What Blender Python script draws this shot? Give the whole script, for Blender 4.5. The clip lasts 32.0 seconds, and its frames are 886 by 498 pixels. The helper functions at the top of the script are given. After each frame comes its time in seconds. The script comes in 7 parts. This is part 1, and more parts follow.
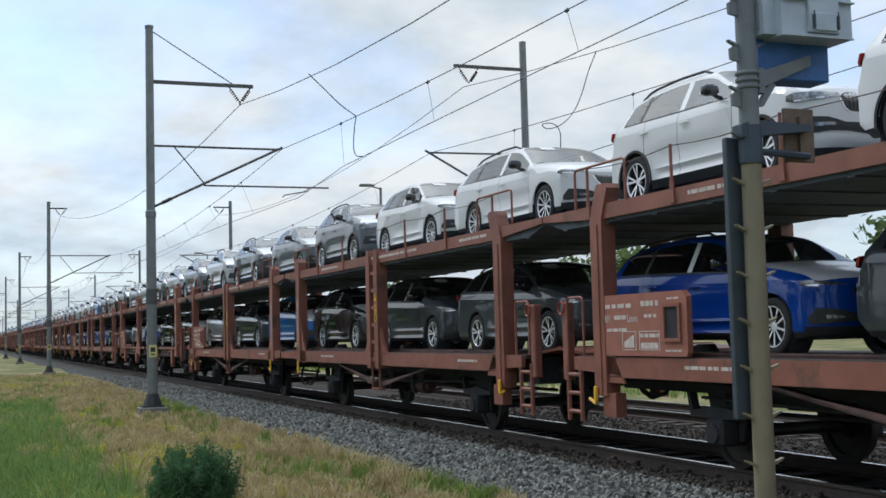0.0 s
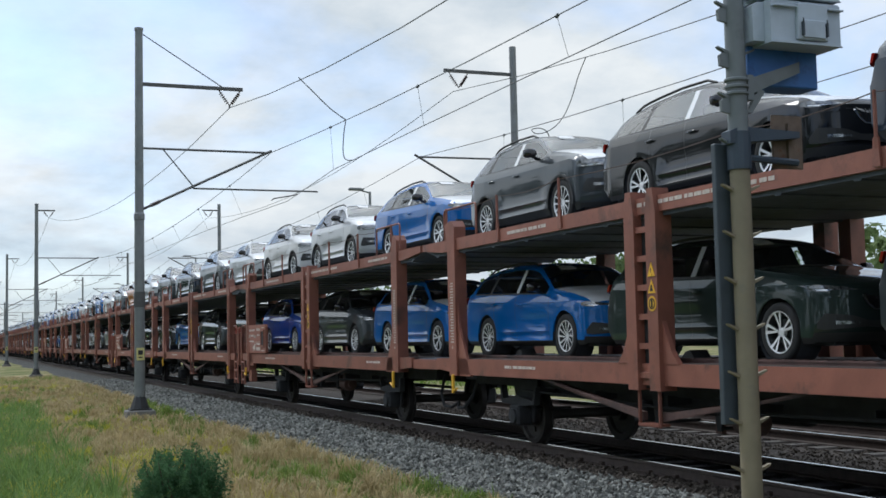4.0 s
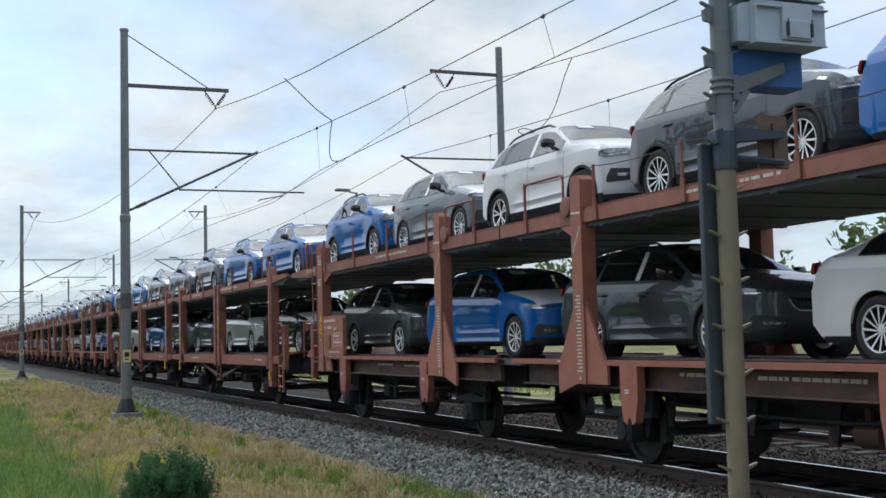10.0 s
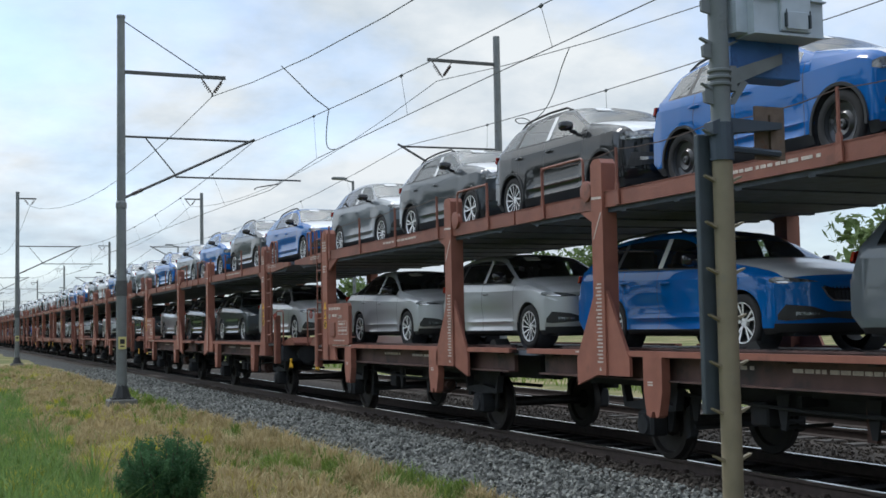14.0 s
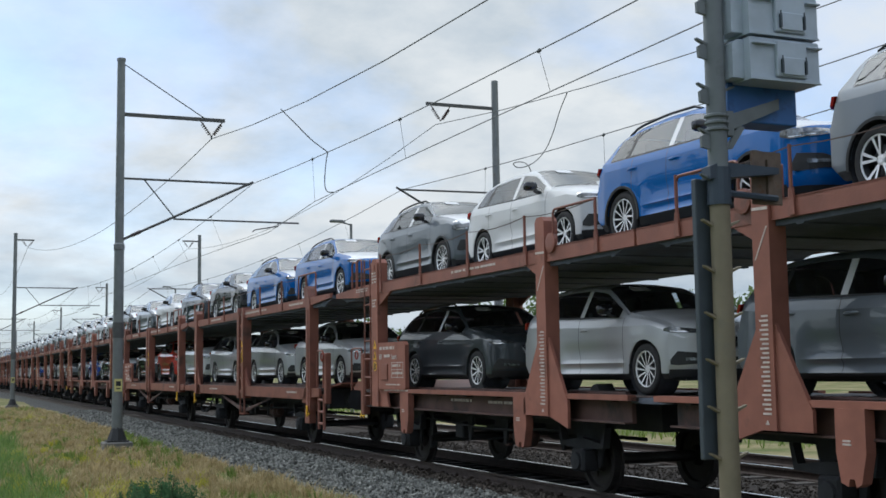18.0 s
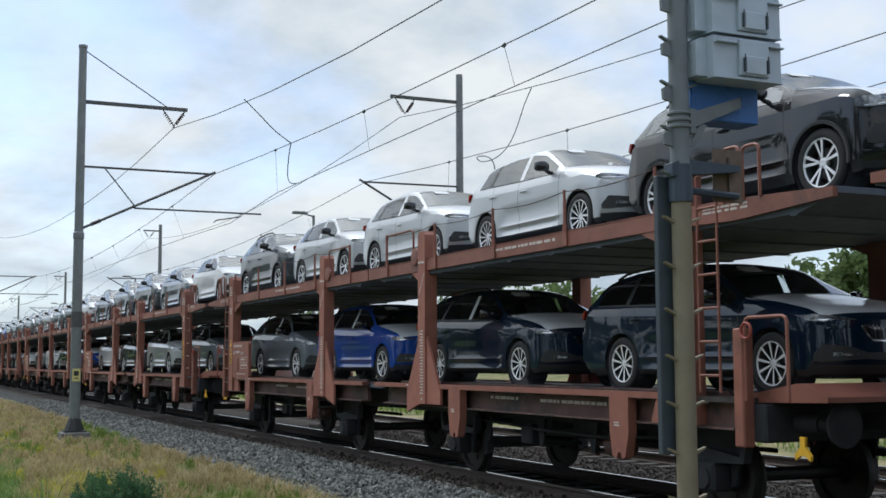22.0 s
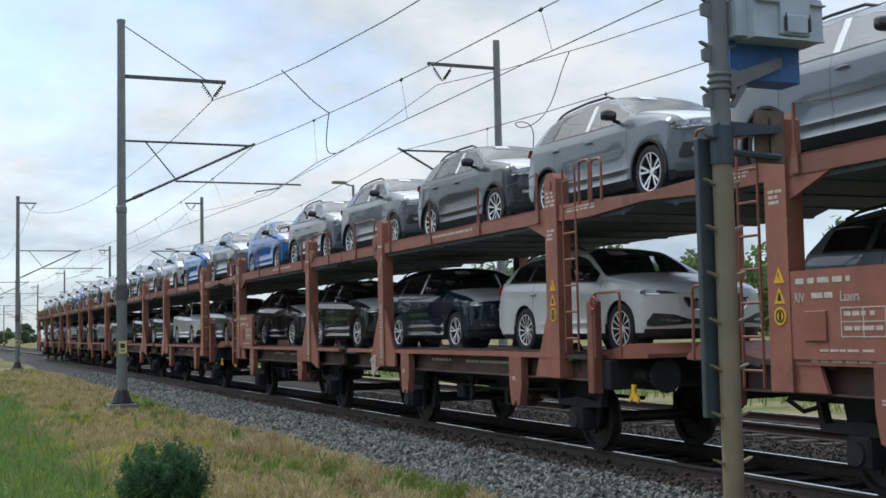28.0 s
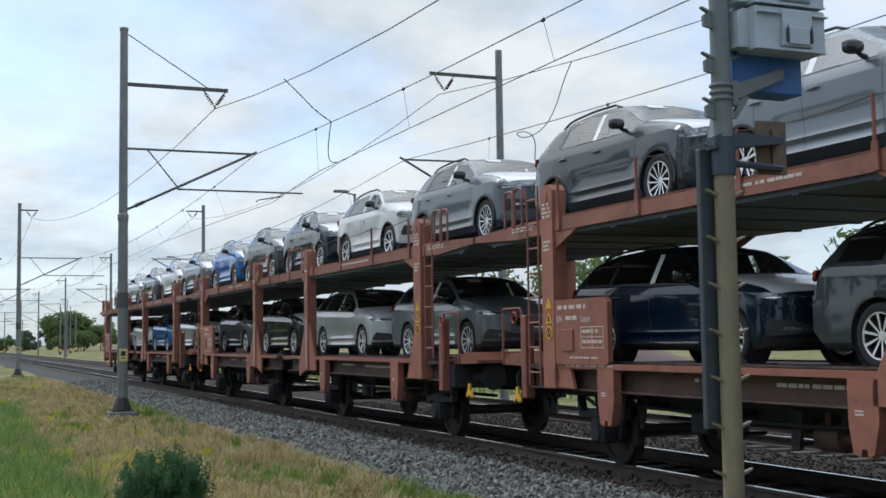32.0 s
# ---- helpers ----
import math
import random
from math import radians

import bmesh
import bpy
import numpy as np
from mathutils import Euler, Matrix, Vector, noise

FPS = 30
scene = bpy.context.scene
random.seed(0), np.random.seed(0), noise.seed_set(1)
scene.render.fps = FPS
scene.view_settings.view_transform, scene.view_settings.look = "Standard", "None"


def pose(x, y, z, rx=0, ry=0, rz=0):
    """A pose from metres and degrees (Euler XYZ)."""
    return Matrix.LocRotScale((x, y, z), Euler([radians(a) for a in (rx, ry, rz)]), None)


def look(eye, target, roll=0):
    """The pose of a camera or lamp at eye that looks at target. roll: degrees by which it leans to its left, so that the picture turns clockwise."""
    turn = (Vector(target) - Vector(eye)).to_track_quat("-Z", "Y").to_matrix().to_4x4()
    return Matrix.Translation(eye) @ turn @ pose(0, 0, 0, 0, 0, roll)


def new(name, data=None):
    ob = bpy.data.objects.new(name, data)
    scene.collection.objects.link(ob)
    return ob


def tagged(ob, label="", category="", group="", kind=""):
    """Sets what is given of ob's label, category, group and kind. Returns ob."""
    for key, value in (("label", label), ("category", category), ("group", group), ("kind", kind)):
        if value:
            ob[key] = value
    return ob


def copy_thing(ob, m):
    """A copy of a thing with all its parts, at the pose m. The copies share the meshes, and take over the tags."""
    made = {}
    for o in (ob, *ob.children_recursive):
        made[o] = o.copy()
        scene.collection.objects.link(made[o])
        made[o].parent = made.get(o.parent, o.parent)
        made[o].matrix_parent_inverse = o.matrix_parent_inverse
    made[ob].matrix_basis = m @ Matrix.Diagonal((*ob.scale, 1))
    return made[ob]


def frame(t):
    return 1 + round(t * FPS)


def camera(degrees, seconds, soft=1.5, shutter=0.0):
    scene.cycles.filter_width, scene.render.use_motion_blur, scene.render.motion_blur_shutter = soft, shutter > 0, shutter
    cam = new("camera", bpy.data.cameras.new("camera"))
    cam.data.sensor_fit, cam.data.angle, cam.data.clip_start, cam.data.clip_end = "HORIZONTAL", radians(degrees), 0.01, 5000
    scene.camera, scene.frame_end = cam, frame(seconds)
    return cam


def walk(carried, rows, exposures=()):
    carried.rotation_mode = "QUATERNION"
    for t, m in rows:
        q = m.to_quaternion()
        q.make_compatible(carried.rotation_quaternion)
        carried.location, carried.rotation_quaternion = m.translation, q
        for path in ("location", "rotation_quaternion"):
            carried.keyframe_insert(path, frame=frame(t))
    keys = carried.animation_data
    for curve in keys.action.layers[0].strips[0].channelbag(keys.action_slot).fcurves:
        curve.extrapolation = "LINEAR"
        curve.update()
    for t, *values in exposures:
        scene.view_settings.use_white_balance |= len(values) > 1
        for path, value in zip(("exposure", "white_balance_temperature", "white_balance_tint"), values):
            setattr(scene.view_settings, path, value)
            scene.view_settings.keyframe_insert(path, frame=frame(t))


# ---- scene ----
cam = camera(40.4, 32.0, soft=1.6)
EYE = Vector((0.0, 0.0, 1.639))
# seconds, heading to the right of the track, tilt up, lean
LOOKS = (
    (0, 21.61, 3.94, 1.49), (0.5, 21.68, 3.96, 1.49), (1, 21.72, 3.96, 1.48), (1.5, 21.81, 3.99, 1.31),
    (2, 21.86, 4.06, 1.28), (2.5, 21.95, 4.11, 1.18), (3, 22.01, 4.11, 1.20), (3.5, 22.10, 4.13, 1.19),
    (5.5, 22.32, 4.13, 1.34), (6, 22.46, 4.21, 1.43), (6.5, 22.49, 4.21, 1.52), (7, 22.52, 4.13, 1.48),
    (7.5, 22.57, 4.04, 1.45), (8, 22.61, 4.04, 1.46), (8.5, 22.65, 4.02, 1.49), (9, 22.66, 4.01, 1.41),
    (9.5, 22.72, 4.07, 1.28), (10, 22.77, 4.15, 1.44), (10.5, 22.77, 4.21, 1.65), (11, 22.76, 4.23, 1.64),
    (11.5, 22.75, 4.10, 1.68), (12, 22.66, 4.00, 1.67), (12.5, 22.64, 3.94, 1.52), (13, 22.67, 3.89, 1.29),
    (13.5, 22.83, 3.79, 1.09), (14, 22.94, 3.63, 1.07), (14.5, 22.96, 3.63, 1.08), (16.5, 22.95, 4.89, 0.78),
    (17, 22.92, 5.38, 0.78), (17.5, 22.98, 5.53, 0.87), (18, 23.08, 5.68, 0.83), (18.5, 23.23, 5.72, 0.63),
    (19, 23.40, 5.70, 0.53), (19.5, 23.63, 5.63, 0.54), (20, 23.90, 5.53, 0.48), (20.5, 24.25, 5.46, 0.55),
    (21, 24.52, 5.41, 0.35), (21.5, 24.66, 5.34, 0.35), (22, 24.87, 5.34, 0.25), (22.5, 25.04, 5.26, 0.32),
    (23, 25.15, 5.11, 0.30), (23.5, 25.16, 4.89, 0.41), (24, 25.04, 4.73, 0.60), (24.5, 24.86, 4.48, 0.76),
    (25, 24.45, 4.09, 0.87), (25.5, 24.06, 3.92, 0.96), (26, 23.75, 3.73, 1.14), (26.5, 23.42, 3.69, 1.34),
    (28.5, 22.88, 3.84, 1.11), (29, 22.88, 3.89, 1.12), (29.5, 22.88, 3.97, 1.06), (30, 22.92, 4.04, 1.08),
    (30.5, 22.89, 4.09, 1.02), (31, 22.88, 4.16, 0.94), (31.5, 22.86, 4.24, 0.75), (32, 22.88, 4.26, 0.83),
)


def aim(heading, tilt, lean):
    h, p = radians(heading), radians(tilt)
    way = Vector((math.sin(h) * math.cos(p), math.cos(h) * math.cos(p), math.sin(p)))
    return look(EYE, EYE + way, -lean)


walk(cam, [(t, aim(h, p, r)) for t, h, p, r in LOOKS], [(0.0, 0.22, 6230, 7), (14.5, 0.24, 6230, 7), (17.0, 0.12, 6230, 7), (20.0, 0.17, 6230, 7), (23.5, 0.24, 6230, 7), (32.0, 0.24, 6230, 7)])

# ---- the train's speed: it brakes gently as it passes ----
TRACK_X = 8.95
FAR_TRACK_X = 13.3
SPEEDS = (16.096, 15.526, 15.017, 14.32, 13.493, 12.626, 11.873, 11.297, 10.931, 10.619, 10.147, 9.781)


def travelled(t):
    tt = np.linspace(0, 32, 641)
    vv = np.interp(tt, np.linspace(0, 32, 12), SPEEDS)
    s = np.concatenate([[0], np.cumsum((vv[1:] + vv[:-1]) / 2 * 0.05)])
    return float(np.interp(t, tt, s))


# ---- world, sun, exposure ----
SUN_ELEV, SUN_TURN = 52.0, -30.0


def build_world():
    world = bpy.data.worlds.new("World")
    scene.world = world
    world.use_nodes = True
    nt = world.node_tree
    nt.nodes.clear()
    N = nt.nodes.new
    L = nt.links.new
    out = N("ShaderNodeOutputWorld")
    bg = N("ShaderNodeBackground")
    sky = N("ShaderNodeTexSky")
    sky.sky_type = "NISHITA"
    sky.sun_disc = False
    sky.sun_elevation = radians(SUN_ELEV)
    sky.sun_rotation = radians(SUN_TURN)
    sky.air_density, sky.dust_density = 1.0, 0.8
    coord = N("ShaderNodeTexCoord")
    sep = N("ShaderNodeSeparateXYZ")
    L(coord.outputs["Generated"], sep.inputs[0])
    # clouds lie on a flat layer: divide by the height of the view ray
    lift = N("ShaderNodeMath"); lift.operation = "ADD"; lift.inputs[1].default_value = 0.34
    up = N("ShaderNodeMath"); up.operation = "MAXIMUM"; up.inputs[1].default_value = 0.0
    L(sep.outputs[2], up.inputs[0]); L(up.outputs[0], lift.inputs[0])
    div = N("ShaderNodeVectorMath"); div.operation = "DIVIDE"
    comb = N("ShaderNodeCombineXYZ")
    for i in range(3):
        L(lift.outputs[0], comb.inputs[i])
    L(coord.outputs["Generated"], div.inputs[0]); L(comb.outputs[0], div.inputs[1])
    n1 = N("ShaderNodeTexNoise"); n1.inputs["Scale"].default_value = 1.5
    n1.inputs["Detail"].default_value = 7; n1.inputs["Roughness"].default_value = 0.55
    n1.inputs["Distortion"].default_value = 0.25
    n2 = N("ShaderNodeTexNoise"); n2.inputs["Scale"].default_value = 3.2
    n2.inputs["Detail"].default_value = 8; n2.inputs["Roughness"].default_value = 0.6
    L(div.outputs[0], n1.inputs["Vector"]); L(div.outputs[0], n2.inputs["Vector"])
    cover = N("ShaderNodeMapRange")
    cover.inputs["From Min"].default_value, cover.inputs["From Max"].default_value = 0.24, 0.53
    # the layer thins out overhead
    thin = N("ShaderNodeMath"); thin.operation = "MULTIPLY_ADD"; thin.inputs[1].default_value = -0.04
    # and opens to blue away from the sun
    e, a = radians(SUN_ELEV), radians(SUN_TURN)
    toward = N("ShaderNodeVectorMath"); toward.operation = "DOT_PRODUCT"
    toward.inputs[1].default_value = (math.sin(a), math.cos(a), 0)
    L(coord.outputs["Generated"], toward.inputs[0])
    away = N("ShaderNodeMapRange")
    away.inputs["From Min"].default_value, away.inputs["From Max"].default_value = -0.6, 0.35
    away.inputs["To Min"].default_value, away.inputs["To Max"].default_value = -0.04, 0.0
    L(toward.outputs["Value"], away.inputs["Value"])
    veil = N("ShaderNodeMath"); veil.operation = "ADD"
    L(n1.outputs["Fac"], veil.inputs[0]); L(away.outputs["Result"], veil.inputs[1])
    L(up.outputs[0], thin.inputs[0]); L(veil.outputs[0], thin.inputs[2]); L(thin.outputs[0], cover.inputs["Value"])
    tone = N("ShaderNodeValToRGB")
    tone.color_ramp.elements[0].position, tone.color_ramp.elements[0].color = 0.32, (0.44, 0.50, 0.565, 1)
    tone.color_ramp.elements[1].position, tone.color_ramp.elements[1].color = 0.62, (0.71, 0.72, 0.73, 1)
    L(n2.outputs["Fac"], tone.inputs["Fac"])
    blue = N("ShaderNodeVectorMath"); blue.operation = "SCALE"; blue.inputs["Scale"].default_value = 0.155
    hue = N("ShaderNodeVectorMath"); hue.operation = "MULTIPLY"; hue.inputs[1].default_value = (1.0, 0.985, 1.07)
    L(sky.outputs["Color"], hue.inputs[0]); L(hue.outputs[0], blue.inputs[0])
    mix = N("ShaderNodeMix"); mix.data_type = "RGBA"
    # the cloud layer is brighter towards the veiled sun
    dot = N("ShaderNodeVectorMath"); dot.operation = "DOT_PRODUCT"
    dot.inputs[1].default_value = (math.sin(a) * math.cos(e), math.cos(a) * math.cos(e), math.sin(e))
    L(coord.outputs["Generated"], dot.inputs[0])
    near = N("ShaderNodeMapRange")
    near.inputs["From Min"].default_value, near.inputs["From Max"].default_value = 0.66, 1.0
    near.inputs["To Min"].default_value, near.inputs["To Max"].default_value = 0.93, 1.5
    L(dot.outputs["Value"], near.inputs["Value"])
    lit = N("ShaderNodeVectorMath"); lit.operation = "SCALE"
    # and overhead, where it is thinner
    zen = N("ShaderNodeMapRange")
    zen.inputs["From Min"].default_value, zen.inputs["From Max"].default_value = 0.45, 0.75
    zen.inputs["To Min"].default_value, zen.inputs["To Max"].default_value = 1.0, 2.0
    both = N("ShaderNodeMath"); both.operation = "MULTIPLY"
    L(sep.outputs[2], zen.inputs["Value"]); L(zen.outputs["Result"], both.inputs[0]); L(near.outputs["Result"], both.inputs[1])
    L(tone.outputs["Color"], lit.inputs[0]); L(both.outputs[0], lit.inputs["Scale"])
    L(cover.outputs["Result"], mix.inputs["Factor"]); L(blue.outputs["Vector"], mix.inputs["A"]); L(lit.outputs["Vector"], mix.inputs["B"])
    # the far cloud base near the horizon is greyer and bluer
    low = N("ShaderNodeMapRange")
    low.inputs["From Min"].default_value, low.inputs["From Max"].default_value = 0.0, 0.11
    L(up.outputs[0], low.inputs["Value"])
    base = N("ShaderNodeMix"); base.data_type = "RGBA"
    base.inputs["A"].default_value, base.inputs["B"].default_value = (0.66, 0.74, 0.82, 1), (1, 1, 1, 1)
    L(low.outputs["Result"], base.inputs["Factor"])
    dim = N("ShaderNodeVectorMath"); dim.operation = "MULTIPLY"
    L(mix.outputs["Result"], dim.inputs[0]); L(base.outputs["Result"], dim.inputs[1])
    L(dim.outputs[0], bg.inputs["Color"])
    bg.inputs["Strength"].default_value = 1.12
    L(bg.outputs[0], out.inputs["Surface"])


build_world()
sun = new("sun", bpy.data.lights.new("sun", "SUN"))
sun.data.energy, sun.data.angle, sun.data.color = 0.9, radians(14), (1.0, 0.97, 0.93)
sun.matrix_world = look((0, 0, 60), (-math.sin(radians(SUN_TURN)) * 40 * math.cos(radians(SUN_ELEV)),
                                    -math.cos(radians(SUN_TURN)) * 40 * math.cos(radians(SUN_ELEV)),
                                    60 - 40 * math.sin(radians(SUN_ELEV))))
scene.view_settings.exposure = 0.0


# ---- materials ----
def mat(name, color, rough=0.6, metal=0.0, var=0.0, scale=8.0, bump=0.0, bump_scale=60.0, dirt=None, dirt_scale=2.0, dirt_at=0.55,
        coat=0.0, rnd=0.0, spec=0.5):
    """A painted or raw surface: colour, two scales of variation, stains of a second colour, fine relief."""
    m = bpy.data.materials.new(name)
    m.use_nodes = True
    nt = m.node_tree
    N, L = nt.nodes.new, nt.links.new
    b = nt.nodes["Principled BSDF"]
    b.inputs["Roughness"].default_value, b.inputs["Metallic"].default_value = rough, metal
    b.inputs["Coat Weight"].default_value = coat
    b.inputs["Coat Roughness"].default_value = 0.04
    b.inputs["Specular IOR Level"].default_value = spec
    b.inputs["Base Color"].default_value = (*color, 1)
    if not (var or dirt or bump or rnd):
        return m
    tc = N("ShaderNodeTexCoord")
    col = None
    if var or dirt or rnd:
        rgb = N("ShaderNodeRGB"); rgb.outputs[0].default_value = (*color, 1)
        col = rgb.outputs[0]
    if var:
        n = N("ShaderNodeTexNoise"); n.inputs["Scale"].default_value = scale; n.inputs["Detail"].default_value = 6
        L(tc.outputs["Object"], n.inputs["Vector"])
        r = N("ShaderNodeMapRange"); r.inputs["From Min"].default_value, r.inputs["From Max"].default_value = 0.3, 0.7
        r.inputs["To Min"].default_value, r.inputs["To Max"].default_value = 1 - var, 1 + var
        L(n.outputs["Fac"], r.inputs["Value"])
        s = N("ShaderNodeVectorMath"); s.operation = "SCALE"
        L(col, s.inputs[0]); L(r.outputs["Result"], s.inputs["Scale"])
        col = s.outputs[0]
    if rnd:
        oi = N("ShaderNodeObjectInfo")
        r = N("ShaderNodeMapRange"); r.inputs["To Min"].default_value, r.inputs["To Max"].default_value = 1 - rnd, 1 + rnd
        L(oi.outputs["Random"], r.inputs["Value"])
        s = N("ShaderNodeVectorMath"); s.operation = "SCALE"
        L(col, s.inputs[0]); L(r.outputs["Result"], s.inputs["Scale"])
        col = s.outputs[0]
    if dirt:
        n = N("ShaderNodeTexNoise"); n.inputs["Scale"].default_value = dirt_scale; n.inputs["Detail"].default_value = 9
        n.inputs["Roughness"].default_value = 0.65
        L(tc.outputs["Object"], n.inputs["Vector"])
        r = N("ShaderNodeMapRange"); r.inputs["From Min"].default_value, r.inputs["From Max"].default_value = dirt_at, dirt_at + 0.14
        L(n.outputs["Fac"], r.inputs["Value"])
        x = N("ShaderNodeMix"); x.data_type = "RGBA"; x.inputs["B"].default_value = (*dirt, 1)
        L(r.outputs["Result"], x.inputs["Factor"]); L(col, x.inputs["A"])
        col = x.outputs["Result"]
    if col is not None:
        L(col, b.inputs["Base Color"])
    if bump:
        n = N("ShaderNodeTexNoise"); n.inputs["Scale"].default_value = bump_scale; n.inputs["Detail"].default_value = 5
        L(tc.outputs["Object"], n.inputs["Vector"])
        bp = N("ShaderNodeBump"); bp.inputs["Strength"].default_value = bump; bp.inputs["Distance"].default_value = 0.02
        L(n.outputs["Fac"], bp.inputs["Height"]); L(bp.outputs[0], b.inputs["Normal"])
    return m


def glass(name, tint, rough=0.02, ior=1.7):
    m = bpy.data.materials.new(name)
    m.use_nodes = True
    nt = m.node_tree
    nt.nodes.clear()
    N, L = nt.nodes.new, nt.links.new
    out = N("ShaderNodeOutputMaterial"); tr = N("ShaderNodeBsdfTransparent"); gl = N("ShaderNodeBsdfGlossy")
    tr.inputs[0].default_value = (*tint, 1)
    gl.inputs["Roughness"].default_value = rough
    fr = N("ShaderNodeFresnel"); fr.inputs["IOR"].default_value = ior
    mx = N("ShaderNodeMixShader")
    L(fr.outputs[0], mx.inputs[0]); L(tr.outputs[0], mx.inputs[1]); L(gl.outputs[0], mx.inputs[2]); L(mx.outputs[0], out.inputs[0])
    return m


WAGON = mat("wagon_oxide_paint", (0.25, 0.094, 0.065), 0.5, var=0.16, scale=3.0, bump=0.12, bump_scale=30, dirt=(0.10, 0.055, 0.042), dirt_scale=1.6, dirt_at=0.56, rnd=0.10)
WAGON_FADED = mat("wagon_faded_paint", (0.29, 0.112, 0.077), 0.62, var=0.14, scale=4.0, bump=0.1, dirt=(0.17, 0.075, 0.055), dirt_scale=2.2, dirt_at=0.58, rnd=0.12)
DECK = mat("deck_steel", (0.085, 0.10, 0.13), 0.7, var=0.25, scale=5, bump=0.2, dirt=(0.07, 0.075, 0.09), dirt_scale=1.2)
UNDER = mat("underframe_grime", (0.024, 0.026, 0.030), 0.8, var=0.3, scale=4, bump=0.2, dirt=(0.04, 0.03, 0.026), dirt_scale=3, dirt_at=0.6)
WHEEL_STEEL = mat("wheel_steel", (0.028, 0.025, 0.024), 0.6, metal=0.3, var=0.3, scale=6, bump=0.1)
TREAD = mat("bright_tread", (0.45, 0.44, 0.43), 0.25, metal=1.0)
STENCIL = mat("white_stencil", (0.56, 0.49, 0.44), 0.7, var=0.2, scale=20)
YELLOW = mat("signal_yellow", (0.75, 0.42, 0.03), 0.5, var=0.1, scale=10)
BLACK = mat("black_print", (0.02, 0.02, 0.02), 0.6)
HOSE_RED = mat("red_handwheel", (0.30, 0.06, 0.04), 0.55, var=0.15, scale=10)
ROPE = mat("steel_rope", (0.10, 0.07, 0.06), 0.6, metal=0.4)
RUST = mat("rusty_plate", (0.15, 0.11, 0.085), 0.75, var=0.2, scale=12, dirt=(0.14, 0.06, 0.03), dirt_scale=6, bump=0.2)
# dirty paint; the recessed channel's shade is put into its dark colour too
GRIME_SHADE = mat("grimy_shaded_oxide_paint", (0.105, 0.058, 0.050), 0.7, var=0.25, scale=3.0, bump=0.15, bump_scale=30, dirt=(0.035, 0.030, 0.030), dirt_scale=1.4, dirt_at=0.5, rnd=0.1)
DECK_LOW = mat("worn_deck_plate", (0.055, 0.045, 0.042), 0.75, var=0.3, scale=4, bump=0.2, dirt=(0.11, 0.055, 0.04), dirt_scale=1.0, dirt_at=0.55)


def paint(name, c, metal=0.0, rough=0.42):
    return mat(name, c, rough, metal=metal, coat=0.9, var=0.03, scale=400, spec=0.06)


PAINTS = {
    "W": ("white", paint("car_paint_white", (0.62, 0.625, 0.625))),
    "S": ("silver", paint("car_paint_silver", (0.50, 0.515, 0.53), 0.6)),
    "G": ("steel grey", paint("car_paint_grey", (0.135, 0.155, 0.175), 0.35)),
    "D": ("graphite grey", paint("car_paint_graphite", (0.050, 0.059, 0.068), 0.3)),
    "K": ("black", paint("car_paint_black", (0.008, 0.009, 0.011))),
    "N": ("navy blue", paint("car_paint_navy", (0.002, 0.011, 0.028), 0.1)),
    "B": ("bright blue", paint("car_paint_blue", (0.0, 0.105, 0.37), 0.0)),
    "V": ("deep blue", paint("car_paint_deep_blue", (0.002, 0.042, 0.27))),
    "R": ("red", paint("car_paint_red", (0.50, 0.035, 0.02))),
    "O": ("orange", paint("car_paint_orange", (0.46, 0.15, 0.012), 0.3)),
    "E": ("dark green", paint("car_paint_green", (0.024, 0.038, 0.036), 0.3)),
}
FILM = mat("protective_film", (0.74, 0.75, 0.76), 0.2, var=0.06, scale=3, bump=0.06, bump_scale=25, coat=0.3)
TRIM = mat("black_plastic_trim", (0.018, 0.019, 0.02), 0.55, bump=0.05, bump_scale=200)
GLOSSBLACK = mat("gloss_black", (0.01, 0.01, 0.012), 0.12, coat=0.5)
CHROME = mat("chrome", (0.7, 0.7, 0.7), 0.15, metal=1.0)
GLASS = glass("tinted_glass", (0.84, 0.92, 0.96), ior=3.0)
SCREEN = glass("windscreen_glass", (0.78, 0.84, 0.87), ior=3.2)
LAMP = mat("headlamp_lens", (0.20, 0.21, 0.22), 0.12, metal=0.6, coat=1.0, var=0.6, scale=22)
TAIL = mat("tail_lamp_red", (0.40, 0.02, 0.015), 0.15, coat=1.0)
TYRE = mat("tyre_rubber", (0.022, 0.022, 0.023), 0.85, bump=0.1, bump_scale=120)
ALLOY = mat("alloy_rim", (0.82, 0.83, 0.84), 0.3, metal=0.2, coat=0.5)
BARREL = mat("rim_shadow_grey", (0.075, 0.08, 0.085), 0.4, metal=0.3)
DARKRIM = mat("black_rim", (0.03, 0.03, 0.032), 0.35, metal=0.4, coat=0.5)
CABIN = mat("dark_cabin", (0.04, 0.044, 0.052), 0.85, var=0.3, scale=6)
HEADLINER = mat("grey_headliner", (0.67, 0.70, 0.73), 0.9, bump=0.05, bump_scale=150)
STICKER = mat("white_sticker", (0.75, 0.75, 0.74), 0.6)


# ---- mesh helpers ----
def box(bm, x0, x1, y0, y1, z0, z1, bevel=0.0):
    vs = [bm.verts.new((x, y, z)) for z in (z0, z1) for y in (y0, y1) for x in (x0, x1)]
    fs = [bm.faces.new([vs[i] for i in f]) for f in ((0, 2, 3, 1), (4, 5, 7, 6), (0, 1, 5, 4), (2, 6, 7, 3), (0, 4, 6, 2), (1, 3, 7, 5))]
    if bevel:
        es = list({e for f in fs for e in f.edges})
        bmesh.ops.bevel(bm, geom=es, offset=bevel, segments=1, affect="EDGES")


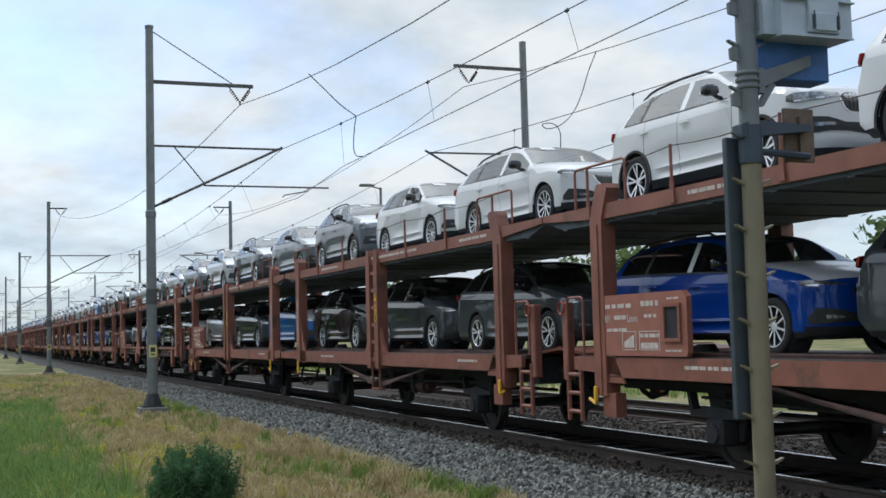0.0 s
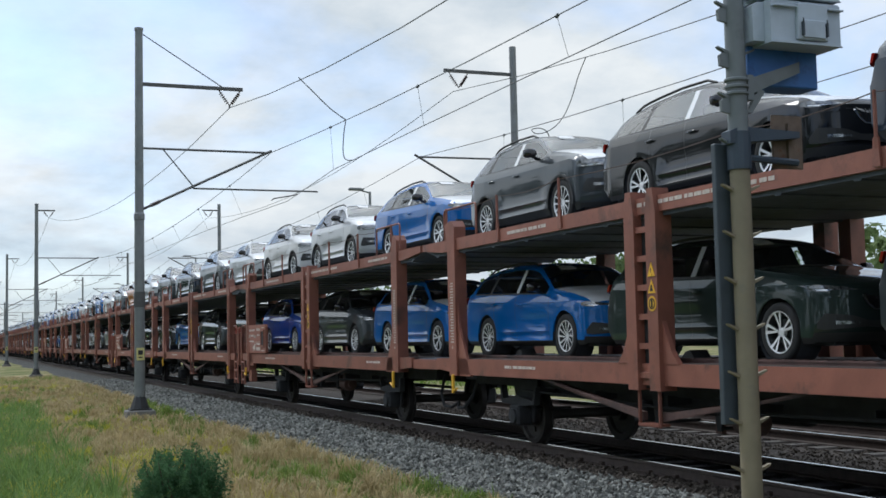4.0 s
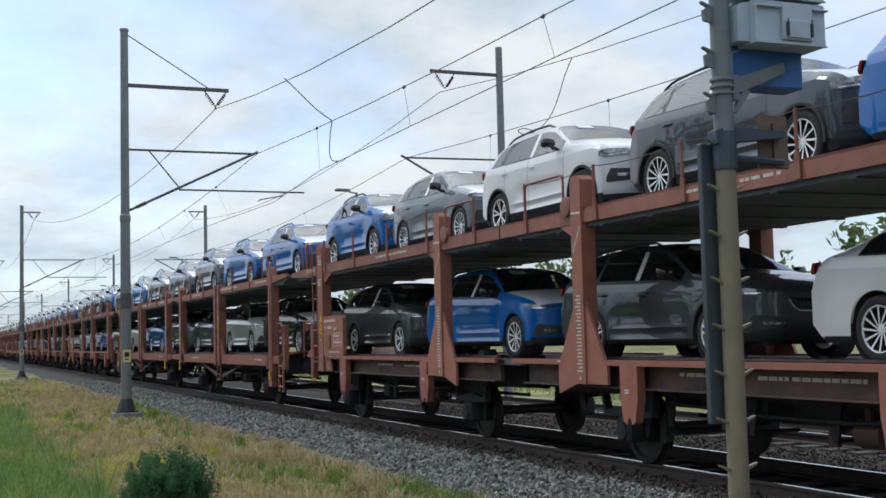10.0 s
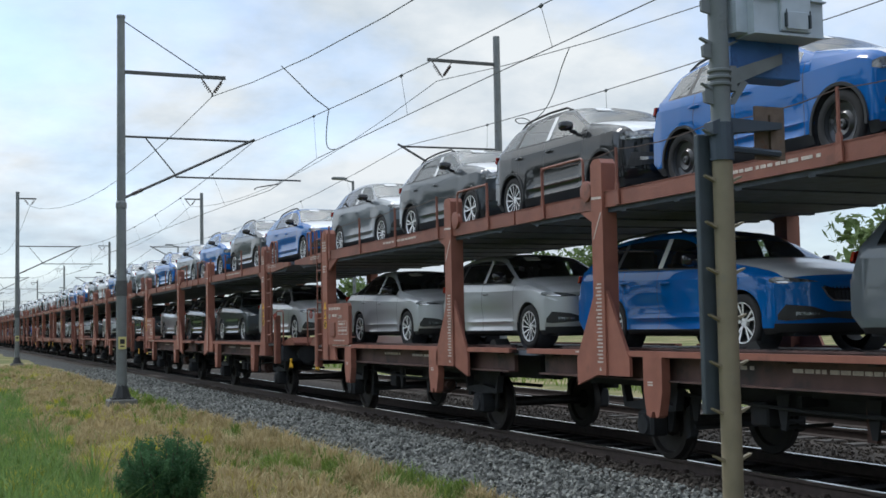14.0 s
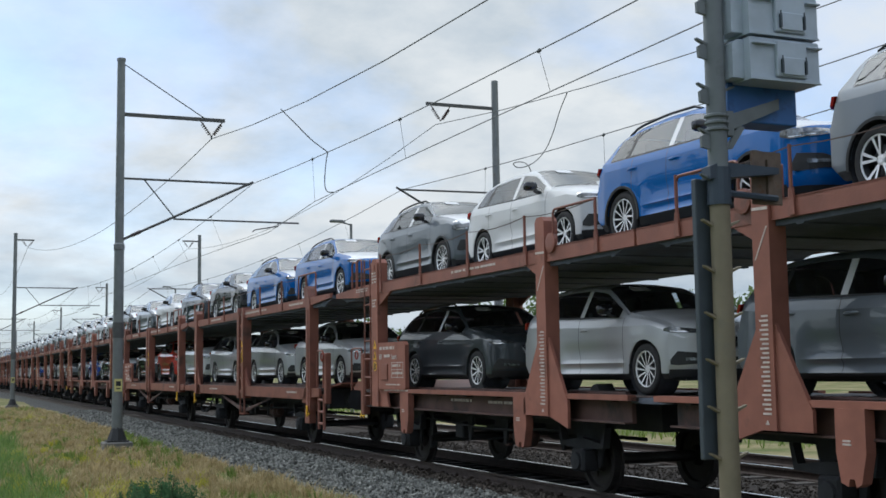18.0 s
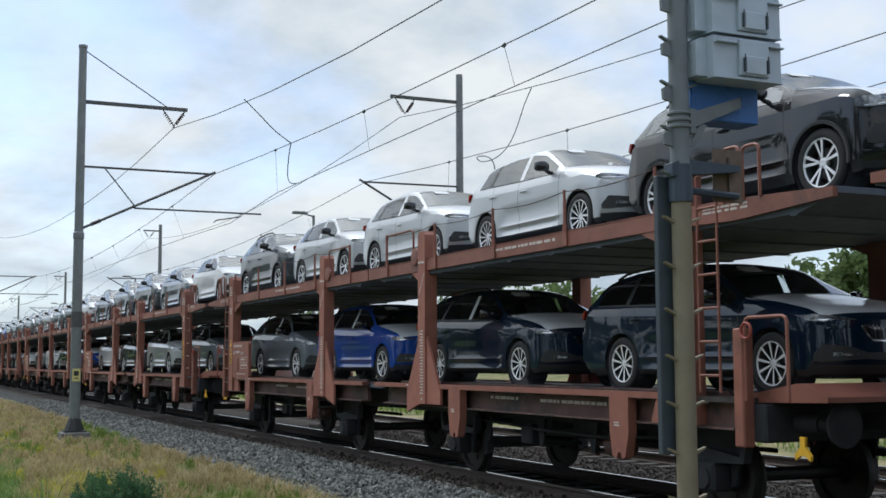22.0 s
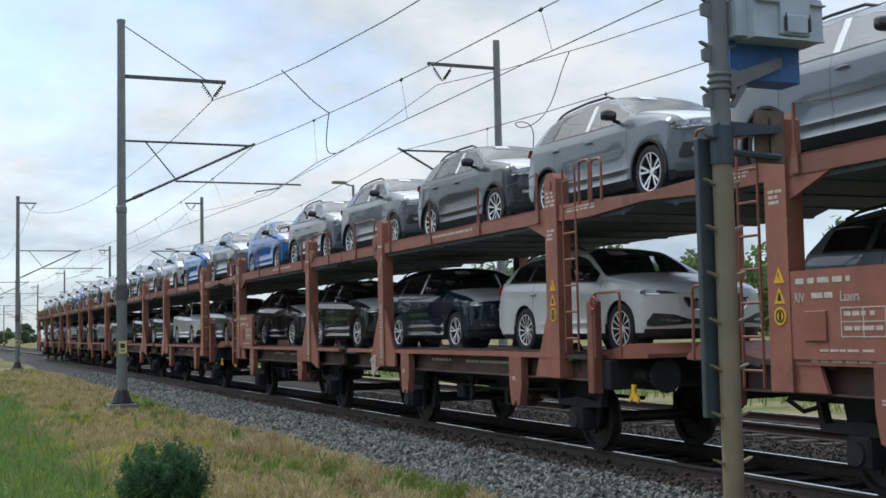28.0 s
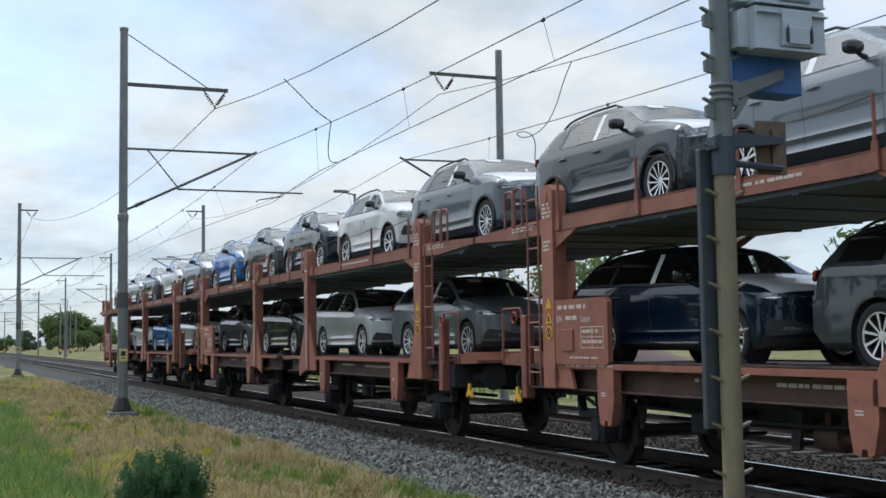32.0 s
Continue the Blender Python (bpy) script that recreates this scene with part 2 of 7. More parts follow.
def prism(bm, pts, x0, x1):
    """A plate with the outline pts in (y, z), from x0 to x1."""
    a = [bm.verts.new((x0, y, z)) for y, z in pts]
    b = [bm.verts.new((x1, y, z)) for y, z in pts]
    n = len(pts)
    bm.faces.new(a)
    bm.faces.new(b[::-1])
    for i in range(n):
        j = (i + 1) % n
        bm.faces.new((a[j], a[i], b[i], b[j]))
    bmesh.ops.recalc_face_normals(bm, faces=bm.faces[:])


def rod(bm, p, q, r, seg=6, r2=None):
    p, q = Vector(p), Vector(q)
    w = (q - p).normalized()
    u = w.orthogonal().normalized()
    v = w.cross(u)
    r2 = r if r2 is None else r2
    rings = []
    for c, rr in ((p, r), (q, r2)):
        rings.append([bm.verts.new(c + rr * (math.cos(2 * math.pi * i / seg) * u + math.sin(2 * math.pi * i / seg) * v)) for i in range(seg)])
    for i in range(seg):
        j = (i + 1) % seg
        bm.faces.new((rings[0][i], rings[0][j], rings[1][j], rings[1][i]))
    bm.faces.new(rings[0][::-1])
    bm.faces.new(rings[1])


def tube(bm, pts, r, seg=6):
    """One sweep along pts, its rings shared from piece to piece."""
    pts = [Vector(p) for p in pts]
    u = (pts[1] - pts[0]).orthogonal().normalized()
    rings = []
    for k, p in enumerate(pts):
        w = (pts[min(k + 1, len(pts) - 1)] - pts[max(k - 1, 0)]).normalized()
        u = (u - w * u.dot(w))
        u = u.normalized() if u.length > 1e-4 else w.orthogonal().normalized()
        v = w.cross(u)
        rings.append([bm.verts.new(p + r * (math.cos(2 * math.pi * i / seg) * u + math.sin(2 * math.pi * i / seg) * v)) for i in range(seg)])
    for a, b in zip(rings, rings[1:]):
        for i in range(seg):
            j = (i + 1) % seg
            bm.faces.new((a[i], a[j], b[j], b[i]))
    bm.faces.new(rings[0][::-1])
    bm.faces.new(rings[-1])


def lathe(bm, prof, axis="x", seg=24, centre=(0, 0, 0), close=False):
    """Turn prof, pairs of (along, radius), round an axis."""
    rings = []
    for a, r in prof:
        ring = []
        for i in range(seg):
            t = 2 * math.pi * i / seg
            c, s = r * math.cos(t), r * math.sin(t)
            p = {"x": (a, c, s), "y": (c, a, s), "z": (c, s, a)}[axis]
            ring.append(bm.verts.new(Vector(p) + Vector(centre)))
        rings.append(ring)
    for k in range(len(rings) - 1):
        for i in range(seg):
            j = (i + 1) % seg
            bm.faces.new((rings[k][i], rings[k][j], rings[k + 1][j], rings[k + 1][i]))
    if close:
        bm.faces.new(rings[0][::-1])
        bm.faces.new(rings[-1])
    bmesh.ops.recalc_face_normals(bm, faces=bm.faces[:])


MESHES = {}


def mesh_of(key, make, smooth=False, sharp=0.6):
    """The mesh that make(bm) draws, made once for each key."""
    if key not in MESHES:
        bm = bmesh.new()
        make(bm)
        bm.normal_update()
        if smooth:
            for f in bm.faces:
                f.smooth = True
            for e in bm.edges:
                if len(e.link_faces) == 2 and e.calc_face_angle(0) > sharp:
                    e.smooth = False
        me = bpy.data.meshes.new(str(key[0] if isinstance(key, tuple) else key))
        bm.to_mesh(me)
        bm.free()
        MESHES[key] = me
    return MESHES[key]


def put(name, key, make, material, parent=None, label="", loc=None, smooth=False, sharp=0.6):
    """One mesh object under a thing or a part; alike pieces share the mesh made for key."""
    me = mesh_of(key, make, smooth, sharp)
    if not me.materials:
        me.materials.append(material)
    ob = new(name, me)
    if me.materials[0] is not material:
        ob.material_slots[0].link = "OBJECT"
        ob.material_slots[0].material = material
    if parent:
        ob.parent = parent
    if loc:
        ob.location = loc
    if name in ("stencilling", "scale_marks"):
        tagged(ob, label or "faded white stencilled lettering", kind="stuff")
    elif label:
        tagged(ob, label)
    return ob


UNIQUE = [0]


def part(name, make, material, parent=None, label="", smooth=False):
    UNIQUE[0] += 1
    return put(name, (name, UNIQUE[0]), make, material, parent, label, None, smooth)


# ---- new cars ----
# u runs forward from the front axle; rows of (u, height) and (u, half width)
SHAPES = {
    "E": dict(kind="estate car", wb=2.686, front=0.90, rear=1.10, w=0.905, r=0.318,
              top=((0.90, 0.64), (0.875, 0.72), (0.80, 0.79), (0.55, 0.865), (0.1, 0.957), (-0.45, 1.04), (-0.8, 1.20), (-1.2, 1.39), (-1.5, 1.45), (-2.1, 1.468), (-2.8, 1.44), (-3.25, 1.39), (-3.45, 1.30), (-3.62, 1.05), (-3.72, 0.93), (-3.79, 0.80)),
              belt=((-0.4, 0.93), (-1.6, 0.965), (-3.0, 1.01), (-3.6, 1.03)),
              roof=((-0.45, 0.79), (-0.8, 0.70), (-1.25, 0.61), (-2.2, 0.60), (-3.25, 0.58), (-3.62, 0.70), (-3.79, 0.74)),
              glass=((-0.64, -1.58), (-1.68, -2.58), (-2.66, -3.28)), screen=(-0.47, -1.27), back=(-3.32, -3.60), rails=True),
    "L": dict(kind="liftback car", wb=2.686, front=0.90, rear=1.10, w=0.905, r=0.318,
              top=((0.90, 0.64), (0.875, 0.72), (0.80, 0.79), (0.55, 0.865), (0.1, 0.957), (-0.45, 1.04), (-0.8, 1.20), (-1.2, 1.38), (-1.5, 1.44), (-2.0, 1.455), (-2.5, 1.40), (-3.0, 1.25), (-3.4, 1.10), (-3.62, 1.06), (-3.72, 0.99), (-3.79, 0.80)),
              belt=((-0.4, 0.93), (-1.6, 0.965), (-3.0, 1.02), (-3.6, 1.04)),
              roof=((-0.45, 0.79), (-0.8, 0.70), (-1.25, 0.61), (-2.2, 0.59), (-3.1, 0.62), (-3.45, 0.74), (-3.79, 0.76)),
              glass=((-0.64, -1.58), (-1.68, -2.5), (-2.56, -2.95)), screen=(-0.47, -1.27), back=(-2.62, -3.36), rails=False),
    "H": dict(kind="hatchback car", wb=2.64, front=0.86, rear=0.80, w=0.895, r=0.315,
              top=((0.86, 0.66), (0.835, 0.74), (0.76, 0.805), (0.52, 0.875), (0.1, 0.97), (-0.42, 1.06), (-0.8, 1.23), (-1.2, 1.41), (-1.5, 1.465), (-2.0, 1.48), (-2.6, 1.458), (-2.98, 1.41), (-3.14, 1.28), (-3.28, 1.04), (-3.38, 0.92), (-3.44, 0.78)),
              belt=((-0.4, 0.965), (-1.6, 0.985), (-2.8, 1.025), (-3.3, 1.05)),
              roof=((-0.42, 0.78), (-0.8, 0.70), (-1.2, 0.61), (-2.2, 0.60), (-2.95, 0.58), (-3.28, 0.70), (-3.44, 0.74)),
              glass=((-0.64, -1.56), (-1.66, -2.50), (-2.58, -2.92)), screen=(-0.44, -1.25), back=(-3.0, -3.26), rails=False),
    "S": dict(kind="compact SUV", wb=2.645, front=0.87, rear=0.82, w=0.91, r=0.338,
              top=((0.87, 0.78), (0.85, 0.85), (0.77, 0.915), (0.53, 0.985), (0.1, 1.085), (-0.40, 1.175), (-0.75, 1.31), (-1.12, 1.49), (-1.4, 1.54), (-2.0, 1.56), (-2.6, 1.54), (-3.02, 1.48), (-3.19, 1.34), (-3.33, 1.09), (-3.42, 0.97), (-3.465, 0.85)),
              belt=((-0.4, 1.045), (-1.6, 1.06), (-2.8, 1.085), (-3.35, 1.11)),
              roof=((-0.40, 0.79), (-0.75, 0.71), (-1.15, 0.62), (-2.2, 0.60), (-3.0, 0.58), (-3.3, 0.71), (-3.465, 0.75)),
              glass=((-0.60, -1.54), (-1.64, -2.50), (-2.58, -2.98)), screen=(-0.42, -1.18), back=(-3.06, -3.31), rails=True),
}


TABLES = {}


def curve_at(rows, u):
    """The value of rows at u, its corners rounded over a hand's width."""
    if rows not in TABLES:
        us = [a for a, _ in rows]
        grid = np.arange(min(us) - 0.2, max(us) + 0.2, 0.01)
        v = np.interp(-grid, [-a for a in us], [b for _, b in rows])
        k = np.exp(-0.5 * (np.arange(-15, 16) / 5.0) ** 2)
        TABLES[rows] = (grid, np.convolve(np.pad(v, 15, mode="edge"), k / k.sum(), mode="valid"))
    return float(np.interp(u, *TABLES[rows]))


def ease(a, b, v):
    t = min(1.0, max(0.0, (v - a) / (b - a)))
    return t * t * (3 - 2 * t)


def warp(c, x, u, z):
    """Bend the straight loft: rounded nose and tail in plan, a bumper's profile, a bowed windscreen."""
    k = (x / c["w"]) ** 2
    n = max(0.0, (u - 0.40) / (c["front"] - 0.40))
    tail = -c["wb"] - c["rear"]
    f = n ** 1.3 * (0.12 * k + 0.32 * k ** 3)
    f += n * n * float(np.interp(z, (0.15, 0.24, 0.34, 0.50, 0.62, 0.74), (0.12, 0.05, 0.0, 0.0, 0.014, 0.02)))
    g = max(0.0, (tail + 0.45 - u) / 0.45) ** 1.3 * (0.07 * k + 0.13 * k ** 3)
    bow = 0.12 * max(0.0, 1 - (x / 0.74) ** 2) * ease(0.3, -0.45, u) * ease(-1.65, -1.1, u) * ease(0.80, 0.95, z)
    return (x, -(u - f + g + bow), z)


def cowl(c):
    return c["screen"][0] + 0.02


def ring_at(c, u):
    """Half a cross-section of the body at u, from the sill to the roof's middle."""
    tail = -c["wb"] - c["rear"]
    w = c["w"] * float(np.interp(u, (tail, tail + 0.35, -c["wb"], -c["wb"] + 0.6, -0.6, 0.0, 0.3, c["front"]), (0.94, 0.98, 1.0, 0.992, 0.990, 1.0, 0.99, 0.955)))
    zt = curve_at(c["top"], u)
    R = c["r"] + 0.045
    zb = float(np.interp(u, (tail, tail + 0.3, 0.55, c["front"]), (0.36, 0.20, 0.19, 0.21)))
    for ua in (0.0, -c["wb"]):
        if abs(u - ua) < R:
            zb = max(zb, c["r"] + math.sqrt(R * R - (u - ua) ** 2))
    up = 0.045 if c["kind"] == "compact SUV" else 0.0
    door = ease(-R - 0.02, -R - 0.32, u) * ease(-c["wb"] + R + 0.02, -c["wb"] + R + 0.32, u)
    hip = curve_at(c["belt"], min(u, -0.4)) - 0.115
    rows = ((zb, 0.085 - 0.05 * (1 - door)), (0.232 + up, 0.014), (0.258 + up, 0.004), (0.305 + up, 0.030 * door), (0.35 + up, 0.034 * door),
            (0.395 + up, 0.008 * door), (0.455 + up, 0.036 * door), (0.62 + up, 0.006 * door), (0.72 + up, 0.003))
    pts, last = [], zb - 0.008
    for z, dx in rows:
        z = max(z, last + 0.008)
        lift = max(0.0, zb - 0.36) * 0.9
        pts.append((w - dx * (1 - min(1.0, lift * 4)), z))
        last = z
    if u < cowl(c) + 1e-6:
        wr = curve_at(c["roof"], u)
        belt = min(curve_at(c["belt"], u), zt - 0.09)
        zs = min(max(hip, last + 0.015), belt - 0.06)
        rail = zt - 0.07
        bx = w - 0.052
        pts += [(w - 0.010, zs), (w - 0.036, belt - 0.03), (bx, belt)]
        for k in (0.06, 0.92):
            pts.append((bx + (wr + 0.03 - bx) * k + 0.012 * math.sin(math.pi * k), belt + (rail - belt) * k))
        pts += [(wr + 0.022, rail), (wr - 0.05, zt - 0.022), (wr * 0.5, zt), (0.0, zt + 0.008)]
    else:
        zs = max(min(hip, zt - 0.115), last + 0.012)
        t = zt - 0.03
        pts += [(w - 0.010, zs)] + [(w * x, zs + (t - zs) * k) for x, k in ((0.968, 0.35), (0.945, 0.62), (0.925, 0.78), (0.905, 0.90), (0.885, 1.0))]
        pts += [(w * 0.74, zt - 0.006), (w * 0.42, zt + 0.010), (0.0, zt + 0.016)]
    # round the broad upper bands with points between
    fine = pts[:14]
    for j in range(13, 17):
        p0, p1, p2, p3 = pts[j - 1], pts[j], pts[j + 1], pts[j + 2] if j < 16 else (-pts[j][0], pts[j][1])
        for t in ((0.5, 1.0) if j < 15 else (1 / 3, 2 / 3, 1.0)):
            q = [0.5 * (2 * b + (cc - a) * t + (2 * a - 5 * b + 4 * cc - d) * t * t + (3 * b - a - 3 * cc + d) * t ** 3) for a, b, cc, d in zip(p0, p1, p2, p3)]
            fine.append((max(0.0, q[0]) if t < 1 else p2[0], q[1] if t < 1 else p2[1]))
    return [(x, u, z) for x, z in fine]


WINDOW_BAND, RAIL_BAND, ROOF_BAND = 12, 15, 16


def seams(c):
    """Where the gaps between the doors run."""
    return (-0.50, -1.63, min(-2.40, -c["wb"] + c["r"] + 0.08))


def stations(c):
    us = set(np.round(np.linspace(-c["wb"] - c["rear"], c["front"], 64), 3))
    us |= {round(c["front"] - d, 3) for d in (0.01, 0.03, 0.06, 0.10, 0.15)}
    for ua in (0.0, -c["wb"]):
        R = c["r"] + 0.045
        for k in (1.0, 0.99, 0.96, 0.9, 0.82, 0.7, 0.55, 0.38, 0.2, 0.0):
            us |= {round(ua + k * R, 4), round(ua - k * R, 4)}
        us |= {round(ua + R * 1.006, 4), round(ua - R * 1.006, 4)}
    for a, b in (*c["glass"], c["screen"], c["back"]):
        us |= {a, b}
    for g in seams(c):
        us |= {round(g - 0.005, 4), round(g + 0.005, 4)}
    us |= {round(cowl(c) + 0.001, 4), round(c["screen"][0] + 0.10, 3), HOOD_END}
    us = sorted(us)
    keep = [us[0]]
    for u in us[1:]:
        if u - keep[-1] > 0.002:
            keep.append(u)
    keep[-1] = c["front"]
    return keep


HOOD_END = 0.76


def which(c, u, j):
    """The part to which the face at u, between ring points j and j + 1, belongs."""
    if j == WINDOW_BAND:
        for n, (a, b) in enumerate(c["glass"]):
            if b <= u <= a:
                return "window%d" % n
        if c["glass"][1][0] < u < c["glass"][0][1]:
            return "pillar"
    if j >= ROOF_BAND:
        if c["screen"][1] <= u <= c["screen"][0]:
            return "screen"
        if c["back"][1] <= u <= c["back"][0]:
            return "back"
    if j >= RAIL_BAND and c["screen"][0] < u < c["screen"][0] + 0.10:
        return "cowl"
    if j >= RAIL_BAND and c["screen"][0] + 0.10 <= u < HOOD_END:
        return "hood"
    return "body"


def trim_here(c, u, j, z):
    """Black pieces of the shell: door gaps, window frames, sills, cowl, lower lip."""
    gap = 1 <= j <= 10 and any(abs(u - g) < 0.007 for g in seams(c))
    frame = j == 11 and c["glass"][-1][1] < u < c["glass"][0][0]
    bars = j == WINDOW_BAND and c["glass"][-1][1] - 0.02 < u < c["glass"][1][0]
    low = z < (0.30 if c["kind"] == "compact SUV" else 0.25)
    return gap or frame or bars or low or which(c, u, j) == "cowl"


def body_mesh(c, piece, side=0):
    def make(bm):
        us = stations(c)
        rings = [ring_at(c, u) for u in us]
        top = len(rings[0]) - 1
        wanted = piece if isinstance(piece, tuple) else (piece,)
        shell = "body" in wanted
        cache = {}

        def v(s, i, j):
            x, u, z = rings[i][j]
            key = (s if x > 0.001 else 0, i, j)
            if key not in cache:
                cache[key] = bm.verts.new(warp(c, s * x, u, z))
            return cache[key]
        for s in (-1, 1):
            if side and s != side:
                continue
            for i in range(len(us) - 1):
                um = (us[i] + us[i + 1]) / 2
                for j in range(top):
                    if which(c, um, j) not in wanted:
                        continue
                    q = [v(s, i, j), v(s, i + 1, j), v(s, i + 1, j + 1), v(s, i, j + 1)]
                    if len(set(q)) > 2:
                        f = bm.faces.new(q[::-1] if s > 0 else q)
                        if j in (2, 5, 9, 11):
                            bm.edges.get(q[:2]).smooth = False
                        if shell:
                            f.material_index = 1 if trim_here(c, um, j, (rings[i][j][2] + rings[i][j + 1][2]) / 2) else 0
        if shell:
            # the nose and the tail, closed in curved strips
            for i in (0, len(us) - 1):
                for j in range(top):
                    (xa, u, za), (xb, _, zb) = rings[i][j], rings[i][j + 1]
                    prev = None
                    for k in range(15):
                        f = 1 - 2 * k / 14
                        cur = [bm.verts.new(warp(c, xa * f, u, za)), bm.verts.new(warp(c, xb * f, u, zb))]
                        if prev and xa > 0.001:
                            fc = bm.faces.new((prev[1], cur[1], cur[0], prev[0]) if i == 0 else (prev[0], cur[0], cur[1], prev[1]))
                            fc.material_index = 1 if (za + zb) / 2 < 0.29 else 0
                        prev = cur
            bmesh.ops.remove_doubles(bm, verts=bm.verts[:], dist=0.0006)
            bmesh.ops.delete(bm, geom=[vt for vt in bm.verts if not vt.link_faces], context="VERTS")
    return make


def nose_u(c, z):
    """How far forward the nose stands at the height z, in the middle."""
    us = np.arange(c["front"], 0.2, -0.01)
    zs = [curve_at(c["top"], u) for u in us]
    return float(np.interp(z, zs, us))


def tail_u(c, z):
    us = np.arange(-c["wb"] - c["rear"], -c["wb"] - 0.3, 0.01)
    zs = np.maximum.accumulate([curve_at(c["top"], u) for u in us])
    return float(np.interp(z, zs, us))


def nose_patch(c, rows, thick=0.012, n=10, tail=False):
    """A piece that lies on the curved nose or tail; rows of (x, low, high) from one side to the other."""
    def make(bm):
        ring = []
        xs = [r[0] for r in rows]
        for x in sorted(set(np.round(np.linspace(xs[0], xs[-1], n + 1), 4)) | set(xs)):
            lo, hi = np.interp(x, xs, [r[1] for r in rows]), np.interp(x, xs, [r[2] for r in rows])
            col = []
            for d in (thick, -0.04):
                for z in (lo, (lo + hi) / 2, hi):
                    if tail:
                        u = tail_u(c, z) - d
                    else:
                        u = nose_u(c, z) + d
                    p = warp(c, x, u, z)
                    # push outwards at the corner
                    col.append((p[0] * (1 + max(0.0, d) * 0.8), p[1], p[2]))
            ring.append([bm.verts.new(col[i]) for i in (0, 1, 2, 5, 4, 3)])
        for a, b in zip(ring, ring[1:]):
            for i in range(6):
                j = (i + 1) % 6
                bm.faces.new((a[i], b[i], b[j], a[j]))
        bm.faces.new(ring[0])
        bm.faces.new(ring[-1][::-1])
        bmesh.ops.recalc_face_normals(bm, faces=bm.faces[:])
    return make


def flip(rows):
    return tuple((-x, a, b) for x, a, b in reversed(rows))


def tyre_mesh(r):
    def make(bm):
        lathe(bm, ((-0.098, r * 0.70), (-0.106, r * 0.74), (-0.110, r * 0.86), (-0.100, r * 0.95), (-0.085, r * 0.985), (-0.06, r), (0.06, r), (0.09, r * 0.975), (0.108, r * 0.90), (0.105, r * 0.70), (-0.098, r * 0.70)), "x", 36)
    return make


def rim_mesh(r, style):
    """An alloy wheel: bright lip and spokes before a dark barrel and brake disc."""
    def make(bm):
        ro = r * 0.712
        lathe(bm, ((-0.100, ro), (-0.106, ro * 0.985), (-0.103, ro * 0.945), (-0.090, ro * 0.925)), "x", 36)
        old = set(bm.faces)
        lathe(bm, ((-0.091, ro * 0.93), (-0.03, ro * 0.88), (0.09, ro * 0.9)), "x", 28)
        lathe(bm, ((0.0, 0.0), (-0.015, 0.06), (-0.015, ro * 0.62), (0.0, ro * 0.62)), "x", 28)
        for f in bm.faces:
            if f not in old:
                f.material_index = 1
        lathe(bm, ((-0.078, 0.0), (-0.082, 0.028), (-0.074, 0.052), (-0.04, 0.058)), "x", 14)
        if style == "steel":
            lathe(bm, ((-0.055, 0.05), (-0.075, ro * 0.45), (-0.05, ro * 0.6), (-0.06, ro * 0.88)), "x", 28)
            return
        n = {"five": 5, "ten": 10, "turbine": 12}[style]
        for k in range(n):
            a = 2 * math.pi * k / n + 0.2
            for d in (-0.20, 0.20) if style == "five" else (0.0,):
                tw = 0.34 if style == "turbine" else 0.0
                c0, c1 = a + d * 0.30, a + d + tw
                wide = {"five": 0.013, "ten": 0.012, "turbine": 0.010}[style]
                p0 = Vector((-0.080, 0.046 * math.cos(c0), 0.046 * math.sin(c0)))
                p1 = Vector((-0.100, ro * 0.94 * math.cos(c1), ro * 0.94 * math.sin(c1)))
                s = (p1 - p0).normalized().cross(Vector((1, 0, 0))).normalized() * wide
                t = Vector((0.035, 0, 0))
                vs = [bm.verts.new(q) for q in (p0 - s * 0.8, p0 + s * 0.8, p1 + s * 1.3, p1 - s * 1.3, p0 - s * 0.4 + t, p0 + s * 0.4 + t, p1 + s * 0.7 + t, p1 - s * 0.7 + t)]
                for q, f in enumerate(((0, 1, 2, 3), (4, 7, 6, 5), (0, 4, 5, 1), (1, 5, 6, 2), (2, 6, 7, 3), (3, 7, 4, 0))):
                    bm.faces.new([vs[i] for i in f]).material_index = 0 if q == 0 else 1
        bmesh.ops.recalc_face_normals(bm, faces=bm.faces[:])
    return make


def under_mesh(c):
    def make(bm):
        r, wb = c["r"], c["wb"]
        box(bm, -0.70, 0.70, -c["front"] + 0.25, wb + c["rear"] - 0.25, 0.17, 0.34)
        box(bm, -0.60, 0.60, -c["front"] + 0.34, 0.45, 0.34, 0.70)
        box(bm, -0.60, 0.60, wb - 0.45, wb + c["rear"] - 0.24, 0.34, 0.70)
        for ua in (0.0, wb):
            for s in (-1, 1):
                lathe(bm, ((s * 0.60, r + 0.04), (s * 0.875, r + 0.043)), "x", 24, (0, ua, r))
    return make


